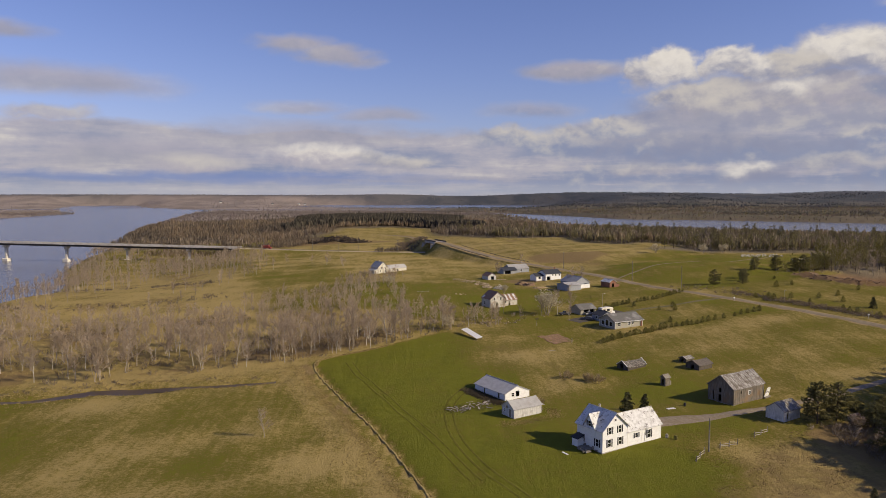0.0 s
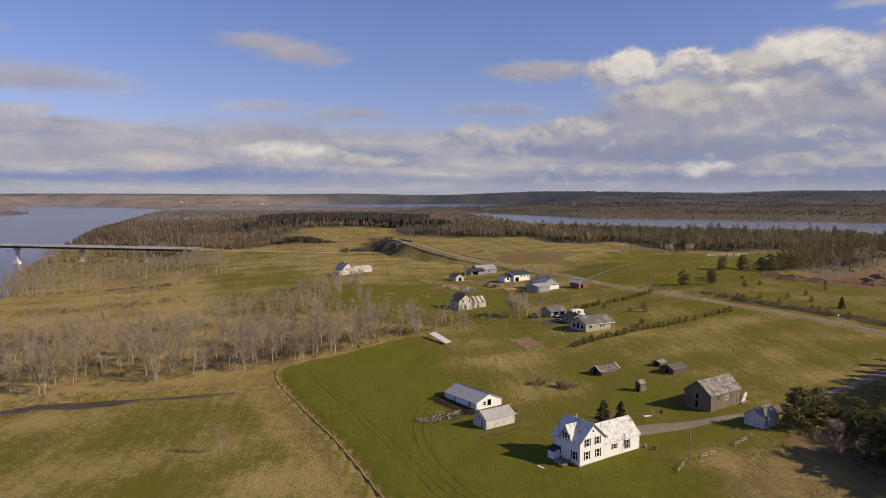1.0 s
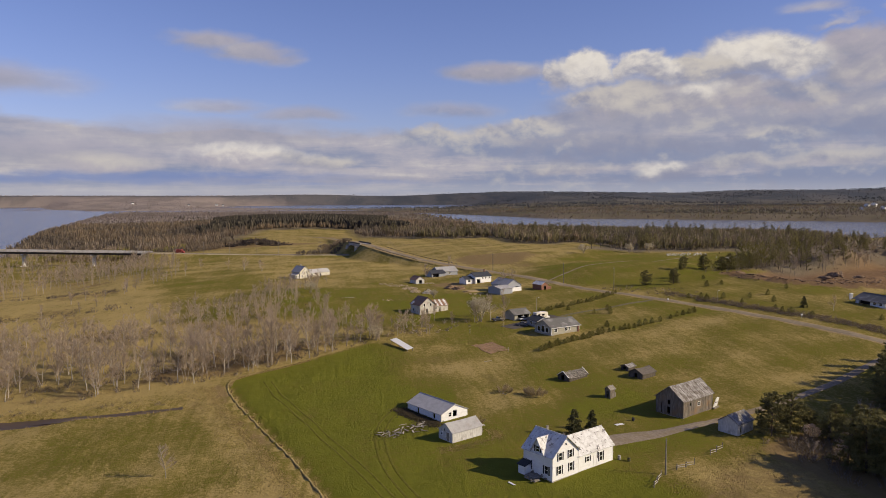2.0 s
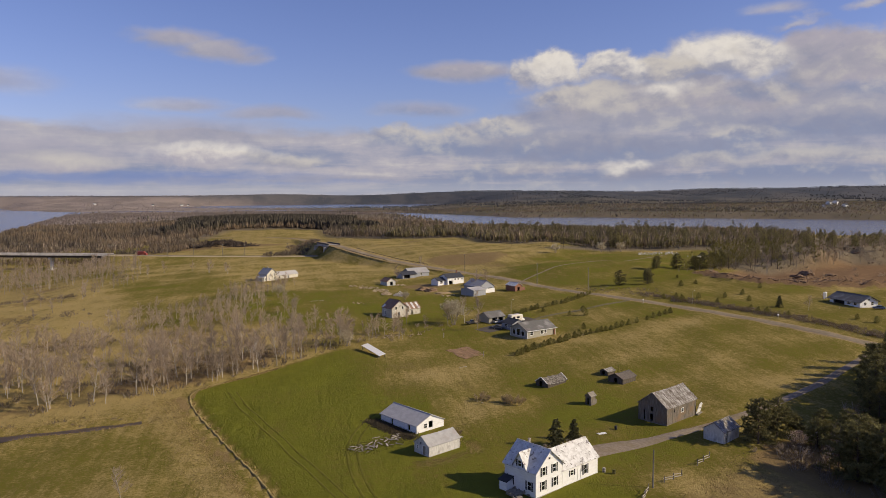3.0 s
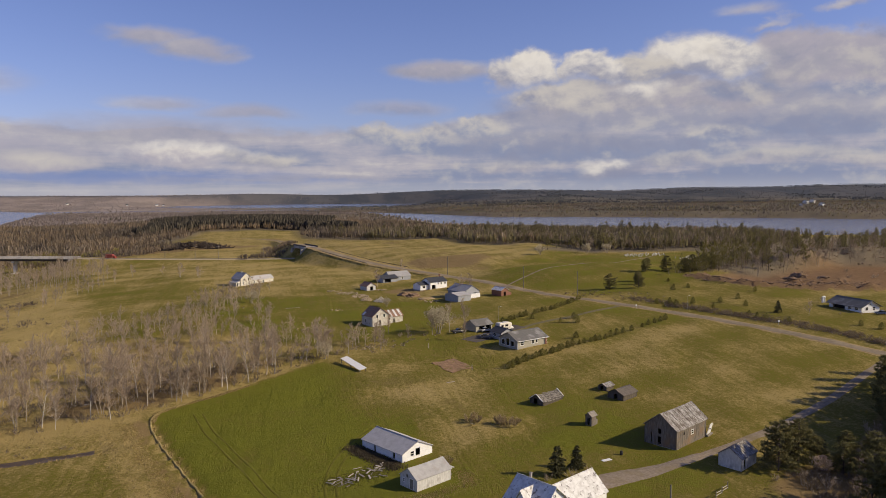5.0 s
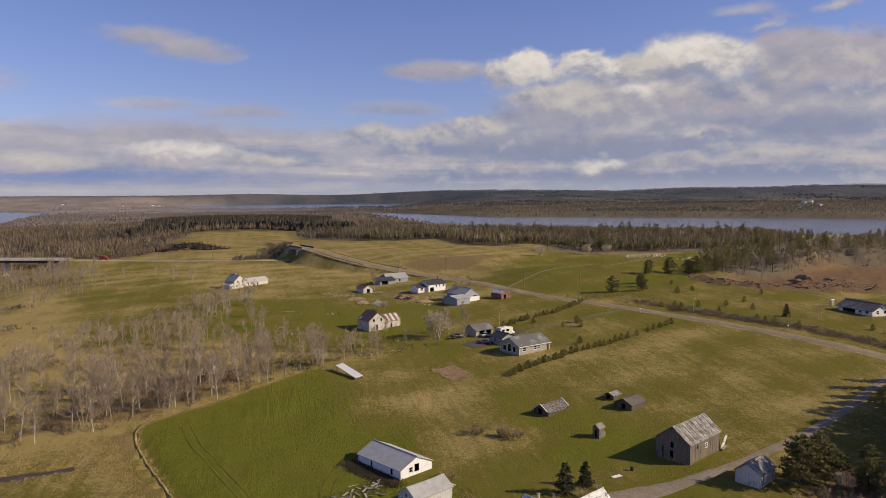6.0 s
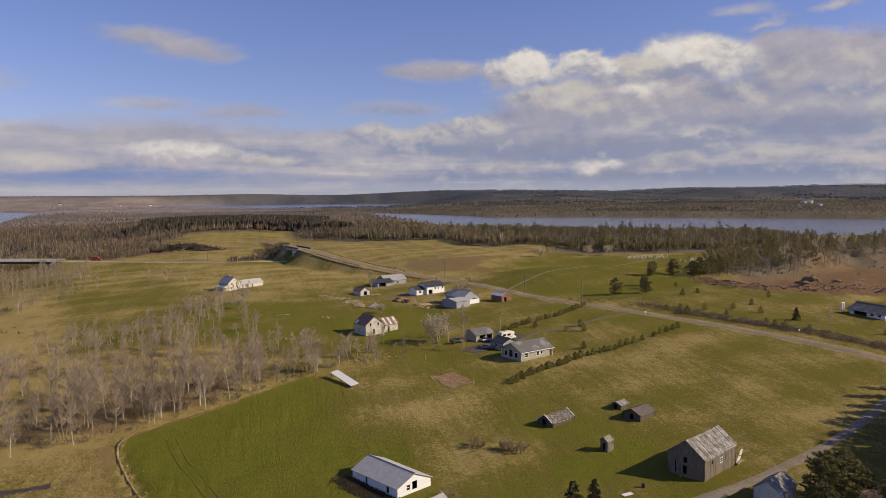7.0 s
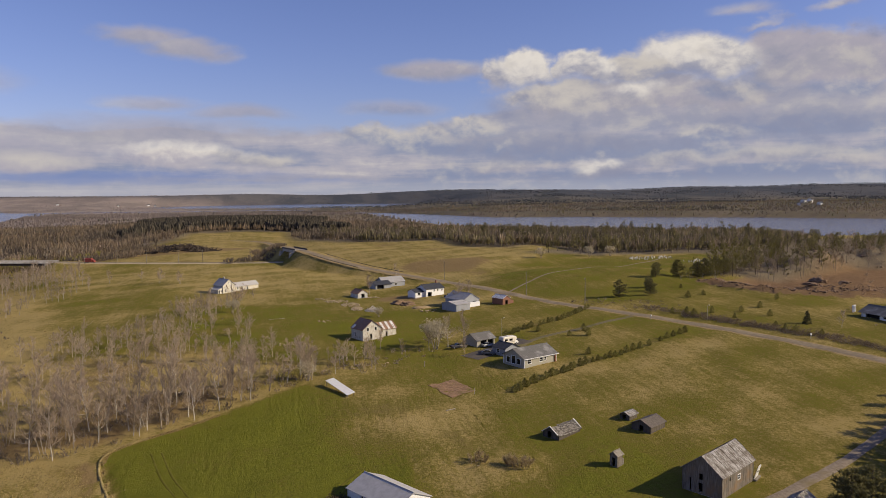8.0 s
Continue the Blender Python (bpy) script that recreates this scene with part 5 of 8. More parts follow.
def middle_houses():
    h = empty("house", place(74.5, 389.5, 26, 0.0), "white two-storey house with dark roof", "house")
    gable_block(h, 10.8, 7.5, 3.7, 5.5, "x", white_paint, roof_dark, [win("front", 4.6, 5.4, 2.3, 3.3), win("front", 6.6, 7.4, 2.3, 3.3), win("right", 3.0, 4.0, 2.5, 3.6), win("right", 5.0, 5.8, 0.9, 2.1), win("front", 9.0, 10.0, 2.3, 3.3),
                ("front", "hole", 1.0, 3.4, 0.1, 2.2)], over=0.35)
    gable_block(h, 5.0, 6.0, 2.5, 3.7, "x", white_paint, roof_dark, [win("front", 1.5, 3.0, 0.9, 2.2)], at=(-5.2, 1.5), over=0.3, skip=("right",))
    chimney(h, 9.0, 4.0, 5.2, 7.0, siding_red)
    h = empty("house", place(56.0, 430.0, 20, 0.0), "low grey house with metal roof and open porch", "house")
    gable_block(h, 9.0, 8.0, 2.4, 3.7, "x", siding_grey, roof_dark, [("front", "hole", 1.0, 5.0, 0.1, 2.4)], over=0.6)
    gable_block(h, 13.0, 9.0, 2.8, 5.0, "x", siding_grey, roof_sheet_grey, [win("front", 3.0, 4.2, 1.0, 2.2), win("front", 7.0, 8.2, 1.0, 2.2)], at=(6.5, 3.5), over=0.35)
    h = empty("shed", place(43.4, 399.0, 24, 0.0), "small white shed with brown roof among logs", "shed")
    gable_block(h, 5.4, 6.8, 2.2, 3.9, "y", grey_white, roof_brown, [("front", "hole", 2.0, 3.8, 0.05, 2.0)], over=0.3)


def right_house():
    h = empty("house", place(223.3, 262.8, 96.5, 0.0), "long single-storey white house with dark shingle roof", "house")
    gable_block(h, 15.0, 9.0, 2.5, 4.6, "x", white_paint, roof_shingle, [
        ("back", "hole", 2.0, 7.5, 0.3, 2.2), win("back", 9.0, 10.4, 1.0, 2.2), win("back", 12.0, 13.4, 1.0, 2.2), win("left", 2.0, 3.2, 1.0, 2.2), win("left", 5.6, 6.8, 1.0, 2.2), win("left", 4.0, 4.8, 2.9, 3.6)], over=0.9)


def fallen_roof():
    h = empty("shelter", place(22.0, 245.5, 0, 0.0), "low shelter with white sloping metal roof", "shelter")
    turn = math.degrees(math.atan2(-12.5, 5.2))
    bm = bmesh.new()
    m = pose(0, 0, 1.25, 0, 6, turn)
    box(bm, -6.3, 6.1, -1.2, 1.2, -0.05, 0.07, turn=m @ pose(0, 0, 0, 10, 0, 0))
    part("roof", bm, trim_white, h, "white sheet metal roof")
    for x, y in ((-6.0, -0.95), (-6.0, 0.95), (0, -0.95), (0, 0.95), (5.8, -0.95), (5.8, 0.95)):
        p = m @ Vector((x, y, 0))
        bm = bmesh.new()
        tube(bm, (p.x, p.y, -0.3), (p.x, p.y, p.z + y * 0.2), 0.09)
        part("post", bm, wood_grey, h)


for build in (white_house, long_shed, small_shed, big_barn, leaning_panel, lane_garage, ruin, outhouse, shacks, ranch_house, carport, old_house, grey_barn, red_shed, far_farm, middle_houses, right_house, fallen_roof):
    build()


def far_house(x, y, turn, w, d, eave, ridge, label):
    """A plain gabled house across the water."""
    h = empty("house", place(x, y, turn), label, "house", "white houses across the water")
    gable_block(h, w, d, eave, ridge, "x", white_paint, roof_dark, [win("front", 2.0, 3.4, 1.2, 2.8), win("front", w - 4.0, w - 2.6, 1.2, 2.8), win("right", d / 2 - 0.6, d / 2 + 0.6, eave - 2.0, eave - 0.4)], over=0.4)


for x, y, turn, w, d, eave, ridge in ((1429, 1818, 30, 16, 11, 7, 11), (1460, 1828, 38, 20, 12, 8, 12), (1384, 1702, 20, 14, 10, 6, 10), (1352, 1735, 60, 12, 9, 5, 8),
                                      (-741, 3879, 10, 11, 8, 5, 8), (-641, 4120, 20, 13, 8, 6, 9), (-612, 4150, 0, 9, 8, 5, 8), (-1002, 3856, 30, 10, 8, 5, 8)):
    far_house(x, y, turn, w, d, eave, ridge, "white gabled house on the wooded far shore")


# ---- bridge and underpass ----
def bridge():
    b = empty("bridge", pose(0, 0, 0), "long concrete road bridge on hammerhead piers", "bridge")
    a, e = Vector((-152, 641, 6.4)), Vector((-900, 722, 19.0))
    n = 36
    d = (e - a)
    side = Vector((-d.y, d.x, 0)).normalized()
    bm = bmesh.new()
    rings = []
    prof = [(-5.2, 0.0), (5.2, 0.0), (5.2, -0.45), (3.6, -0.6), (3.4, -2.3), (-3.4, -2.3), (-3.6, -0.6), (-5.2, -0.45)]
    for i in range(n + 1):
        c = a + d * (i / n)
        rings.append([bm.verts.new(c + side * s + Vector((0, 0, z))) for s, z in prof])
    for r, q in zip(rings, rings[1:]):
        for k in range(8):
            bm.faces.new((r[k], r[(k + 1) % 8], q[(k + 1) % 8], q[k]))
    bm.faces.new(rings[0])
    bm.faces.new(rings[-1][::-1])
    part("girder", bm, steel_dark, b, "dark steel girders")
    for s in (-1, 1):
        bm = bmesh.new()
        up = Vector((0, 0, 1))
        rows = [[bm.verts.new(a + d * (i / n) + side * (s * o) + up * z) for o, z in ((5.25, -0.5), (5.25, 0.85), (4.95, 0.85), (4.95, 0.02))] for i in range(n + 1)]
        for p, q in zip(rows, rows[1:]):
            for k in range(4):
                bm.faces.new((p[k], p[(k + 1) % 4], q[(k + 1) % 4], q[k]))
        part("parapet", bm, pale_concrete, b, "pale concrete parapet")
    bm = bmesh.new()
    vs = [bm.verts.new(c + side * o + Vector((0, 0, 0.03))) for c in (a, e) for o in (-4.9, 4.9)]
    bm.faces.new((vs[0], vs[1], vs[3], vs[2]))
    part("deck", bm, asphalt, b)
    for k in range(13):
        c = a + d.normalized() * (46.5 + 56.5 * k)
        top = c.z - 2.3
        m = Matrix.Translation((c.x, c.y, 0)) @ pose(0, 0, 0, 0, 0, math.degrees(math.atan2(d.y, d.x)))
        bm = bmesh.new()
        prism(bm, [(-3.6, top - 1.2), (-1.6, top - 2.4), (1.6, top - 2.4), (3.6, top - 1.2), (3.6, top), (-3.6, top)], 2.4, m @ pose(1.2, 0, 0, 0, 0, 90))
        part("pier_cap", bm, pale_concrete, b)
        bm = bmesh.new()
        box(bm, -1.0, 1.0, -1.6, 1.6, WATER + 1, top - 2.3, turn=m, bevel=0.3)
        part("pier_column", bm, pale_concrete, b)
        bm = bmesh.new()
        box(bm, -2.6, 2.6, -3.2, 3.2, WATER - 3, WATER + 2.6, turn=m, bevel=0.4)
        part("pier_footing", bm, pale_concrete, b, "pale concrete footing")
    m = pose(-152, 641, 0, 0, 0, math.degrees(math.atan2(d.y, d.x)))
    bm = bmesh.new()
    box(bm, -2.0, 6.0, -5.4, 5.4, -8, 6.2, turn=m, bevel=0.2)
    part("abutment", bm, concrete, b)


bridge()


def underpass():
    """The overpass: a deck across the lower road between two abutments."""
    u = empty("overpass", pose(19, 594, 0), "concrete overpass carrying the road above the lower road", "bridge")
    d = Vector((-9, 28, 0)).normalized()
    side = Vector((d.y, -d.x, 0))
    turn = math.degrees(math.atan2(d.y, d.x))
    m = pose(0, 0, 0, 0, 0, turn)
    bm = bmesh.new()
    box(bm, -12, 12, -4.9, 4.9, 13.3, 15.15, turn=m, bevel=0.1)
    part("deck", bm, concrete, u)
    for s in (-1, 1):
        bm = bmesh.new()
        box(bm, -14, 14, s * 4.6 - 0.15, s * 4.6 + 0.15, 15.0, 16.1, turn=m)
        part("parapet", bm, steel_dark, u, "dark railing along the deck")
        bm = bmesh.new()
        box(bm, s * 10.2 - 1.2, s * 10.2 + 1.2, -7.5, 7.5, 0, 13.5, turn=m, bevel=0.1)
        part("abutment", bm, concrete, u)
        for w in (-1, 1):
            bm = bmesh.new()
            prism(bm, [(0, 0), (14, 0), (14, 4.2), (0, 13.2)], 0.8, m @ pose(s * 9.4, w * 6.9 - 0.4, 0) @ Matrix.Scale(s, 4, (1, 0, 0)))
            part("wing_wall", bm, concrete, u)


underpass()


def guard_rail(line, zfun, label):
    g = empty("guard_rail", pose(0, 0, 0), label, "guard rail")
    for (x0, y0), (x1, y1) in zip(line, line[1:]):
        n = max(1, int(math.hypot(x1 - x0, y1 - y0) / 4))
        bm = bmesh.new()
        tube(bm, (x0, y0, zfun(x0, y0) + 0.7), (x1, y1, zfun(x1, y1) + 0.7), 0.17, sides=4)
        part("rail", bm, steel_dark, g)
        for k in range(n):
            x, y = x0 + (x1 - x0) * k / n, y0 + (y1 - y0) * k / n
            part("post", boxes((x - 0.08, x + 0.08, y - 0.08, y + 0.08, zfun(x, y) - 0.6, zfun(x, y) + 0.85)), wood_grey, g)


hz = lambda x, y: float(highway_z(y))
guard_rail([(x + 4.6, y + 1.5) for x, y in HIGHWAY[1:5]], hz, "dark guard rail along the climbing road")
guard_rail([(x - 4.6, y - 1.5) for x, y in HIGHWAY[2:5]], hz, "dark guard rail along the climbing road")


# ---- trees ----
class Shape:
    """Vertices and faces gathered for one mesh."""

    def __init__(self):
        self.v, self.f = [], []

    def sliver(self, p, q, w, rng):
        """A thin tapering blade."""
        d = q - p
        s = d.cross(Vector((rng.gauss(0, 1), rng.gauss(0, 1), rng.gauss(0, 1))))
        if s.length < 1e-6:
            return
        s = s.normalized() * w * 0.5
        n = len(self.v)
        self.v += [p - s, p + s, q]
        self.f.append((n, n + 1, n + 2))

    def rod(self, p, q, r0, r1, sides=4):
        d = (q - p).normalized()
        s = d.orthogonal().normalized()
        t = d.cross(s)
        n = len(self.v)
        for c, r in ((p, r0), (q, r1)):
            for k in range(sides):
                a = k * 6.2832 / sides
                self.v.append(c + (s * math.cos(a) + t * math.sin(a)) * r)
        for k in range(sides):
            self.f.append((n + k, n + (k + 1) % sides, n + sides + (k + 1) % sides, n + sides + k))

    def mesh(self, name, mat):
        data = raw_mesh(name, self.v, self.f)
        data.materials.append(mat)
        return data


def rand_dir(rng, up=0.0):
    v = Vector((rng.gauss(0, 1), rng.gauss(0, 1), rng.gauss(0, 1)))
    v = v.normalized() + Vector((0, 0, up))
    return v.normalized()


def bare_tree(seed, h, twig_mat=None, spread=0.27, stems=1, limbs=16, buds=0, lite=False, bark=None, thick=1.0):
    """Slim trunk with rising limbs from low down, and a crown of fine upright twigs."""
    rng = random.Random(seed)
    wood, crown = Shape(), Shape()

    def spray(p, d, length, level):
        q = p + d * length
        crown.sliver(p, q, (0.062, 0.044)[level] * (1.8 if lite else 1.0) * thick, rng)
        if level == 0:
            for _ in range(4 if lite else 6):
                s = p.lerp(q, rng.uniform(0.1, 0.9))
                spray(s, (d + rand_dir(rng, 0.7) * 0.6 + Vector((0, 0, 0.25))).normalized(), length * rng.uniform(0.7, 1.2), 1)
        elif buds and rng.random() < buds:
            for _ in range(3 if lite else 5):
                c = p.lerp(q, rng.uniform(0.3, 1.0)) + rand_dir(rng) * 0.2
                crown.sliver(c, c + rand_dir(rng) * 0.3, 0.24, rng)

    for stem in range(stems):
        lean = rand_dir(rng) * (0.07 if stems == 1 else 0.26)
        lean.z = 1
        d = lean.normalized()
        p = Vector((rng.uniform(-0.6, 0.6), rng.uniform(-0.6, 0.6), -0.2)) if stems > 1 else Vector((0, 0, -0.2))
        tall = h * (0.95 if stem == 0 else rng.uniform(0.65, 0.9))
        r, steps, path = 0.0125 * h * (1 if stems == 1 else 0.75), 6, [p.copy()]
        for i in range(steps):
            q = p + d * (tall / steps)
            wood.rod(p, q, r * (1 - 0.9 * i / steps), r * (1 - 0.9 * (i + 1) / steps), 6)
            p = q
            path.append(p.copy())
            d = (d + rand_dir(rng, 0.2) * 0.10).normalized()
        for k in range(max(5, limbs // stems)):
            f = 0.22 + 0.76 * ((k + rng.random()) / max(5, limbs // stems))
            i = min(int(f * steps), steps - 1)
            o = path[i].lerp(path[i + 1], f * steps - i)
            ln = h * spread * (1.25 - 0.8 * f) * rng.uniform(0.6, 1.25)
            v = (rand_dir(rng, 0.1) * 0.9 + Vector((0, 0, 0.9))).normalized()
            m1 = o + v * ln * 0.5
            v2 = (v + rand_dir(rng, 0.5) * 0.35).normalized()
            m2 = m1 + v2 * ln * 0.5
            wood.rod(o, m1, 0.05, 0.03, 3)
            wood.rod(m1, m2, 0.03, 0.012, 3)
            for _ in range(5 if lite else 9):
                s = o.lerp(m1, rng.uniform(0.4, 1)) if rng.random() < 0.4 else m1.lerp(m2, rng.random())
                spray(s, (v2 * 0.9 + rand_dir(rng, 0.6) * 0.6).normalized(), ln * rng.uniform(0.4, 0.75), 0)
    return wood.mesh("trunk", bark or bark_grey), crown.mesh("crown", twig_mat or twigs)


def conifer(seed, h, width, mat, kind, dense=1.0, low=None):
    """kind 'pine': layered plumes on long limbs; 'spruce': a ragged cone."""
    rng = random.Random(seed)
    wood, crown = Shape(), Shape()
    p = Vector((0, 0, -0.2))
    bend = Vector((rng.uniform(-0.03, 0.03), rng.uniform(-0.03, 0.03), 1)).normalized()
    top = p + bend * h
    for i in range(4):
        a, b = i / 4, (i + 1) / 4
        wood.rod(p.lerp(top, a), p.lerp(top, b), 0.018 * h * (1 - a * 0.92), 0.018 * h * (1 - b * 0.92), 6)
    whorls = int(h * (1.5 if kind == "pine" else 2.6) * dense)
    low = low or (0.22 if kind == "pine" else 0.06)
    for w in range(whorls):
        f = low + (0.99 - low) * (w / whorls)
        reach = width * ((math.sin(min(1, (1 - f) * 1.6 + 0.12) * 1.5708) * rng.uniform(0.55, 1.1)) if kind == "pine" else ((1 - f) ** 0.85 * rng.uniform(0.75, 1.1) + 0.04))
        for k in range(5 if kind == "pine" else 6):
            if kind == "pine" and rng.random() < 0.22:
                continue
            a = rng.uniform(0, 6.2832)
            d = Vector((math.cos(a), math.sin(a), rng.uniform(0.05, 0.35) if kind == "pine" else rng.uniform(-0.35, -0.05))).normalized()
            o = p.lerp(top, f)
            ln = reach * rng.uniform(0.7, 1.05)
            wood.rod(o, o + d * ln, 0.05, 0.015, 3)
            count = max(2, int(ln / (0.45 if kind == "pine" else 0.42)))
            for c in range(count):
                q = o + d * ln * ((c + 0.9) / count) ** (0.6 if kind == "pine" else 0.9)
                for _ in range(5 if kind == "pine" else 4):
                    v = (rand_dir(rng, 0.55) if kind == "pine" else (d * 0.8 + rand_dir(rng, -0.15) * 0.9).normalized())
                    crown.sliver(q - v * 0.12, q + v * rng.uniform(0.45, 0.85), 0.34 if kind == "pine" else 0.44, rng)
    return wood.mesh("trunk", bark_dark), crown.mesh("crown", mat)


def bush(seed, h, width, mat, count=260, leaf=0.3, egg=True):
    """A small dense evergreen or shrub: short stem and leafy sprays."""
    rng = random.Random(seed)
    wood, crown = Shape(), Shape()
    wood.rod(Vector((0, 0, -0.2)), Vector((0, 0, h * 0.8)), 0.06, 0.02, 5)
    for i in range(count):
        f = rng.random() ** (1.3 if egg else 0.8)
        prof = math.sin(min(1.0, (1 - f) * 1.25 + 0.06) * 1.5708) * (0.75 + 0.25 * math.sin(f * 3.14)) if egg else math.sin(f * 3.0 + 0.1)
        a, r = rng.uniform(0, 6.28), width * 0.5 * prof * (0.12 + 0.93 * rng.random() ** 0.6) * (1 + 0.22 * math.sin(3 * i + seed))
        q = Vector((math.cos(a) * r, math.sin(a) * r, 0.02 * h + f * h * 0.96))
        d = (Vector((math.cos(a), math.sin(a), 1.3)) + rand_dir(rng) * 0.7).normalized()
        crown.sliver(q, q + d * leaf * rng.uniform(0.7, 1.5), leaf * 0.7, rng)
    return wood.mesh("trunk", bark_dark), crown.mesh("crown", mat)


def brush(seed, h, width, mat, count=240):
    """A leafless thicket: stems fanning from the ground."""
    rng = random.Random(seed)
    wood, crown = Shape(), Shape()
    for i in range(12):
        a, r = rng.uniform(0, 6.28), rng.uniform(0, width * 0.28)
        p = Vector((math.cos(a) * r, math.sin(a) * r, -0.1))
        d = Vector((math.cos(a) * 0.5 + rng.gauss(0, 0.15), math.sin(a) * 0.5 + rng.gauss(0, 0.15), 1)).normalized()
        q = p + d * h * rng.uniform(0.5, 0.8)
        wood.rod(p, q, 0.04, 0.015, 3)
        for _ in range(count // 12):
            s = p.lerp(q, rng.uniform(0.25, 1))
            e = s + (d * 0.7 + rand_dir(rng, 0.2)).normalized() * rng.uniform(0.3, 0.35 * h)
            crown.sliver(s, e, 0.05, rng)
    return wood.mesh("trunk", bark_grey), crown.mesh("crown", mat)


def blossom_tree(seed, h=6.6, width=7.4):
    """A few stems under a round, open crown of pale spring bloom."""
    rng = random.Random(seed)
    wood, crown = Shape(), Shape()
    for _ in range(5):
        a = rng.uniform(0, 6.28)
        p, q = Vector((math.cos(a) * 0.3, math.sin(a) * 0.3, -0.2)), Vector((math.cos(a) * width * 0.2, math.sin(a) * width * 0.2, h * 0.55))
        wood.rod(p, q, 0.11, 0.06, 5)
        for _ in range(7):
            e = q + rand_dir(rng, 0.5) * rng.uniform(1.0, 2.4)
            wood.rod(p.lerp(q, rng.uniform(0.5, 1)), e, 0.04, 0.015, 3)
    lumps = [(rand_dir(rng), rng.uniform(0.55, 0.8), rng.uniform(0.3, 0.45)) for _ in range(13)]
    for d, f, r in lumps:
        c = Vector((d.x * width * 0.5 * f, d.y * width * 0.5 * f, h * 0.64 + d.z * h * 0.34 * f))
        for _ in range(130):
            q = c + rand_dir(rng) * (width * 0.5 * r * rng.random() ** 0.4)
            crown.sliver(q, q + rand_dir(rng, 0.2) * rng.uniform(0.25, 0.5), 0.2, rng)
    return wood.mesh("trunk", bark_grey), crown.mesh("crown", twigs_pale)


def plant(name, meshes, x, y, scale, turn, label, category, group="", dz=0.0, lean=0.0):
    e = empty(name, Matrix.Translation((x, y, ground_z(x, y) + dz)) @ Euler((radians(lean), 0, radians(turn))).to_matrix().to_4x4() @ Matrix.Scale(scale, 4), label, category, group)
    for n, data in zip(("trunk", "crown"), meshes):
        link_mesh(n, data, None, e)
    return e


BARE = [bare_tree(s, 11.0, bark=bark_pale if s != 14 else None) for s in (11, 12, 13, 14)] + [bare_tree(s, 11.0, stems=3) for s in (15, 16)]
LITE = [bare_tree(s, 11.0, lite=True) for s in (17, 18, 19)] + [bare_tree(s, 11.0, stems=3, lite=True) for s in (20,)]
TINY = [bare_tree(s, 11.0, lite=True, limbs=7, thick=1.5) for s in (17, 18, 19)]
LEAFY_FAR = [bare_tree(s, 10.0, spring_leaf, spread=0.30, limbs=6, buds=0.7, lite=True, thick=1.5) for s in (45, 46)]
PINES = [conifer(s, 17.0, 4.0, needles, "pine", 1.45, 0.16) for s in (21, 22, 23, 24)]
BROAD = [conifer(s, 11.0, 5.0, needles, "pine", 1.9, 0.05) for s in (26, 27, 28)]
SPRUCE = [conifer(s, 9.0, 4.0, needles_dark, "spruce", 0.85) for s in (31, 32, 33)]
BUDDED = [blossom_tree(s) for s in (41, 42)]
STAND = [conifer(s, 11.0, 5.0, needles, "pine", 1.15, 0.05) for s in (36, 37)]
ROUND = [brush(s, 3.4, 5.2, shrub_brown, 1500) for s in (74, 75)]
UNDER = [brush(s, 2.2, 4.2, twigs_dark, 200) for s in (64, 65, 66)]
LEAFY = [bare_tree(s, 10.0, spring_leaf, spread=0.30, stems=2, limbs=10, buds=0.9, lite=True) for s in (45, 46, 47)]
CEDARS = [bush(s, 2.3, 1.9, cedar, 460, 0.26) for s in (51, 52, 53)]
BRUSH = [brush(s, 3.0, 3.6, twigs) for s in (61, 62, 63)]
BLOSSOM = [bush(s, 4.0, 6.5, blossom, 900, 0.3, egg=False) for s in (71, 72)]

rng = random.Random(7)


def grove(name, label, spots, group=""):
    """Trees too many to count, joined into one mesh. spots: (meshes, x, y, scale, turn)."""
    verts, loops, totals, slots, mats, base, known = [], [], [], [], [], 0, {}
    for meshes, x, y, scale, turn in spots:
        c, s, z = math.cos(radians(turn)) * scale, math.sin(radians(turn)) * scale, ground_z(x, y)
        for data in meshes:
            if data.name not in known:
                co, corner, total = np.empty(len(data.vertices) * 3), np.empty(len(data.loops), np.int32), np.empty(len(data.polygons), np.int32)
                data.vertices.foreach_get("co", co)
                data.loops.foreach_get("vertex_index", corner)
                data.polygons.foreach_get("loop_total", total)
                known[data.name] = co.reshape(-1, 3), corner, total
            co, corner, total = known[data.name]
            verts.append(np.column_stack([x + co[:, 0] * c - co[:, 1] * s, y + co[:, 0] * s + co[:, 1] * c, z + co[:, 2] * scale]))
            mat = data.materials[0]
            if mat not in mats:
                mats.append(mat)
            loops.append(corner + base)
            totals.append(total)
            slots.append(np.full(len(total), mats.index(mat), np.int32))
            base += len(co)
    verts, loops, totals = np.concatenate(verts), np.concatenate(loops), np.concatenate(totals)
    data = bpy.data.meshes.new(name)
    data.vertices.add(len(verts))
    data.vertices.foreach_set("co", verts.ravel())
    data.loops.add(len(loops))
    data.loops.foreach_set("vertex_index", loops)
    data.polygons.add(len(totals))
    data.polygons.foreach_set("loop_start", np.concatenate([[0], np.cumsum(totals)[:-1]]).astype(np.int32))
    for mat in mats:
        data.materials.append(mat)
    data.polygons.foreach_set("material_index", np.concatenate(slots))
    data.update()
    data.validate()
    return tagged(new(name, data), label, "woods", kind="stuff")



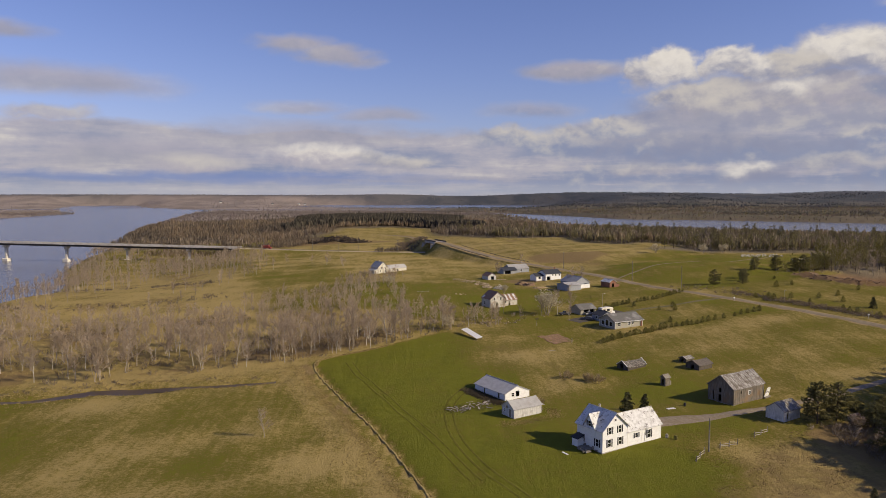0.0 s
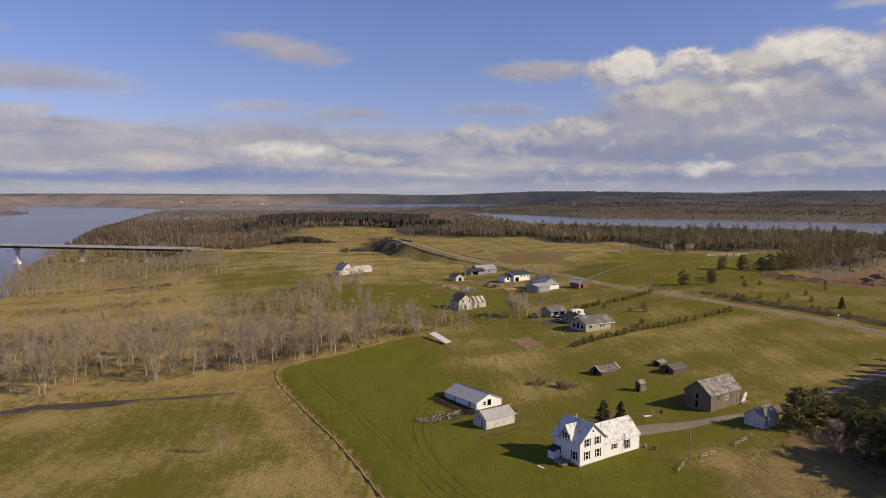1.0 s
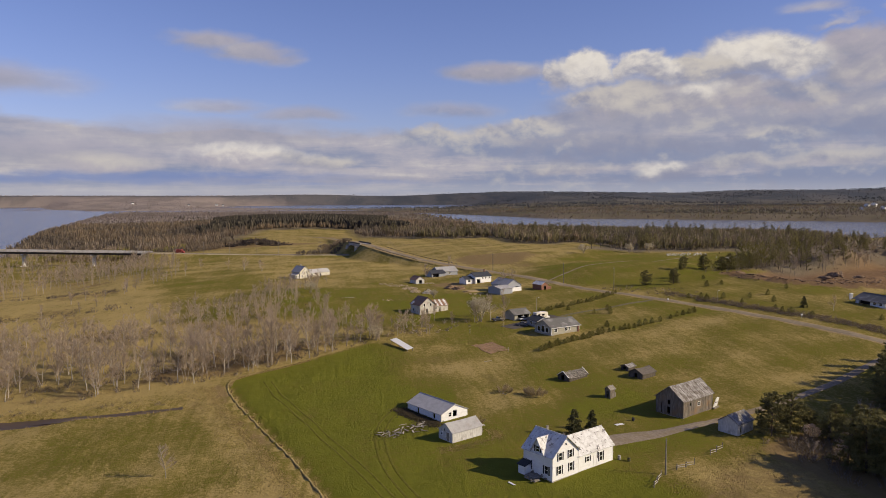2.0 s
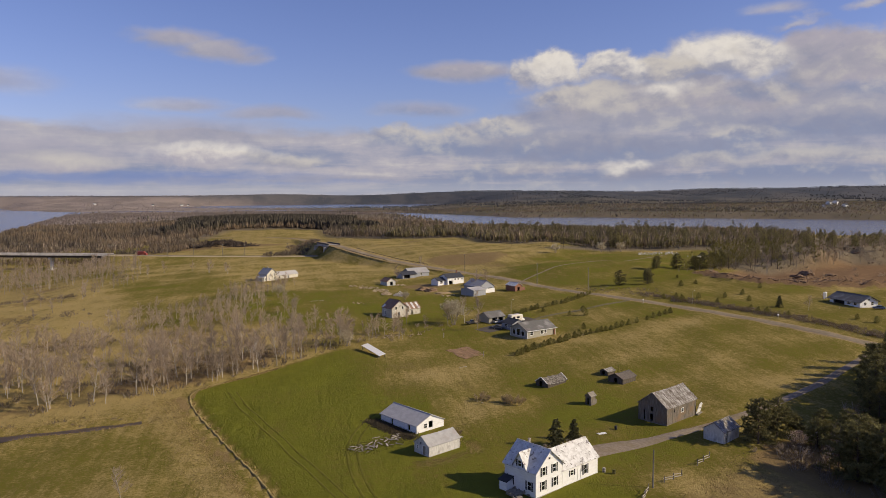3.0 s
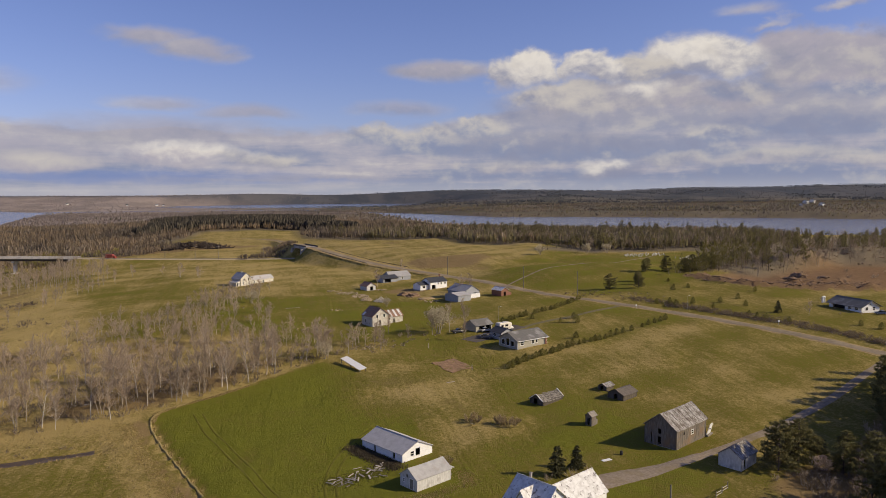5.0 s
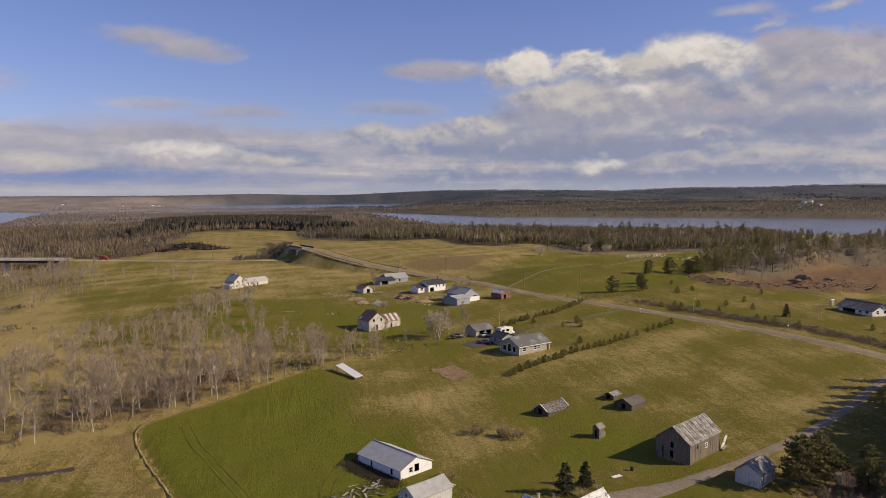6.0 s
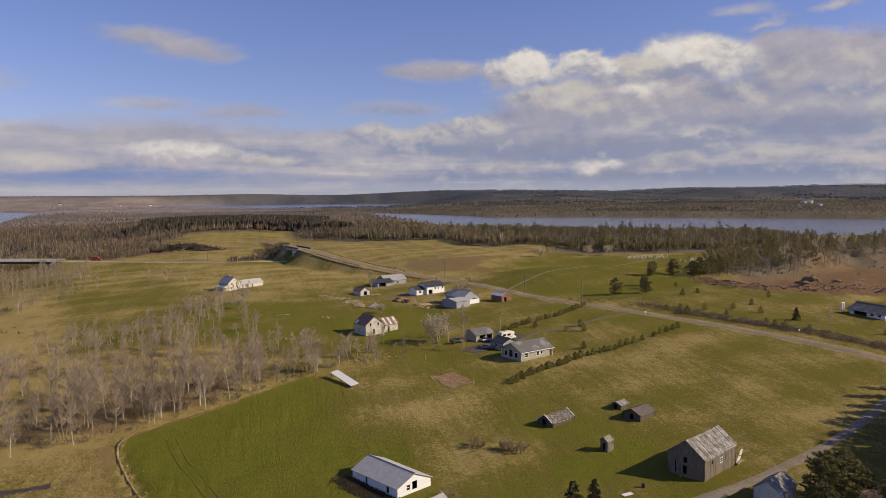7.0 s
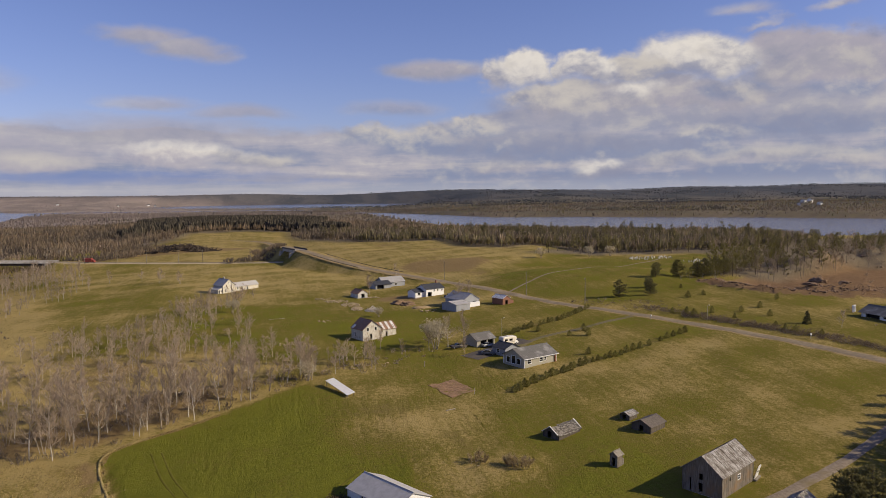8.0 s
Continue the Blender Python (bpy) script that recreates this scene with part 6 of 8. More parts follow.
def scatter(poly, spacing, jitter=0.5, seed=1):
    r = random.Random(seed)
    xs, ys = [p[0] for p in poly], [p[1] for p in poly]
    y = min(ys)
    while y < max(ys):
        x = min(xs)
        while x < max(xs):
            px, py = x + r.uniform(-jitter, jitter) * spacing, y + r.uniform(-jitter, jitter) * spacing
            if float(poly_inside(px, py, poly, 0.01)) > 0.5:
                yield px, py, r
            x += spacing
        y += spacing


# bare alders and birches in the wet ground west of the fields
FRINGE = [(-135, 198), (-98, 194), (-66, 199), (-42, 209), (-28, 217.5), (-17, 225.5), (-7, 234), (3.5, 244), (12.5, 256), (22, 262), (10, 266), (-14, 258), (-40, 248), (-70, 243), (-110, 240), (-150, 235)]
for x, y, r in scatter(FRINGE, 4.4, seed=3):
    if r.random() < (0.8 if x > -62 else 0.6) and float(soft_noise(x, y, 34, 55)) > (-0.9 if x > -40 else -0.35):
        plant("bare_tree", r.choice(BARE), x, y, r.uniform(0.65, 1.15), r.uniform(0, 360), "leafless grey-barked tree at the edge of the wet meadow", "tree", "bare trees along the wet meadow", lean=r.uniform(-4, 4))
BACK = [(-165, 240), (-110, 242), (-60, 246), (-25, 262), (-20, 300), (-35, 335), (-60, 330), (-75, 290), (-110, 285), (-150, 300), (-175, 320)]
under = [(r.choice(UNDER), x, y, r.uniform(0.6, 1.5), r.uniform(0, 360)) for x, y, r in scatter(FRINGE, 4.0, seed=33) if r.random() < (0.8 if x > -58 else 0.35)]
for k in range(60):
    f = rng.random()
    x = -135 + 96 * f
    under.append((rng.choice(UNDER), x + rng.uniform(-2, 2), 184 + 9 * f + rng.uniform(-1, 6), rng.uniform(0.25, 0.6), k * 37))
for line, n in (([(-210, 330), (-160, 322), (-115, 330), (-90, 350)], 90), ([(-140, 262), (-100, 270), (-60, 285)], 60), ([(-190, 392), (-140, 400), (-112, 410)], 70)):
    for k in range(n):
        t = rng.random() * (len(line) - 1)
        i = int(t)
        under.append((rng.choice(UNDER), line[i][0] + (line[i + 1][0] - line[i][0]) * (t - i) + rng.uniform(-8, 8), line[i][1] + (line[i + 1][1] - line[i][1]) * (t - i) + rng.uniform(-6, 6), rng.uniform(0.5, 1.1), k * 41))
grove("swamp_brush", "dark brown brush under the bare trees", under)
swamp = [(r.choice(LITE), x, y, r.uniform(0.4, 0.85), r.uniform(0, 360)) for x, y, r in scatter(BACK, 4.9, seed=5) if r.random() < 0.6 + 0.3 * float(soft_noise(x, y, 45, 56))]
grove("alder_swamp", "leafless grey alder thicket in the swamp", swamp)
RIVERSIDE = [(-215, 340), (-165, 326), (-150, 360), (-165, 420), (-165, 520), (-150, 600), (-200, 640), (-210, 770), (-345, 770), (-300, 690), (-255, 540), (-225, 440)]
bankside = [(r.choice(TINY), x, y, r.uniform(0.6, 1.05), r.uniform(0, 360)) for x, y, r in scatter(RIVERSIDE, 6.2, seed=6) if float(shore(x, y)) > 4 and float(line_dist(x, y, [(-152, 632), (-420, 660)])) > 24 and r.random() < (0.85 if float(shore(x, y)) < 34 else 0.42)]
bankside += [(r.choice(TINY), x, y, r.uniform(0.55, 1.05), r.uniform(0, 360)) for x, y, r in scatter([(-178, 470), (-132, 470), (-106, 500), (-112, 560), (-150, 605), (-190, 560)], 6.4, seed=66) if r.random() < 0.8]
grove("riverside_wood", "leafless brown trees on the river bank", bankside)
for line, n, group in (([(-120, 330), (-105, 420), (-100, 480)], 22, "bare trees between the western fields"), ([(-110, 520), (-60, 500), (-40, 480)], 7, "bare trees between the western fields"),
                       ([(-35, 335), (-20, 390), (-8, 415)], 26, "bare trees below the far farmhouse"), ([(-20, 300), (10, 275), (30, 272), (62, 280)], 16, "bare trees behind the shelter")):
    for k in range(n):
        t = (k + 0.5) / n * (len(line) - 1)
        i = min(int(t), len(line) - 2)
        x = line[i][0] + (line[i + 1][0] - line[i][0]) * (t - i) + rng.uniform(-9, 9)
        y = line[i][1] + (line[i + 1][1] - line[i][1]) * (t - i) + rng.uniform(-9, 9)
        plant("bare_tree", rng.choice(BARE), x, y, rng.uniform(0.45, 0.8), rng.uniform(0, 360), "leafless grey tree beside the hayfields", "tree", group)
for x, y, s in ((67.4, 290.8, 1.0), (61.1, 287.0, 1.0), (22, 262, 0.6), (39, 290, 0.7), (50.5, 412, 0.9), (73, 470, 0.8), (83, 360, 0.9), (90, 372, 0.85), (193.9, 264.5, 0.55), (-31.9, 144.9, 0.62)):
    plant("bare_tree", BARE[int(x) % 4], x, y, s, x * 31, "lone leafless tree standing in the grass", "tree")
for x, y, s in ((14.0, 257.5, 0.85), (56.5, 285.0, 1.5), (-12.3, 371.0, 0.85), (46, 345, 0.6), (177, 512, 1.0), (215, 520, 1.1), (232, 523, 1.1)):
    plant("budding_tree", BUDDED[int(x) % 2], x, y, s, x * 17, "round-crowned tree with pale spring buds", "tree")
for x, y, s in ((52.0, 186.5, 1.1), (50.2, 187.4, 0.8), (44.5, 191.5, 0.9), (46.2, 190.6, 0.6), (54.2, 188, 0.6), (30, 166.5, 0.5), (33.5, 168, 0.6)):
    plant("bush", ROUND[int(x) % 2], x, y, s, x * 13, "dense leafless brown bush in the hay meadow", "bush")
for x, y, s in ((18, 262, 0.7), (36, 276, 0.6), (42, 284, 0.7), (30, 268, 0.5), (-60, 300, 1), (-20, 320, 1.1), (10, 300, 0.6), (33, 170, 0.5)):
    plant("bush", BRUSH[int(x) % 3], x, y, s, x * 13, "leafless brown bush in the grass", "bush")
COPSE = [(-30, 395), (-10, 372), (-2, 320), (8, 292), (20, 280), (34, 278), (30, 270), (10, 262), (-24, 275), (-32, 320)]
copse = [(r.choice(LITE + LITE + UNDER), x, y, r.uniform(0.35, 0.75), r.uniform(0, 360)) for x, y, r in scatter(COPSE, 5.2, seed=35) if r.random() < 0.72]
copse += [(rng.choice(UNDER), x, y, rng.uniform(0.4, 0.9), x * 40) for x, y, _ in scatter([(0, 268), (30, 262), (62, 281), (58, 288), (30, 282), (5, 280)], 5.0, seed=36)]
grove("meadow_copse", "leafless brown thicket on the meadow slope", copse)
for x, y, r in scatter(BACK, 9.0, seed=15):
    plant("bush", r.choice(BRUSH), x, y, r.uniform(0.6, 1.3), r.uniform(0, 360), "brown thicket in the alder swamp", "bush", "thickets in the alder swamp")

# spruces and pines
for x, y, s in ((52.6, 157.4, 0.68), (57.8, 160.2, 0.54)):
    plant("spruce", SPRUCE[int(x) % 3], x, y, s, x * 9, "young dark spruce behind the farmhouse", "tree", "young spruces behind the farmhouse")
for x, y, s in ((55.2, 155.6, 0.8), (50.0, 155.0, 0.6), (59.5, 158.0, 0.6)):
    plant("bush", BRUSH[int(x) % 3], x, y, s, x * 13, "leafless brown bush behind the farmhouse", "bush")
for x, y, s in ((95.8, 150.2, 0.92), (101.5, 152.0, 0.85), (107, 146, 0.6), (112, 143, 0.7), (117, 149.5, 0.6), (104, 131, 0.95),
                (111, 126, 0.8), (119, 121, 0.8), (112, 151, 0.6), (107, 153, 0.45), (111, 139, 0.85), (116, 143, 0.7)):
    plant("pine", BROAD[int(x * 7) % 3], x, y, s, x * 37, "broad bushy pine beside the farm lane", "tree", "pines beside the farm lane")
for x, y, s in ((130, 158, 0.8), (147, 167, 0.9), (153, 176, 0.9), (146, 163, 0.8), (156, 174, 0.9), (158, 184, 0.85), (154, 186, 0.8), (162, 188, 0.9), (148, 171, 0.8), (137, 166, 0.85), (143, 160, 0.85), (150, 172, 0.9), (152, 182, 0.85), (160, 180, 0.95), (168, 190, 0.9), (150, 158, 0.9), (162, 170, 0.9),
                (172, 200, 0.8), (144, 168, 0.8), (157, 190, 0.7), (134, 162, 0.9), (140, 164, 0.95), (139, 157, 0.9), (146, 158, 1.0), (155, 166, 1.0), (158, 176, 1.0), (164, 183, 1.0), (128, 153, 0.8), (133, 153, 0.9), (168, 194, 1.0), (174, 192, 1.0), (151, 164, 1.0), (161, 175, 0.95)):
    plant("pine", PINES[int(x * 7) % 4], x, y, s * 0.82, x * 37, "tall dark green pine beside the farm lane", "tree", "pines beside the farm lane")
for x, y, s in ((134, 156, 1.2), (137, 162, 1.25), (141, 168, 1.25), (131, 149, 1.1), (145, 173, 1.2), (137, 150, 1.2), (150, 179, 1.2)):
    plant("pine", BROAD[int(x * 7) % 3], x, y, s, x * 37, "broad bushy pine beside the farm lane", "tree", "pines beside the farm lane")
for x, y, s in ((106, 120, 1.2), (107, 114, 1.2), (108, 108, 1.2), (110, 103, 1.2), (105.5, 125, 1.1), (112, 118, 0.9), (118, 112, 0.9), (124, 118, 1.0), (130, 110, 1.0), (120, 104, 0.9), (111, 108, 0.8), (106, 124, 0.7)):
    plant("pine", BROAD[int(x * 7) % 3], x, y, s, x * 37, "broad bushy pine beside the farm lane", "tree", "pines beside the farm lane")
for x, y, r in scatter([(100, 135), (104, 135), (108, 131), (113, 124), (128, 112), (128, 84), (104, 86), (103, 100), (104, 110), (105, 118), (104, 126)], 4.6, seed=77):
    plant("pine", r.choice(STAND), x, y, r.uniform(0.85, 1.2), r.uniform(0, 360), "broad bushy pine beside the farm lane", "tree", "pines beside the farm lane")
dark_brush = [(r.choice(UNDER), x, y, r.uniform(0.7, 1.5), r.uniform(0, 360)) for x, y, r in scatter([(93, 146), (99, 149), (112, 152), (124, 150), (118, 132), (110, 112), (100, 112), (97, 122), (95, 134)], 2.6, seed=78) if r.random() < 0.8]
grove("pine_undergrowth", "tangled dark brown brush under the pines", dark_brush)
for x, y, s in ((104.5, 148.5, 0.75), (110, 149.5, 0.5), (113.5, 147, 0.6), (112, 141, 0.55), (118, 135, 1.0), (121, 130, 0.8)):
    plant("blossoming_shrub", BLOSSOM[int(x) % 2], x, y, s, x * 7, "pale pinkish shrub in blossom under the pines", "shrub")
for x, y, s in ((99, 141, 1.2), (98, 146, 0.8), (101, 135, 1.0), (108, 141, 1.4), (114, 134, 1.5), (116, 144, 1.5), (106, 149, 1.1), (120, 136, 1.6), (111, 129, 1.3), (124, 128, 1.5), (92, 146, 0.6), (104, 138, 1.3), (110, 132, 1.2), (96, 136, 0.7), (123, 152, 1.5), (127, 160, 1.7), (113, 147, 1.2)):
    plant("bush", BRUSH[int(x) % 3], x, y, s, x * 13, "tangled brown brush under the pines", "bush", "brush under the pines")
plant("spruce", SPRUCE[1], 82, 107, 0.36, 40, "small dark spruce in the dry grass", "tree")
for x, y, s in ((153.1, 349, 0.72), (166.8, 347, 0.68), (191, 386, 0.7), (204, 388, 0.8), (213, 384, 0.75), (172.9, 358.4, 0.45), (222, 392, 0.9), (231, 396, 0.9), (240, 402, 0.9), (176, 366, 0.5)):
    plant("pine", BROAD[int(x) % 3], x, y, s, x * 23, "broad dark pine beside the green hill", "tree", "pines beside the green hill")
plant("spruce", SPRUCE[2], 187.7, 273.9, 0.55, 10, "conical dark spruce on the lot lawn", "tree")
for x, y in ((189.3, 359.5), (154.7, 307.0), (159.5, 304.9), (159.2, 299.4), (168.0, 301.3), (170.9, 291.2), (179.7, 299.9), (190.5, 303.6), (184.1, 288.9), (207.3, 315.9), (175.3, 274.0), (174.4, 267.8), (175.8, 264.5), (179.7, 256.9),
             (177.4, 333.5), (186.9, 337.0), (203, 240), (200, 246), (96.5, 297.5), (104, 287), (110, 285), (100, 262), (112, 293)):
    plant("shrub", CEDARS[int(x * 3) % 3], x, y, rng.uniform(0.8, 1.35), x * 11, "small dark evergreen shrub on the lawn", "shrub", "evergreen shrubs on the lawns")
for ends, n, group in ((((66.4, 233.5), (78.5, 242.7), (88.5, 248.5), (110.8, 259.5), (142.0, 277.0)), 38, "evergreen hedge below the ranch house"), (((83.0, 294.5), (96.3, 304.2), (113.1, 314), (131, 330.5)), 25, "evergreen hedge behind the driveway")):
    for k in range(n):
        t = (k + 0.3 * rng.random()) / (n - 1) * (len(ends) - 1)
        i = min(int(t), len(ends) - 2)
        x = ends[i][0] + (ends[i + 1][0] - ends[i][0]) * (t - i) + rng.uniform(-0.4, 0.4)
        y = ends[i][1] + (ends[i + 1][1] - ends[i][1]) * (t - i) + rng.uniform(-0.4, 0.4)
        if rng.random() < 0.93:
            plant("hedge_shrub", rng.choice(CEDARS), x, y, rng.uniform(0.7, 1.05), rng.uniform(0, 360), "rounded evergreen shrub in a planted row", "shrub", group)
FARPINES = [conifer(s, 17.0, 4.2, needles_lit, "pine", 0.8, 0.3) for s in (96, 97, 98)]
SLIM = [conifer(s, 14.0, 3.6, needles_mid, "pine", 0.5, 0.25) for s in (91, 92, 93)]
FRONTWOOD = [(40, 790), (64, 758), (108, 716), (152, 704), (158, 630), (166, 612), (184, 592), (204, 600), (240, 548), (330, 545), (440, 590), (460, 660), (330, 720), (220, 760), (110, 830), (50, 850)]
mixed = [(r.choice(SLIM), x, y, r.uniform(0.75, 1.2), r.uniform(0, 360)) for x, y, r in scatter(FRONTWOOD, 11.0, seed=95) if r.random() < 0.30 + 0.40 * float(soft_noise(x, y, 60, 51))]
grove("mixed_conifers", "dark green conifers among the lakeside hardwoods", mixed)
EDGE = [(180, 535), (230, 530), (300, 520), (300, 480), (250, 420), (225, 395), (260, 385), (330, 425), (420, 420), (520, 430), (560, 540), (420, 600), (260, 600)]
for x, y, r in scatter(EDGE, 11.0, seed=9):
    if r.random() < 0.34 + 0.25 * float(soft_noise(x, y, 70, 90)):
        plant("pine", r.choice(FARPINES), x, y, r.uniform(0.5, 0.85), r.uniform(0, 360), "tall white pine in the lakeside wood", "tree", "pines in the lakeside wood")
lakeside = [(r.choice(TINY + LEAFY_FAR), x, y, r.uniform(0.7, 1.15), r.uniform(0, 360)) for x, y, r in scatter(EDGE, 10.0, seed=10) if r.random() < 0.6]
lakeside += [(r.choice(LEAFY_FAR + TINY + UNDER), x, y, r.uniform(0.55, 1.0), r.uniform(0, 360)) for x, y, r in scatter([(222, 398), (262, 384), (335, 418), (420, 415), (420, 450), (330, 470), (300, 480), (255, 425)], 6.2, seed=38) if r.random() < 0.8]
grove("lakeside_wood", "spindly brown and budding trees in the lakeside wood", lakeside)
r = random.Random(77)
for i in range(46):
    x = r.uniform(285, 425)
    y = 413 + (x - 285) * 0.16 + r.uniform(0, 26)
    plant("bush", r.choice(BRUSH), x, y, r.uniform(0.9, 1.9), r.uniform(0, 360), "brown thicket on the bank behind the pit", "bush", "thickets behind the pit")
for i in range(14):
    x = r.uniform(270, 400)
    plant("bush", r.choice(BRUSH), x, r.uniform(338, 400), r.uniform(0.5, 1.1), r.uniform(0, 360), "brown bush growing in the pit", "bush", "bushes in the pit")
for x, y, s in ((213, 276, 0.5), (211.5, 272, 0.4), (212, 259, 0.55), (206, 263, 0.4), (219, 288, 0.7)):
    plant("bush", BRUSH[int(x) % 3], x, y, s, x * 13, "leafless bush beside the long white house", "bush")
SCRUB = [(232, 398), (256, 398), (300, 428), (345, 444), (450, 430), (450, 470), (330, 470), (262, 425)]
scrubby = [(r.choice(UNDER + UNDER + BRUSH + LEAFY[:1]), x, y, r.uniform(0.7, 1.3), r.uniform(0, 360)) for x, y, r in scatter(SCRUB, 6.5, seed=12) if r.random() < 0.7]
scrubby += [(r.choice(LEAFY + UNDER), x, y, r.uniform(0.5, 0.95), r.uniform(0, 360)) for x, y, r in scatter([(196, 376), (212, 372), (240, 392), (262, 406), (250, 420), (228, 404)], 5.0, seed=37)]
scrubby += [(r.choice(LEAFY_FAR), x, y, r.uniform(0.9, 1.35), r.uniform(0, 360)) for x, y, r in scatter([(230, 396), (258, 402), (300, 430), (310, 462), (268, 458), (246, 428)], 6.5, seed=39) if r.random() < 0.85]
grove("pit_scrub", "brown scrub and saplings above the gravel pit", scrubby)
VERGE = [(139, 325), (128, 345), (140, 352), (160, 336), (166, 318), (150, 312)]
verge = [(r.choice(BRUSH), x, y, r.uniform(0.35, 0.7), r.uniform(0, 360)) for x, y, r in scatter(VERGE, 3.6, seed=13) if r.random() < 0.8]
verge = [(UNDER[k % 3], x, y, s, t) for k, (_, x, y, s, t) in enumerate(verge)]
verge += [(UNDER[k % 3], 174 + 0.21 * k + rng.uniform(-1.8, 1.8), 263 - 0.475 * k + rng.uniform(-1.8, 1.8), rng.uniform(0.45, 0.85), k * 50) for k in range(-80, 92)]
verge += [(UNDER[k % 3], 176 + 0.075 * k + rng.uniform(-3.2, 3.2), 265 - 0.17 * k + rng.uniform(-3.2, 3.2), rng.uniform(0.6, 1.0), k * 50) for k in range(-330, 330, 3)]
grove("roadside_brush", "low dark brush on the road verge", verge)


# ---- far woods ----
def far_wood(name, label, spots, mat, shape, seed, stout=0.055):
    """Many small trees in one mesh. spots: x, y, height arrays."""
    r = np.random.RandomState(seed)
    x, y, h = spots
    n = len(x)
    z = land(x, y)
    if shape == "cone":
        k, rings = 5, (((0.12, 0.13), (0.45, 0.21), (0.78, 0.15), (1.0, 0.02)) if stout > 0.08 else ((0.12, 0.16), (0.45, 0.20), (0.46, 0.12), (1.0, 0.0)))
        verts = []
        for f, w in rings:
            for i in range(k):
                a = 6.2832 * i / k + r.uniform(0, 0.9, n)
                rad = h * w * r.uniform(0.6, 1.25, n) * max(1.0, stout / 0.1)
                verts.append(np.column_stack([x + np.cos(a) * rad, y + np.sin(a) * rad, z + h * (f + r.uniform(-0.03, 0.03, n))]))
        V = np.stack(verts, 1).reshape(-1, 3)
        per = k * len(rings)
        tri = []
        for j in range(len(rings) - 1):
            for i in range(k):
                a, b = j * k + i, j * k + (i + 1) % k
                tri += [(a, b, b + k), (a, b + k, a + k)]
    else:
        # a bundle of upright blades, spreading to the top
        blades = shape
        verts, tri = [], []
        for i in range(blades):
            a, rad = r.uniform(0, 6.28, n), h * 0.30 * r.uniform(0, 1, n) ** 0.5
            f0, f1 = (0.0, r.uniform(0.6, 1.0, n)) if i < 2 else (r.uniform(0.15, 0.55, n), r.uniform(0.6, 1.0, n))
            w = h * (0.010 if i < 2 else stout) * r.uniform(0.6, 1.4, n)
            b = r.uniform(0, 6.28, n)
            cx, cy = x + np.cos(a) * rad * (0.15 if i < 2 else 1), y + np.sin(a) * rad * (0.15 if i < 2 else 1)
            ox, oy = np.cos(b) * w, np.sin(b) * w
            verts += [np.column_stack([cx * 0.5 + x * 0.5 - ox, cy * 0.5 + y * 0.5 - oy, z + h * f0]), np.column_stack([cx * 0.5 + x * 0.5 + ox, cy * 0.5 + y * 0.5 + oy, z + h * f0]),
                      np.column_stack([cx, cy, z + h * f1])]
            tri.append((3 * i, 3 * i + 1, 3 * i + 2))
        V = np.stack(verts, 1).reshape(-1, 3)
        per = 3 * blades
    F = (np.array(tri)[None] + (np.arange(n) * per)[:, None, None]).reshape(-1, 3)
    ob = link_mesh(name, raw_mesh(name, V.tolist(), F.tolist()), mat)
    return tagged(ob, label, "woods", kind="stuff")


def spots(n, x0, x1, y0, y1, seed, keep, tall):
    r = np.random.RandomState(seed)
    x, y = r.uniform(x0, x1, n), r.uniform(y0, y1, n)
    ok = (shore(x, y) > 12) & keep(x, y)
    return x[ok], y[ok], r.uniform(*tall, ok.sum())


inwood = lambda x, y: poly_inside(x, y, HILLWOOD, 1.0) > 0.5
darker = lambda x, y: inwood(x, y) & (x < 75 + 25 * soft_noise(x, y, 120, 32)) & (x > -150 + 30 * soft_noise(x, y, 90, 34)) & (y > 1048 - 0.45 * np.abs(x + 40) + 16 * soft_noise(x, y, 130, 31))
far_wood("conifer_wood", "dark conifer wood on the low hill", spots(17000, -330, 120, 850, 1260, 1, darker, (9, 14)), wood_far_dark, "cone", 1, 0.09)
far_wood("bare_wood", "leafless brown wood on the low hill", spots(14500, -420, 480, 530, 1300, 2, inwood, (6, 11.5)), wood_mid_bare, 13, 2, 0.05)
front = lambda x, y: inwood(x, y) & ((y < 900 - 0.2 * np.abs(x + 40)) & (x < 0) | (x > 30) & (y < 860))
far_wood("birch_wood", "pale-stemmed leafless trees along the edge of the hill wood", spots(4800, -420, 480, 530, 1000, 3, front, (8, 13)), birch_far, 5, 3, 0.025)
far_wood("budding_wood", "olive budding trees in the lakeside wood", spots(7600, 80, 480, 530, 950, 13, inwood, (5, 10)), wood_far_green, 14, 13, 0.06)
behind = lambda x, y: poly_inside(x, y, [(-260, 690), (-175, 660), (-110, 700), (-84, 765), (-112, 830), (-140, 850), (-220, 780)], 1.0) > 0.5
far_wood("scrub", "brown scrub behind the bridge approach road", spots(2600, -270, -80, 640, 860, 24, behind, (2.5, 6.5)), wood_mid_bare, 12, 24, 0.06)
far_wood("scrub", "yellow-green budding willows beside the bridge approach", spots(420, -260, -150, 690, 790, 25, lambda x, y: (soft_noise(x, y, 60, 52) > 0.2), (4, 8)), willow, 12, 25, 0.08)
roadfoot = lambda x, y: (line_dist(x, y, [(-20, 600), (-6, 622), (2, 650), (-4, 690)]) < 12)
far_wood("scrub", "brown scrub on the embankment beside the overpass", spots(1400, -40, 20, 590, 710, 26, roadfoot, (1.5, 4.5)), wood_mid_bare, 10, 26, 0.06)
reach = lambda x, y: np.hypot(x, y)
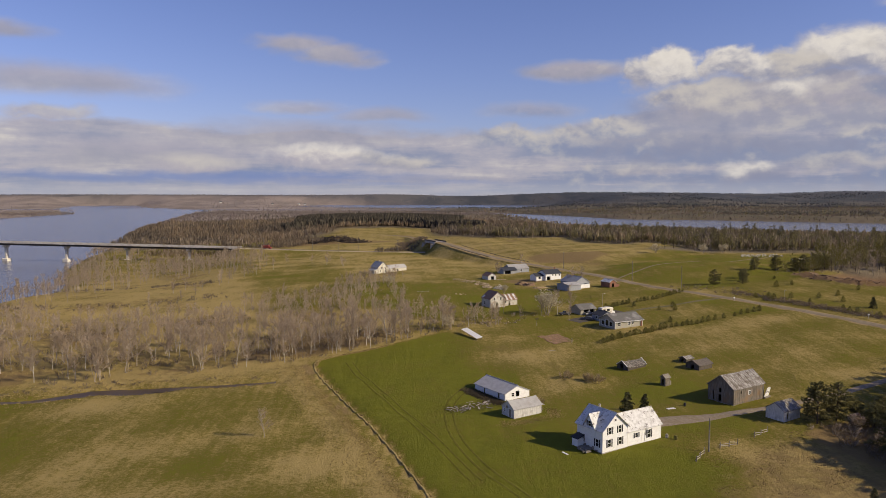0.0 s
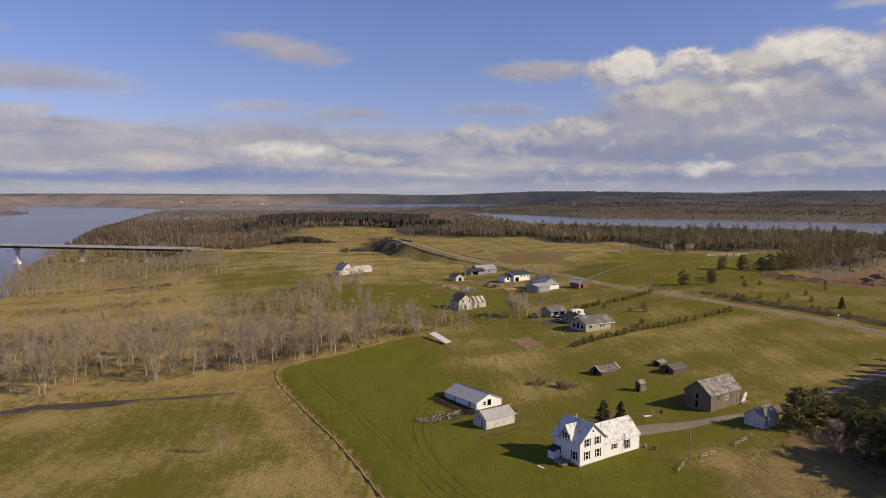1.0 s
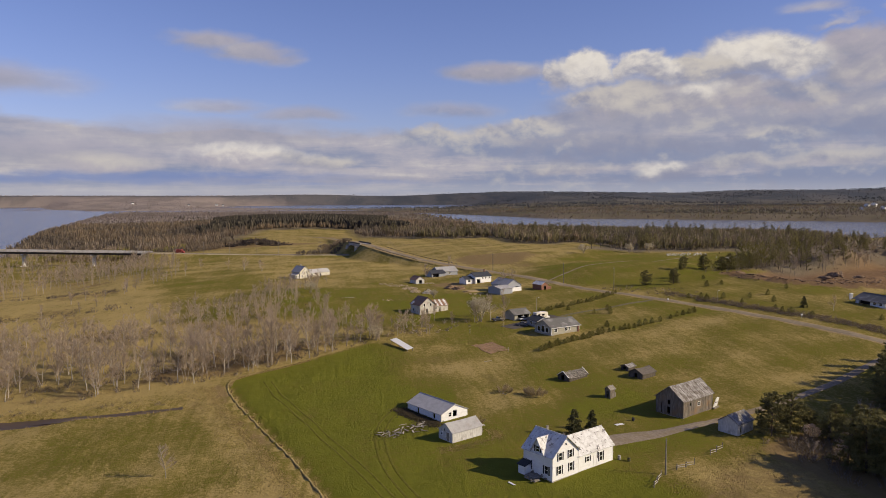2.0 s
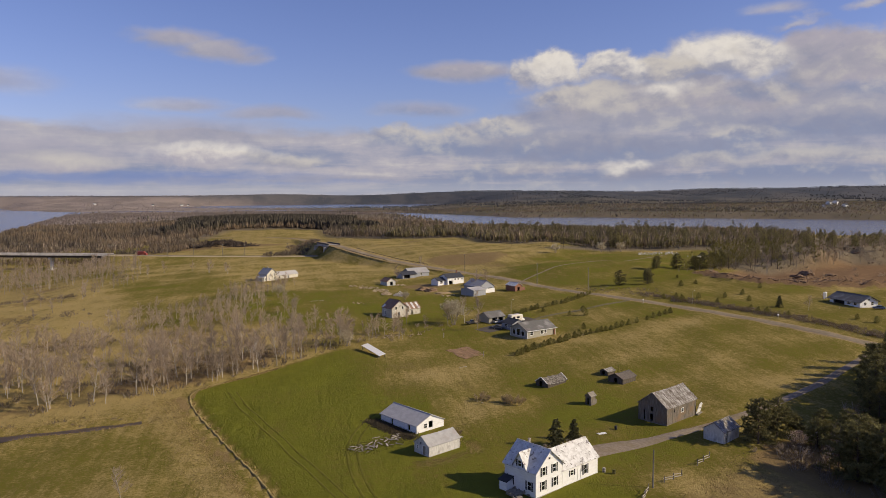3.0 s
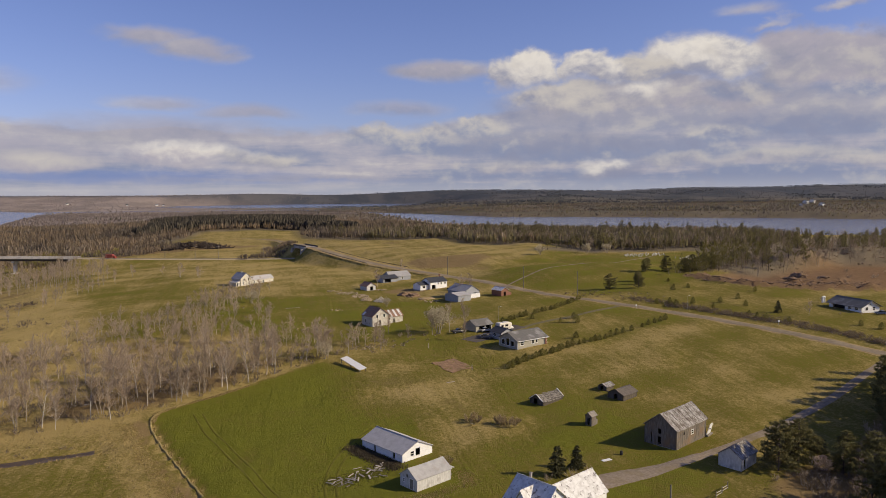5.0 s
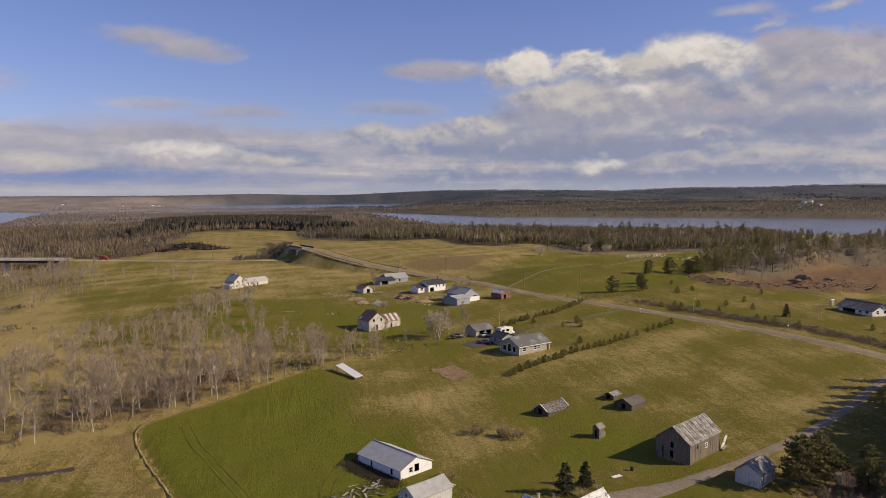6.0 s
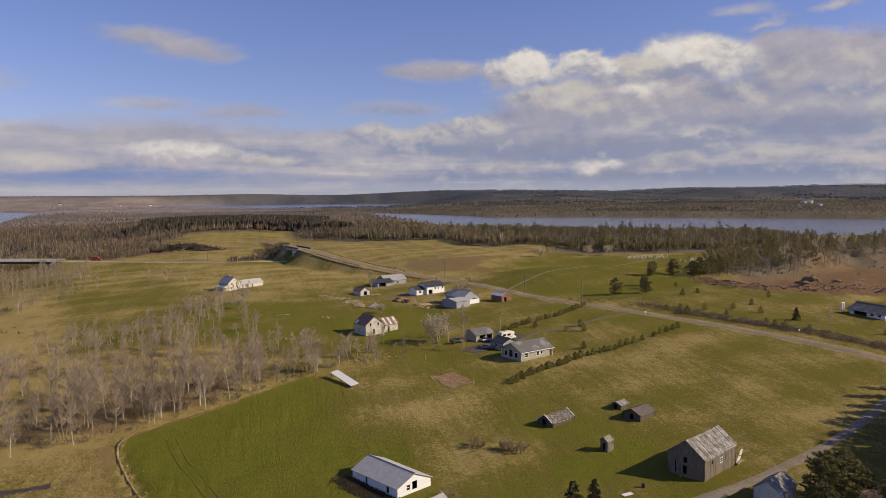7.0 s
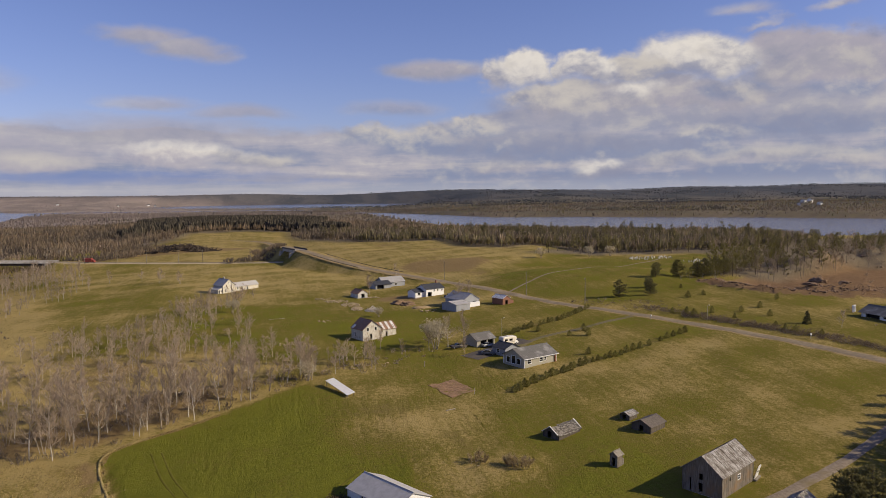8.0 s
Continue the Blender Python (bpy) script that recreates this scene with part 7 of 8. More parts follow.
patch = lambda x, y: soft_noise(x, y, 600, 41) + 0.5 * soft_noise(x, y, 150, 42) + 0.5 * ss(0, 900, x)
western = lambda x, y: x + 250 * soft_noise(x, y, 500, 47) < 150
over_water = lambda x, y: (reach(x, y) > 1350) & (reach(x, y) < 2600)
far_wood("conifer_wood", "dark wooded land across the water", spots(22000, -200, 2600, 1000, 2600, 5, lambda x, y: over_water(x, y) & (soft_noise(x, y, 600, 41) + 0.5 * ss(0, 900, x) > 1.25) & ~western(x, y), (4, 7)), wood_across, "cone", 5, 0.2)
far_wood("bare_wood", "brown spring woods across the water", spots(60000, -2200, 2600, 1000, 2600, 6, lambda x, y: over_water(x, y) & (patch(x, y) < 1.0) & ~western(x, y), (5, 9)), wood_far_bare, 6, 6, 0.12)
far_wood("bare_wood", "leafless hardwoods along the wide river, haze put into their colour", spots(50000, -2200, 600, 1000, 2600, 16, lambda x, y: (reach(x, y) > 1100) & over_water(x, y) & western(x, y), (4, 8)), wood_haze_pale, 6, 16, 0.13)
far_wood("conifer_wood", "few dark conifers on the river spit", spots(900, -1200, 400, 1300, 2600, 17, lambda x, y: western(x, y) & (soft_noise(x, y, 220, 48) > 1.1), (5, 9)), wood_across, "cone", 17, 0.15)
far_wood("budding_wood", "olive budding woods along the far shore", spots(9000, 200, 2600, 1250, 2500, 7, lambda x, y: np.abs(soft_noise(x, y, 350, 44)) < 0.4, (5, 9)), wood_far_green, 6, 7, 0.12)
far_wood("distant_wood", "hazy conifer ridges near the horizon", spots(24000, -1000, 4300, 1800, 4900, 8, lambda x, y: (reach(x, y) > 2500) & (reach(x, y) < 4900) & (soft_noise(x, y, 600, 41) + 0.5 * ss(0, 900, x) > 1.0) & ~western(x, y), (6, 8)), wood_hazed, "cone", 8, 0.22)
far_wood("distant_wood", "hazy brown woods near the horizon", spots(20000, -3000, 4300, 1800, 4900, 9, lambda x, y: (reach(x, y) > 2500) & (reach(x, y) < 4900) & (patch(x, y) < 0.6) & ~western(x, y), (6, 10)), wood_hazed_bare, 6, 9, 0.16)
far_wood("distant_wood", "brown hardwoods beyond the wide river, haze put into their colour", spots(16000, -3600, 500, 1800, 4900, 19, lambda x, y: (reach(x, y) > 2500) & (reach(x, y) < 4900) & western(x, y), (4, 7)), wood_haze_pale, 5, 19, 0.2)


# ---- poles, vehicles and small things ----
def utility_pole(x, y, h, turn, arms=1, label="weathered wooden utility pole with a crossarm"):
    p = empty("utility_pole", place(x, y, turn), label, "utility pole")
    bm = bmesh.new()
    tube(bm, (0, 0, -0.5), (0, 0, h), 0.17, 0.11, 8)
    part("pole", bm, wood_grey, p)
    for k in range(arms):
        z = h - 0.5 - 0.9 * k
        part("crossarm", boxes((-1.2, 1.2, 0.1, 0.22, z - 0.07, z + 0.07), bevel=0.02), wood_grey, p)
        for dx in (-1.1, -0.4, 0.4, 1.1):
            bm = bmesh.new()
            tube(bm, (dx, 0.16, z + 0.07), (dx, 0.16, z + 0.28), 0.06, 0.04, 6)
            part("insulator", bm, concrete, p)
    return p


for x, y, h, turn in ((133, 340, 11, 60), (118, 372, 11, 65), (96, 445, 11, 70), (26, 592, 11, 0), (-12, 594, 10, 0), (-45, 600, 10, 0), (-62, 604, 10, 0), (-84, 608, 10, 0), (-105, 616, 10, 0), (-128, 622, 10, 0)):
    utility_pole(x, y, h, turn)
utility_pole(63.3, 133.7, 7.2, 120, 0, "slim wooden service pole in the farmyard")
for x, y, h in ((81.5, 292.7, 7.0), (159.5, 291.0, 5.5)):
    p = empty("yard_lamp", place(x, y, 20), "slim yard light pole", "lamp post")
    bm = bmesh.new()
    tube(bm, (0, 0, -0.3), (0, 0, h), 0.09, 0.06, 6)
    part("pole", bm, wood_pale, p)
    bm = bmesh.new()
    tube(bm, (0, 0, h - 0.2), (0.9, 0, h), 0.04, sides=5)
    part("arm", bm, steel_dark, p)
    part("lamp_head", boxes((0.7, 1.2, -0.14, 0.14, h - 0.08, h + 0.08), bevel=0.03), trim_white, p)
tyre_mat = material("tyre_rubber", (0.02, 0.02, 0.02), (0.03, 0.03, 0.03), 0.9)
rim_mat = paint("rim_metal", (0.45, 0.45, 0.46), 0.35, 0.8)


def wheel(parent, x, y, r, w=0.22):
    bm = bmesh.new()
    tube(bm, (x, y - w / 2, r), (x, y + w / 2, r), r, sides=14)
    bmesh.ops.bevel(bm, geom=[e for e in bm.edges if abs(e.verts[0].co.y - e.verts[1].co.y) < 1e-4], offset=0.05, segments=1, affect="EDGES")
    t = part("wheel", bm, tyre_mat, parent)
    for s in (-1, 1):
        bm = bmesh.new()
        tube(bm, (x, y + s * (w / 2 - 0.02), r), (x, y + s * (w / 2 + 0.015), r), r * 0.6, sides=10)
        part("rim", bm, rim_mat, t)


def loft(parent, name, sections, mat, label=""):
    """A body through sections (x, half width, bottom, top)."""
    bm = bmesh.new()
    rings = []
    for x, w, z0, z1 in sections:
        c = min(0.14, (z1 - z0) * 0.3)
        rings.append([bm.verts.new((x, yy, zz)) for yy, zz in ((-w + 0.05, z0), (w - 0.05, z0), (w, z0 + c), (w * 0.97, z1 - c), (w * 0.9, z1), (-w * 0.9, z1), (-w * 0.97, z1 - c), (-w, z0 + c))])
    for a, b in zip(rings, rings[1:]):
        for k in range(8):
            bm.faces.new((a[k], a[(k + 1) % 8], b[(k + 1) % 8], b[k]))
    bm.faces.new(rings[0])
    bm.faces.new(rings[-1][::-1])
    return part(name, bm, mat, parent, label)


def car(x, y, turn, colour, label, pickup=False):
    c = empty("car" if not pickup else "pickup_truck", place(x, y, turn, 0.1), label, "car" if not pickup else "truck")
    mat = paint("car_paint", colour, 0.3)
    loft(c, "body", [(-2.25, 0.75, 0.45, 0.85), (-2.1, 0.86, 0.32, 0.98), (-0.9, 0.9, 0.28, 1.0), (0.8, 0.9, 0.28, 0.98), (1.9, 0.84, 0.32, 0.86), (2.25, 0.7, 0.42, 0.72)], mat)
    cab = [(-0.5, 0.8, 0.9, 1.0), (-0.3, 0.72, 0.9, 1.55), (0.5, 0.72, 0.9, 1.6), (1.25, 0.76, 0.9, 0.98)] if pickup else [(-1.75, 0.78, 0.9, 1.0), (-1.1, 0.7, 0.9, 1.42), (0.2, 0.7, 0.9, 1.46), (1.05, 0.76, 0.9, 0.98)]
    loft(c, "windows", cab, glass)
    a, b = (-0.28, 0.5) if pickup else (-1.05, 0.2)
    part("roof", boxes((a, b, -0.66, 0.66, 1.47 if not pickup else 1.58, 1.51 if not pickup else 1.63), bevel=0.02), mat, c)
    if pickup:
        part("cargo_bed", boxes((-2.15, -0.6, -0.72, 0.72, 1.0, 1.03)), steel_dark, c)
    for wx in (-1.35, 1.4):
        for wy in (-0.8, 0.8):
            wheel(c, wx, wy, 0.33)
    for s in (-1, 1):
        part("headlight", boxes((2.12, 2.26, s * 0.55 - 0.13, s * 0.55 + 0.13, 0.6, 0.74), bevel=0.02), trim_white, c)
        part("tail_light", boxes((-2.28, -2.2, s * 0.62 - 0.1, s * 0.62 + 0.1, 0.7, 0.84), bevel=0.01), siding_red, c)
    part("bumper", boxes((2.15, 2.32, -0.75, 0.75, 0.36, 0.5), bevel=0.03), steel_dark, c)


car(63.3, 283.6, 15, (0.035, 0.035, 0.04), "dark pickup truck parked on the grass", True)
car(70.9, 272.8, -20, (0.10, 0.105, 0.115), "dark grey car parked by the ranch house")
car(75.0, 273.6, -30, (0.03, 0.032, 0.036), "black car parked beside the garage")
car(73.6, 283.0, 20, (0.30, 0.31, 0.33), "silver car in front of the open garage")
car(219.5, 258.0, 150, (0.10, 0.14, 0.22), "blue car parked by the long white house")
car(84.0, 384.0, 30, (0.03, 0.035, 0.045), "dark pickup truck by the white house", True)


def camper(x, y, turn):
    c = empty("camper", place(x, y, turn, 0.1), "beige and white camper van parked in the yard", "camper")
    shell = paint("camper_shell", (0.70, 0.64, 0.54), 0.45)
    loft(c, "body", [(-3.3, 1.1, 0.6, 2.9), (-3.1, 1.2, 0.5, 3.05), (1.6, 1.2, 0.5, 3.05), (2.3, 1.18, 1.7, 2.95), (2.7, 1.1, 1.9, 2.7)], shell)
    loft(c, "cab", [(1.5, 1.0, 0.5, 1.9), (2.6, 1.0, 0.5, 1.7), (3.5, 0.95, 0.5, 1.15), (3.8, 0.85, 0.55, 0.95)], paint("cab_white", (0.75, 0.74, 0.7), 0.4))
    for s in (-1, 1):
        for a, b in ((-2.6, -1.4), (-0.6, 0.8)):
            part("window", boxes((a, b, s * 1.2 - 0.02, s * 1.2 + 0.02, 1.7, 2.4)), glass, c)
        part("stripe", boxes((-3.1, 1.6, s * 1.2 - 0.015, s * 1.2 + 0.015, 1.15, 1.35)), siding_tan, c)
        for wx in (-1.9, 2.7):
            wheel(c, wx, s * 0.9, 0.4)
    part("windscreen", boxes((2.55, 2.75, -0.85, 0.85, 1.3, 1.75), bevel=0.02), glass, c)
    part("roof_vent", boxes((-0.8, -0.1, -0.35, 0.35, 3.05, 3.25), bevel=0.03), trim_white, c)


camper(80.3, 281.6, 25)


def red_truck(x, y, turn, z):
    c = empty("truck", pose(x, y, z, 0, 0, turn), "red box truck on the bridge approach", "truck")
    red = paint("truck_red", (0.30, 0.055, 0.035), 0.5)
    part("box_body", boxes((-4.0, 2.0, -1.2, 1.2, 0.9, 3.5), bevel=0.05), red, c)
    loft(c, "cab", [(2.1, 1.1, 0.6, 2.7), (3.2, 1.1, 0.6, 2.6), (3.9, 1.05, 0.6, 1.7), (4.1, 1.0, 0.6, 1.5)], red)
    part("windscreen", boxes((3.3, 3.65, -0.9, 0.9, 1.75, 2.45), bevel=0.02), glass, c)
    for wx in (-3.0, -1.8, 3.0):
        for wy in (-1.0, 1.0):
            wheel(c, wx, wy, 0.48, 0.3)


red_truck(-126, 628, -18, 6.1)


def headstones():
    marble = material("pale_headstone", (0.46, 0.44, 0.40), (0.25, 0.24, 0.22), 0.8, 0.8, random_value=0.5)

    def one(w, h):
        e = empty("headstone", pose(0, 0, 0), "pale weathered headstone on the grassy hill", "headstone", "headstones in the cemetery")
        part("plinth", boxes((-w * 0.65, w * 0.65, -0.25, 0.25, -0.3, 0.2), bevel=0.03), marble, e)
        bm = bmesh.new()
        prism(bm, [(-w / 2, 0.2), (w / 2, 0.2), (w / 2, h * 0.8), (w * 0.3, h), (-w * 0.3, h), (-w / 2, h * 0.8)], 0.22, pose(0, -0.11, 0))
        part("slab", bm, marble, e)
        return e

    r = random.Random(8)
    kinds = [one(0.65, 0.9), one(0.9, 0.75), one(0.6, 1.1)]
    places = []
    for row in range(4):
        for k in range(13):
            places.append((232 + 2.4 * k + r.uniform(-0.8, 0.8) + row, 489 + 5.0 * row + 0.1 * k + r.uniform(-0.8, 0.8)))
    for row in range(3):
        for k in range(7):
            places.append((256 + 2.2 * k + r.uniform(-0.6, 0.6), 458 + 5.5 * row + 0.6 * k + r.uniform(-0.8, 0.8)))
    for i, (x, y) in enumerate(places):
        if r.random() < 0.9:
            m = place(x, y, 20 + r.uniform(-8, 8))
            if i < 3:
                kinds[i].matrix_basis = m
            else:
                copy_thing(kinds[i % 3], m)
        elif i < 3:
            kinds[i].matrix_basis = place(x, y, 20)


headstones()


def garden():
    """A tilled bed with furrows."""
    a, b, d = Vector((45.2, 245.7)), Vector((49.5, 232.4)), Vector((53.8, 250.5))
    u, v = b - a, d - a
    n, k = 60, 42
    verts, faces = [], []
    for i in range(n + 1):
        for j in range(k + 1):
            p = a + u * (j / k) + v * (i / n)
            rag = 0.05 + 0.07 * noise.noise((p.x * 0.25, p.y * 0.25, 9)) + 0.03 * noise.noise((p.x * 0.9, p.y * 0.9, 4))
            edge = min(i / n, 1 - i / n, j / k, 1 - j / k) < rag
            z = 0.05 + 0.05 * math.sin(j * 1.57) * (0.8 + 0.4 * noise.noise((p.x * 0.3, p.y * 0.3, 0))) + 0.12 * noise.noise((p.x * 0.5, p.y * 0.5, 3))
            verts.append((p.x, p.y, ground_z(p.x, p.y) + (-0.25 if edge else z + 0.02)))
            if i and j:
                q = i * (k + 1) + j
                faces.append((q - k - 2, q - k - 1, q, q - 1))
    tagged(link_mesh("garden_bed", raw_mesh("garden_bed", verts, faces), material("furrowed_garden_soil", (0.30, 0.18, 0.10), (0.17, 0.105, 0.06), 0.97, 1.6, third=(0.15, 0.115, 0.035), third_scale=0.35, third_spread=(0.55, 0.68), bump=0.1, bump_scale=3)), "tilled brown garden bed with furrows", "garden bed", kind="structure")


garden()


def heap(name, x, y, rx, ry, h, mat, label, category, seed, turn=0, group="", rough=0.28):
    bm = bmesh.new()
    bmesh.ops.create_icosphere(bm, subdivisions=4, radius=1.0)
    for v in bm.verts:
        k = 1 + rough * noise.noise(v.co * 2.2 + Vector((seed * 3.1, 0, 0))) + 0.7 * rough * noise.noise(v.co * 6 + Vector((0, seed * 1.7, 0)))
        v.co = Vector((v.co.x * rx * k, v.co.y * ry * k, v.co.z * h * k if v.co.z > 0 else v.co.z * 0.5))
    ob = part(name, bm, mat, None, smooth=True)
    ob.matrix_basis = place(x, y, turn, -0.1)
    return tagged(ob, label, category, group)


for i, (x, y, rx, ry, h) in enumerate(((270, 368, 4.4, 2.8, 2.2), (280, 361, 3.0, 2.2, 1.2), (256, 356, 3.2, 2.2, 1.1))):
    heap("earth_mound", x, y, rx, ry, h, dirt, "rough mound of brown earth at the gravel pit", "earth mound", i + 2, 110 + 9 * i, "earth mounds round the gravel pit", rough=0.42)


def rubble(name, line, n, width, size, seed, label):
    """Broken clods of earth and stone strewn along a line, in one mesh."""
    rr = random.Random(seed)
    bm = bmesh.new()
    bmesh.ops.create_icosphere(bm, subdivisions=1, radius=1.0)
    base = [v.co.copy() for v in bm.verts]
    tris = [[v.index for v in f.verts] for f in bm.faces]
    bm.free()
    verts, faces = [], []
    for _ in range(n):
        t = rr.random() * (len(line) - 1)
        k = int(t)
        x = line[k][0] + (line[k + 1][0] - line[k][0]) * (t - k) + rr.gauss(0, width)
        y = line[k][1] + (line[k + 1][1] - line[k][1]) * (t - k) + rr.gauss(0, width)
        r = rr.uniform(*size) * rr.random() + 0.12
        turn = Euler((rr.uniform(0, 6), rr.uniform(0, 6), rr.uniform(0, 6))).to_matrix()
        o = len(verts)
        for c in base:
            q = turn @ (c * r * rr.uniform(0.65, 1.2))
            verts.append((x + q.x * 1.3, y + q.y * 1.3, ground_z(x, y) + 0.2 * r + q.z * 0.75))
        faces += [tuple(o + q for q in f) for f in tris]
    tagged(link_mesh(name, raw_mesh(name, verts, faces), dirt), label, "rubble", kind="stuff")


rubble("earth_rubble", [(212, 366), (214, 348), (220, 332), (236, 320), (262, 313)], 900, 2.6, (0.1, 0.7), 31, "broken brown clods along the edge of the gravel pit")
rubble("earth_rubble", [(232, 360), (246, 350), (268, 352), (292, 346)], 500, 4.5, (0.1, 0.7), 32, "broken brown clods on the floor of the gravel pit")
rubble("earth_rubble", [(300, 420), (345, 436), (390, 428)], 300, 4.0, (0.1, 0.8), 33, "loose stones below the wall of the gravel pit")
sand = material("yellow_sand", (0.42, 0.30, 0.16), (0.34, 0.24, 0.12), 0.95, 1.0)
heap("sand_pile", 67.0, 362.0, 4.6, 2.8, 0.7, sand, "low pile of yellow sand behind the barn", "sand pile", 5)
heap("earth_mound", 60.0, 377.0, 3.6, 2.6, 1.8, dirt, "brown heap of earth in the farmyard", "earth mound", 6, rough=0.6)
heap("earth_mound", 62.5, 371.5, 2.8, 2.0, 1.4, dirt, "brown heap of earth in the farmyard", "earth mound", 9, rough=0.6)
log_mat = material("split_firewood", (0.52, 0.42, 0.29), (0.36, 0.27, 0.17), 0.9, 2.0, island=0.3)


def log_scatter(name, spots, label, seed, mat=log_mat, ln=(0.4, 1.1), r=(0.09, 0.21)):
    rr = random.Random(seed)
    sh = Shape()
    for cx, cy, rx, ry, hh, n in spots:
        for _ in range(n):
            a, d = rr.uniform(0, 6.28), rr.random() ** 0.5
            x, y = cx + math.cos(a) * d * rx, cy + math.sin(a) * d * ry
            z = ground_z(x, y) + 0.15 + rr.random() * hh * (1 - d)
            v = rand_dir(rr)
            v.z *= 0.35
            v = v.normalized() * rr.uniform(*ln) * 0.5
            q = rr.uniform(*r)
            c = Vector((x, y, z))
            sh.rod(c - v, c + v, q, q * 0.9, 6)
            k = len(sh.v)
            sh.f += [tuple(range(k - 12, k - 6))[::-1], tuple(range(k - 6, k))]
    data = raw_mesh(name, sh.v, sh.f)
    data.materials.append(mat)
    return tagged(new(name, data), label, "firewood", kind="stuff")


log_scatter("firewood", ((27, 401, 4, 3, 0.4, 26), (33, 391, 6, 5, 0.5, 60), (38, 379, 4, 6, 0.8, 90), (39.5, 366, 2.6, 5.0, 1.4, 110), (51, 400, 3, 2, 0.6, 30), (68, 352, 4, 4, 0.3, 16), (24, 340, 3, 2, 0.3, 10), (3, 315, 3, 2, 0.2, 8), (9.5, 303, 4, 3, 0.3, 12), (29, 268, 6, 3, 0.5, 12), (37, 270, 5, 2, 0.4, 9)), "scattered pale split firewood and stumps", 3)
log_scatter("firewood", ((45.3, 360, 3.0, 3.4, 2.2, 170),), "heap of whitish cut logs", 4, material("bleached_logs", (0.58, 0.53, 0.45), (0.38, 0.33, 0.27), 0.9, 2.0, island=0.3))
log_scatter("brush_pile", ((-76, 744, 27, 11, 1.5, 420), (-102, 752, 16, 8, 1.2, 140), (-58, 735, 14, 6, 1.2, 90)), "big dark heap of cleared brush and roots", 6, material("dark_roots", (0.075, 0.055, 0.042), (0.045, 0.035, 0.028), 0.95, 1.0), (3, 9), (0.2, 0.5))


def loose_board(x, y, turn, length, width, mat, label, lift=0.05, tip=0.0, name="board", thick=0.06):
    b = part(name, boxes((-length / 2, length / 2, -width / 2, width / 2, 0, thick), bevel=0.01), mat)
    b.matrix_basis = place(x, y, turn, lift) @ pose(0, 0, 0, 0, tip, 0)
    return tagged(b, label, "board", "loose boards in the grass")


r = random.Random(12)
for k in range(46):
    x = r.uniform(9.5, 21)
    y = 163.2 + (x - 10.6) * 0.5 + r.gauss(0, 1.7)
    loose_board(x, y, r.uniform(0, 180), r.uniform(0.5, 2.2), r.uniform(0.12, 0.4), r.choice((wood_grey, wood_grey, wood_pale)), "weathered board in the debris beside the shed", 0.05 + r.uniform(0, 0.25), r.uniform(-10, 10))
loose_board(32.8, 134.0, 115, 1.9, 0.45, trim_white, "white board lying beside the farmhouse")
loose_board(65.4, 162.6, 15, 2.2, 1.0, trim_white, "white panel lying on the grass")
loose_board(47.0, 224.0, 20, 2.6, 0.4, wood_pale, "pale board in the dry grass")
loose_board(5.9, 349.9, 5, 6.0, 0.5, wood_pale, "long pale plank on the meadow")
loose_board(21.4, 174.8, 60, 2.2, 0.3, wood_pale, "pale plank leaning in the bushes", 0.3, 20)
loose_board(44.0, 188.5, 50, 2.2, 0.4, wood_pale, "pale plank leaning in the bushes", 0.4, 25)


def rail_fence(points, label):
    f = empty("rail_fence", pose(0, 0, 0), label, "fence")
    for (x0, y0), (x1, y1) in zip(points, points[1:]):
        for h in (0.45, 0.95):
            bm = bmesh.new()
            lean = 0.5 * math.sin(7 * x0 + 5 * h)
            tube(bm, (x0 + 0.4 * lean, y0, ground_z(x0, y0) + h + 0.3 * lean), (x1, y1 + 0.5 * lean, ground_z(x1, y1) + max(0.12, h - 0.35 - 0.5 * lean)), 0.08, 0.06, 6)
            part("rail", bm, wood_pale, f)
    for x, y in points:
        bm = bmesh.new()
        tube(bm, (x, y, ground_z(x, y) - 0.3), (x + 0.05, y, ground_z(x, y) + 1.3), 0.1, 0.08, 6)
        part("post", bm, wood_grey, f)


rail_fence([(58.6, 128.5), (60.2, 130.6), (61.9, 132.8)], "leaning pale split-rail fence in the dry grass")
rail_fence([(66.4, 135.4), (68.8, 136.4), (71.2, 137.7)], "leaning pale split-rail fence in the dry grass")
rail_fence([(76.9, 141.9), (79.2, 143.6), (81.4, 145.2)], "short broken rail fence by the lane garage")
for x, y, mat, label in ((57.3, 142.3, concrete, "pale barrel by the farmhouse door"), (58.9, 141.1, cedar, "dark green barrel on the grass"), (69.7, 164.8, shutter_dark, "dark tub on the grass by the barn")):
    b = empty("barrel", place(x, y, 0), label, "barrel")
    bm = bmesh.new()
    tube(bm, (0, 0, -0.05), (0, 0, 0.4), 0.28, 0.34, 12)
    tube(bm, (0, 0, 0.4), (0, 0, 0.85), 0.34, 0.28, 12)
    part("body", bm, mat, b)
    for z in (0.2, 0.62):
        bm = bmesh.new()
        tube(bm, (0, 0, z), (0, 0, z + 0.06), 0.345, sides=12)
        part("hoop", bm, steel_dark, b)
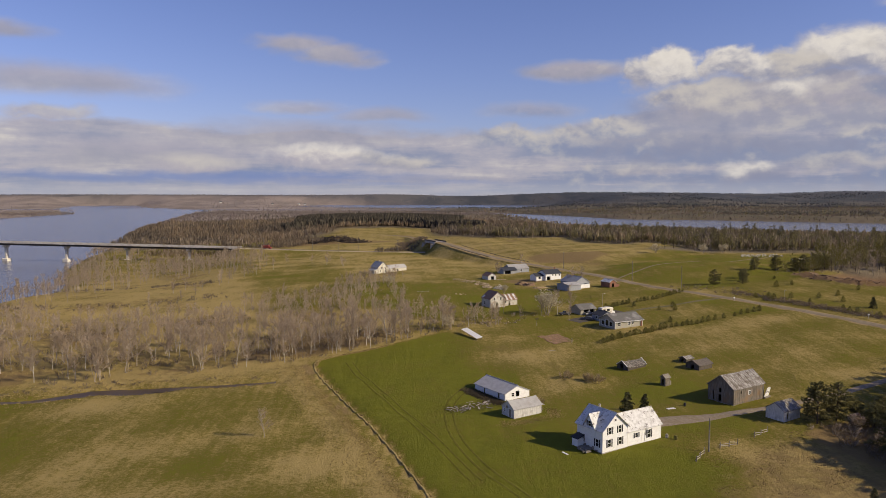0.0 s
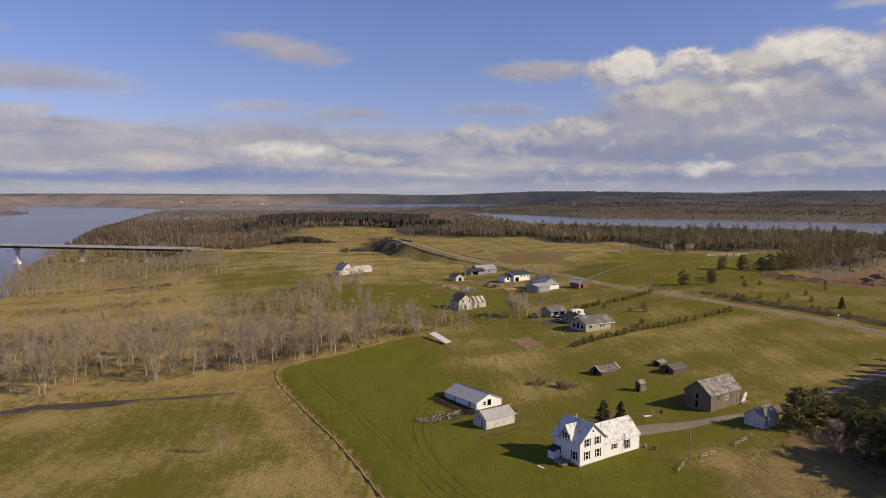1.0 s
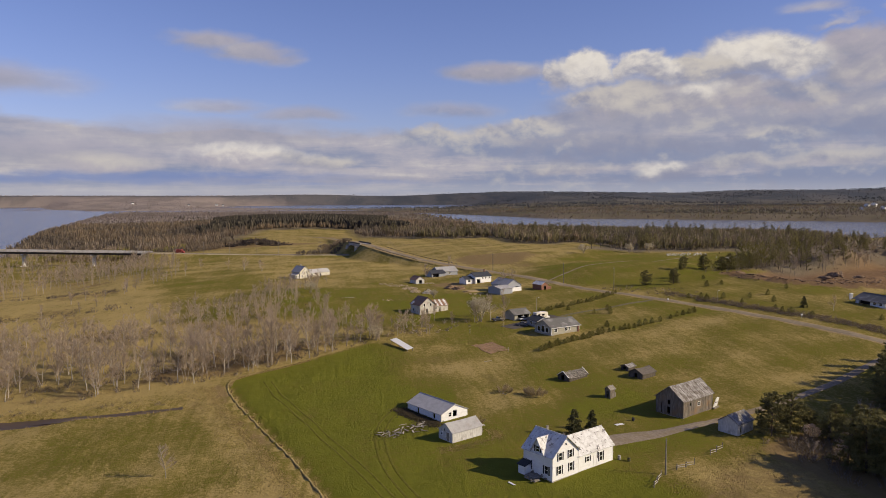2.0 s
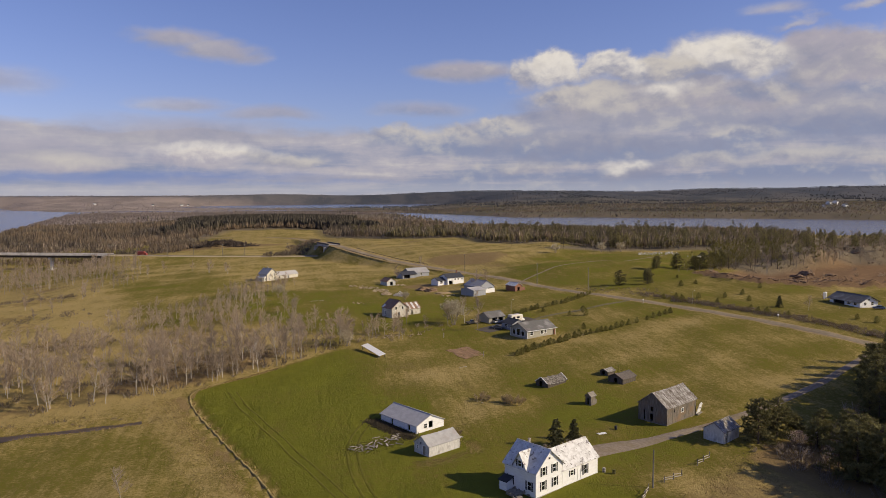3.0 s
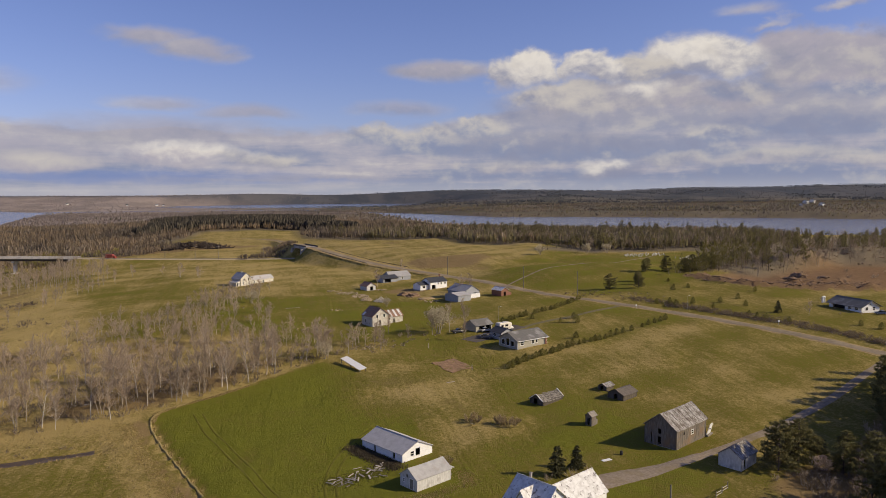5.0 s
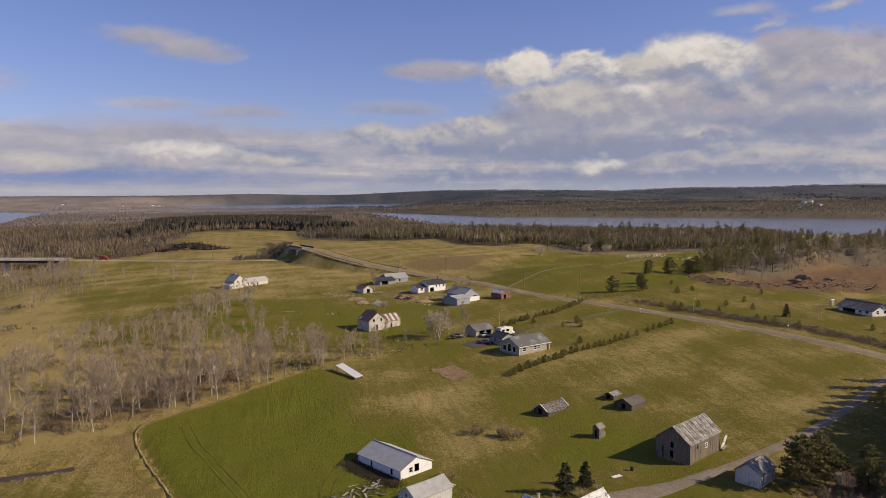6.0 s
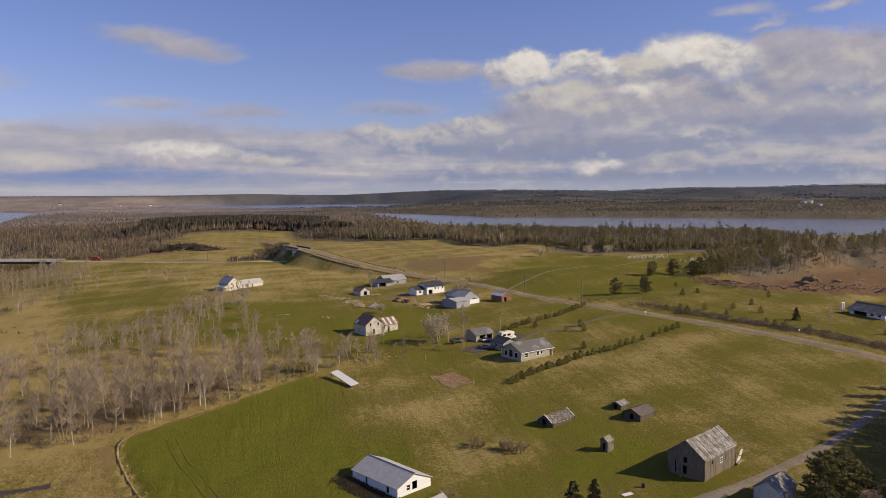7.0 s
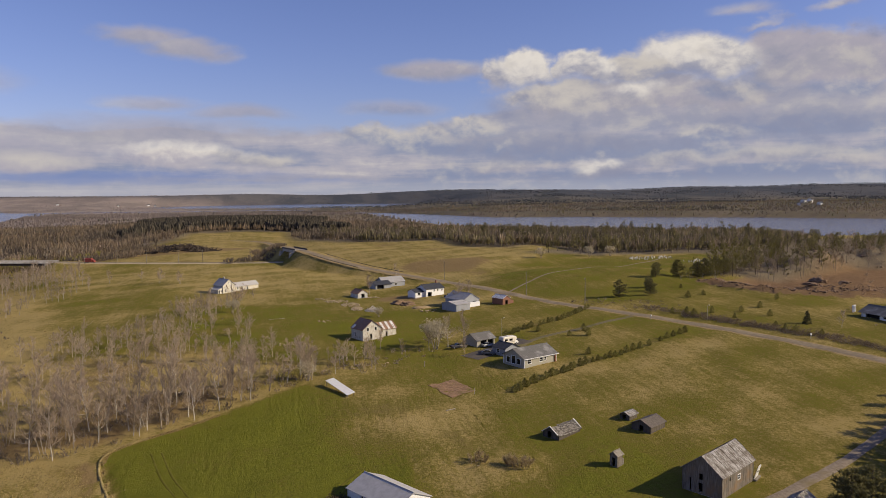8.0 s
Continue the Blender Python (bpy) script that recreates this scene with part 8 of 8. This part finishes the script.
for x, y, h, label in ((141.8, 300, 1.5, "white roadside mailbox on a post"), (174, 255.1, 1.4, "white roadside marker on a post"), (48.7, 264.6, 1.7, "slim pale post standing in the lawn"), (56, 235, 1.6, "thin pale stake beside the garden bed")):
    s = empty("post_marker", place(x, y, 20), label, "post")
    part("post", boxes((-0.08, 0.08, -0.08, 0.08, -0.3, h), bevel=0.01), wood_pale, s)
    if "roadside" in label:
        part("box", boxes((-0.3, 0.3, -0.2, 0.2, h - 0.25, h + 0.3), bevel=0.05), trim_white, s)
w = empty("garden_arch", place(217.1, 285.1, 30), "white wooden garden arch", "garden arch")
for dx in (-0.9, 0.9):
    part("side_panel", boxes((dx - 0.2, dx + 0.2, -0.3, 0.3, -0.2, 2.3), bevel=0.04), trim_white, w)
part("lintel", boxes((-1.2, 1.2, -0.35, 0.35, 2.3, 2.6), bevel=0.05), trim_white, w)


# ---- tufts of dry and green grass ----
def tufts(name, label, n, place_fn, mat, size, seed, blades=4):
    rs = np.random.RandomState(seed)
    x, y = place_fn(rs, n)
    n = len(x)
    z = land(x, y) - 0.02
    h = rs.uniform(*size, n)
    V, F = [], []
    for b in range(blades):
        a, t = rs.uniform(0, 6.28, n), rs.uniform(0.1, 0.5, n)
        w = h * rs.uniform(0.12, 0.26, n)
        bx, by = x + rs.normal(0, 0.25, n) * h, y + rs.normal(0, 0.25, n) * h
        c, s = np.cos(a), np.sin(a)
        V += [np.column_stack([bx - s * w, by + c * w, z]), np.column_stack([bx + s * w, by - c * w, z]), np.column_stack([bx + c * h * t, by + s * h * t, z + h * (1 - 0.4 * t)])]
        F.append((3 * b, 3 * b + 1, 3 * b + 2))
    V = np.stack(V, 1).reshape(-1, 3)
    F = (np.array(F)[None] + (np.arange(n) * 3 * blades)[:, None, None]).reshape(-1, 3)
    ob = link_mesh(name, raw_mesh(name, V.tolist(), F.tolist()), mat)
    return tagged(ob, label, "grass", kind="stuff")


dry_blades = material("dry_grass_blades", (0.41, 0.31, 0.135), (0.30, 0.22, 0.085), 0.95, 0.3, island=0.25)
olive_blades = material("olive_grass_blades", (0.16, 0.14, 0.035), (0.11, 0.105, 0.025), 0.95, 0.3, island=0.25)


def along(line, width):
    def fn(rs, n):
        seg = rs.randint(0, len(line) - 1, n)
        P = np.array(line, float)
        t = rs.uniform(0, 1, n)[:, None]
        q = P[seg] * (1 - t) + P[seg + 1] * t
        return q[:, 0] + rs.normal(0, width, n), q[:, 1] + rs.normal(0, width, n)
    return fn


def within(poly, clump=0.0):
    def fn(rs, n):
        P = np.array(poly)
        x, y = rs.uniform(P[:, 0].min(), P[:, 0].max(), n), rs.uniform(P[:, 1].min(), P[:, 1].max(), n)
        ok = (poly_inside(x, y, poly, 0.01) > 0.5) & (soft_noise(x, y, 9, 61) > clump)
        return x[ok], y[ok]
    return fn


tufts("dry_grass", "pale straw line along the crop edge", 7000, along([(-8, 232.5), (-17, 223.5), (-25, 217.3), (-28.6, 213)] + [(px + 0.3, py) for px, py in DITCH], 0.24), dry_blades, (0.2, 0.45), 11)
tufts("dry_grass", "tan dry tussocks along the ditch", 5000, along([(px - 5.2, py) for px, py in DITCH], 1.0), dry_blades, (0.12, 0.34), 1)
tufts("dry_grass", "thin dry weeds beside the ditch", 3000, along([(px - 9, py) for px, py in DITCH], 3.0), dry_blades, (0.15, 0.35), 12)
tufts("dry_grass", "dry weeds among the scattered boards", 1400, along([(9, 162.5), (15, 165.5), (21, 168.5)], 1.8), olive_blades, (0.1, 0.28), 15)
tufts("dry_grass", "tan dry grass on the creek banks", 5000, along([(px, py + 2) for px, py in CREEK], 4.5), dry_blades, (0.15, 0.4), 2)
tufts("dry_grass", "rough dry tussocks in the wet meadow", 14000, within(SWAMP), dry_blades, (0.2, 0.5), 3, 3)
tufts("dry_grass", "rank dark weeds along the long shed", 2200, along([(15.5, 181), (19, 175), (23, 168.5)], 1.1), material("dark_weed_blades", (0.11, 0.085, 0.05), (0.07, 0.056, 0.034), 0.95, 0.3, island=0.25), (0.2, 0.5), 16)
tufts("dry_grass", "dry weeds around the small shed", 1400, along([(22, 152.5), (28, 153.5), (36, 158), (35, 164)], 1.0), dry_blades, (0.1, 0.25), 5)
tufts("dry_grass", "dry tussocks in the hay meadow", 8000, within([(0, 232), (60, 190), (110, 185), (160, 210), (140, 270), (66, 230), (45, 255), (20, 250)], 0.1), dry_blades, (0.08, 0.22), 6, 3)
tufts("dry_grass", "rough brown grass below the lane", 6000, within([(55, 112), (64, 132), (90, 146), (112, 120), (100, 90), (60, 90)], 0.0), material("brown_grass_blades", (0.27, 0.19, 0.09), (0.19, 0.135, 0.06), 0.95, 0.3, island=0.25), (0.12, 0.32), 7, 3)
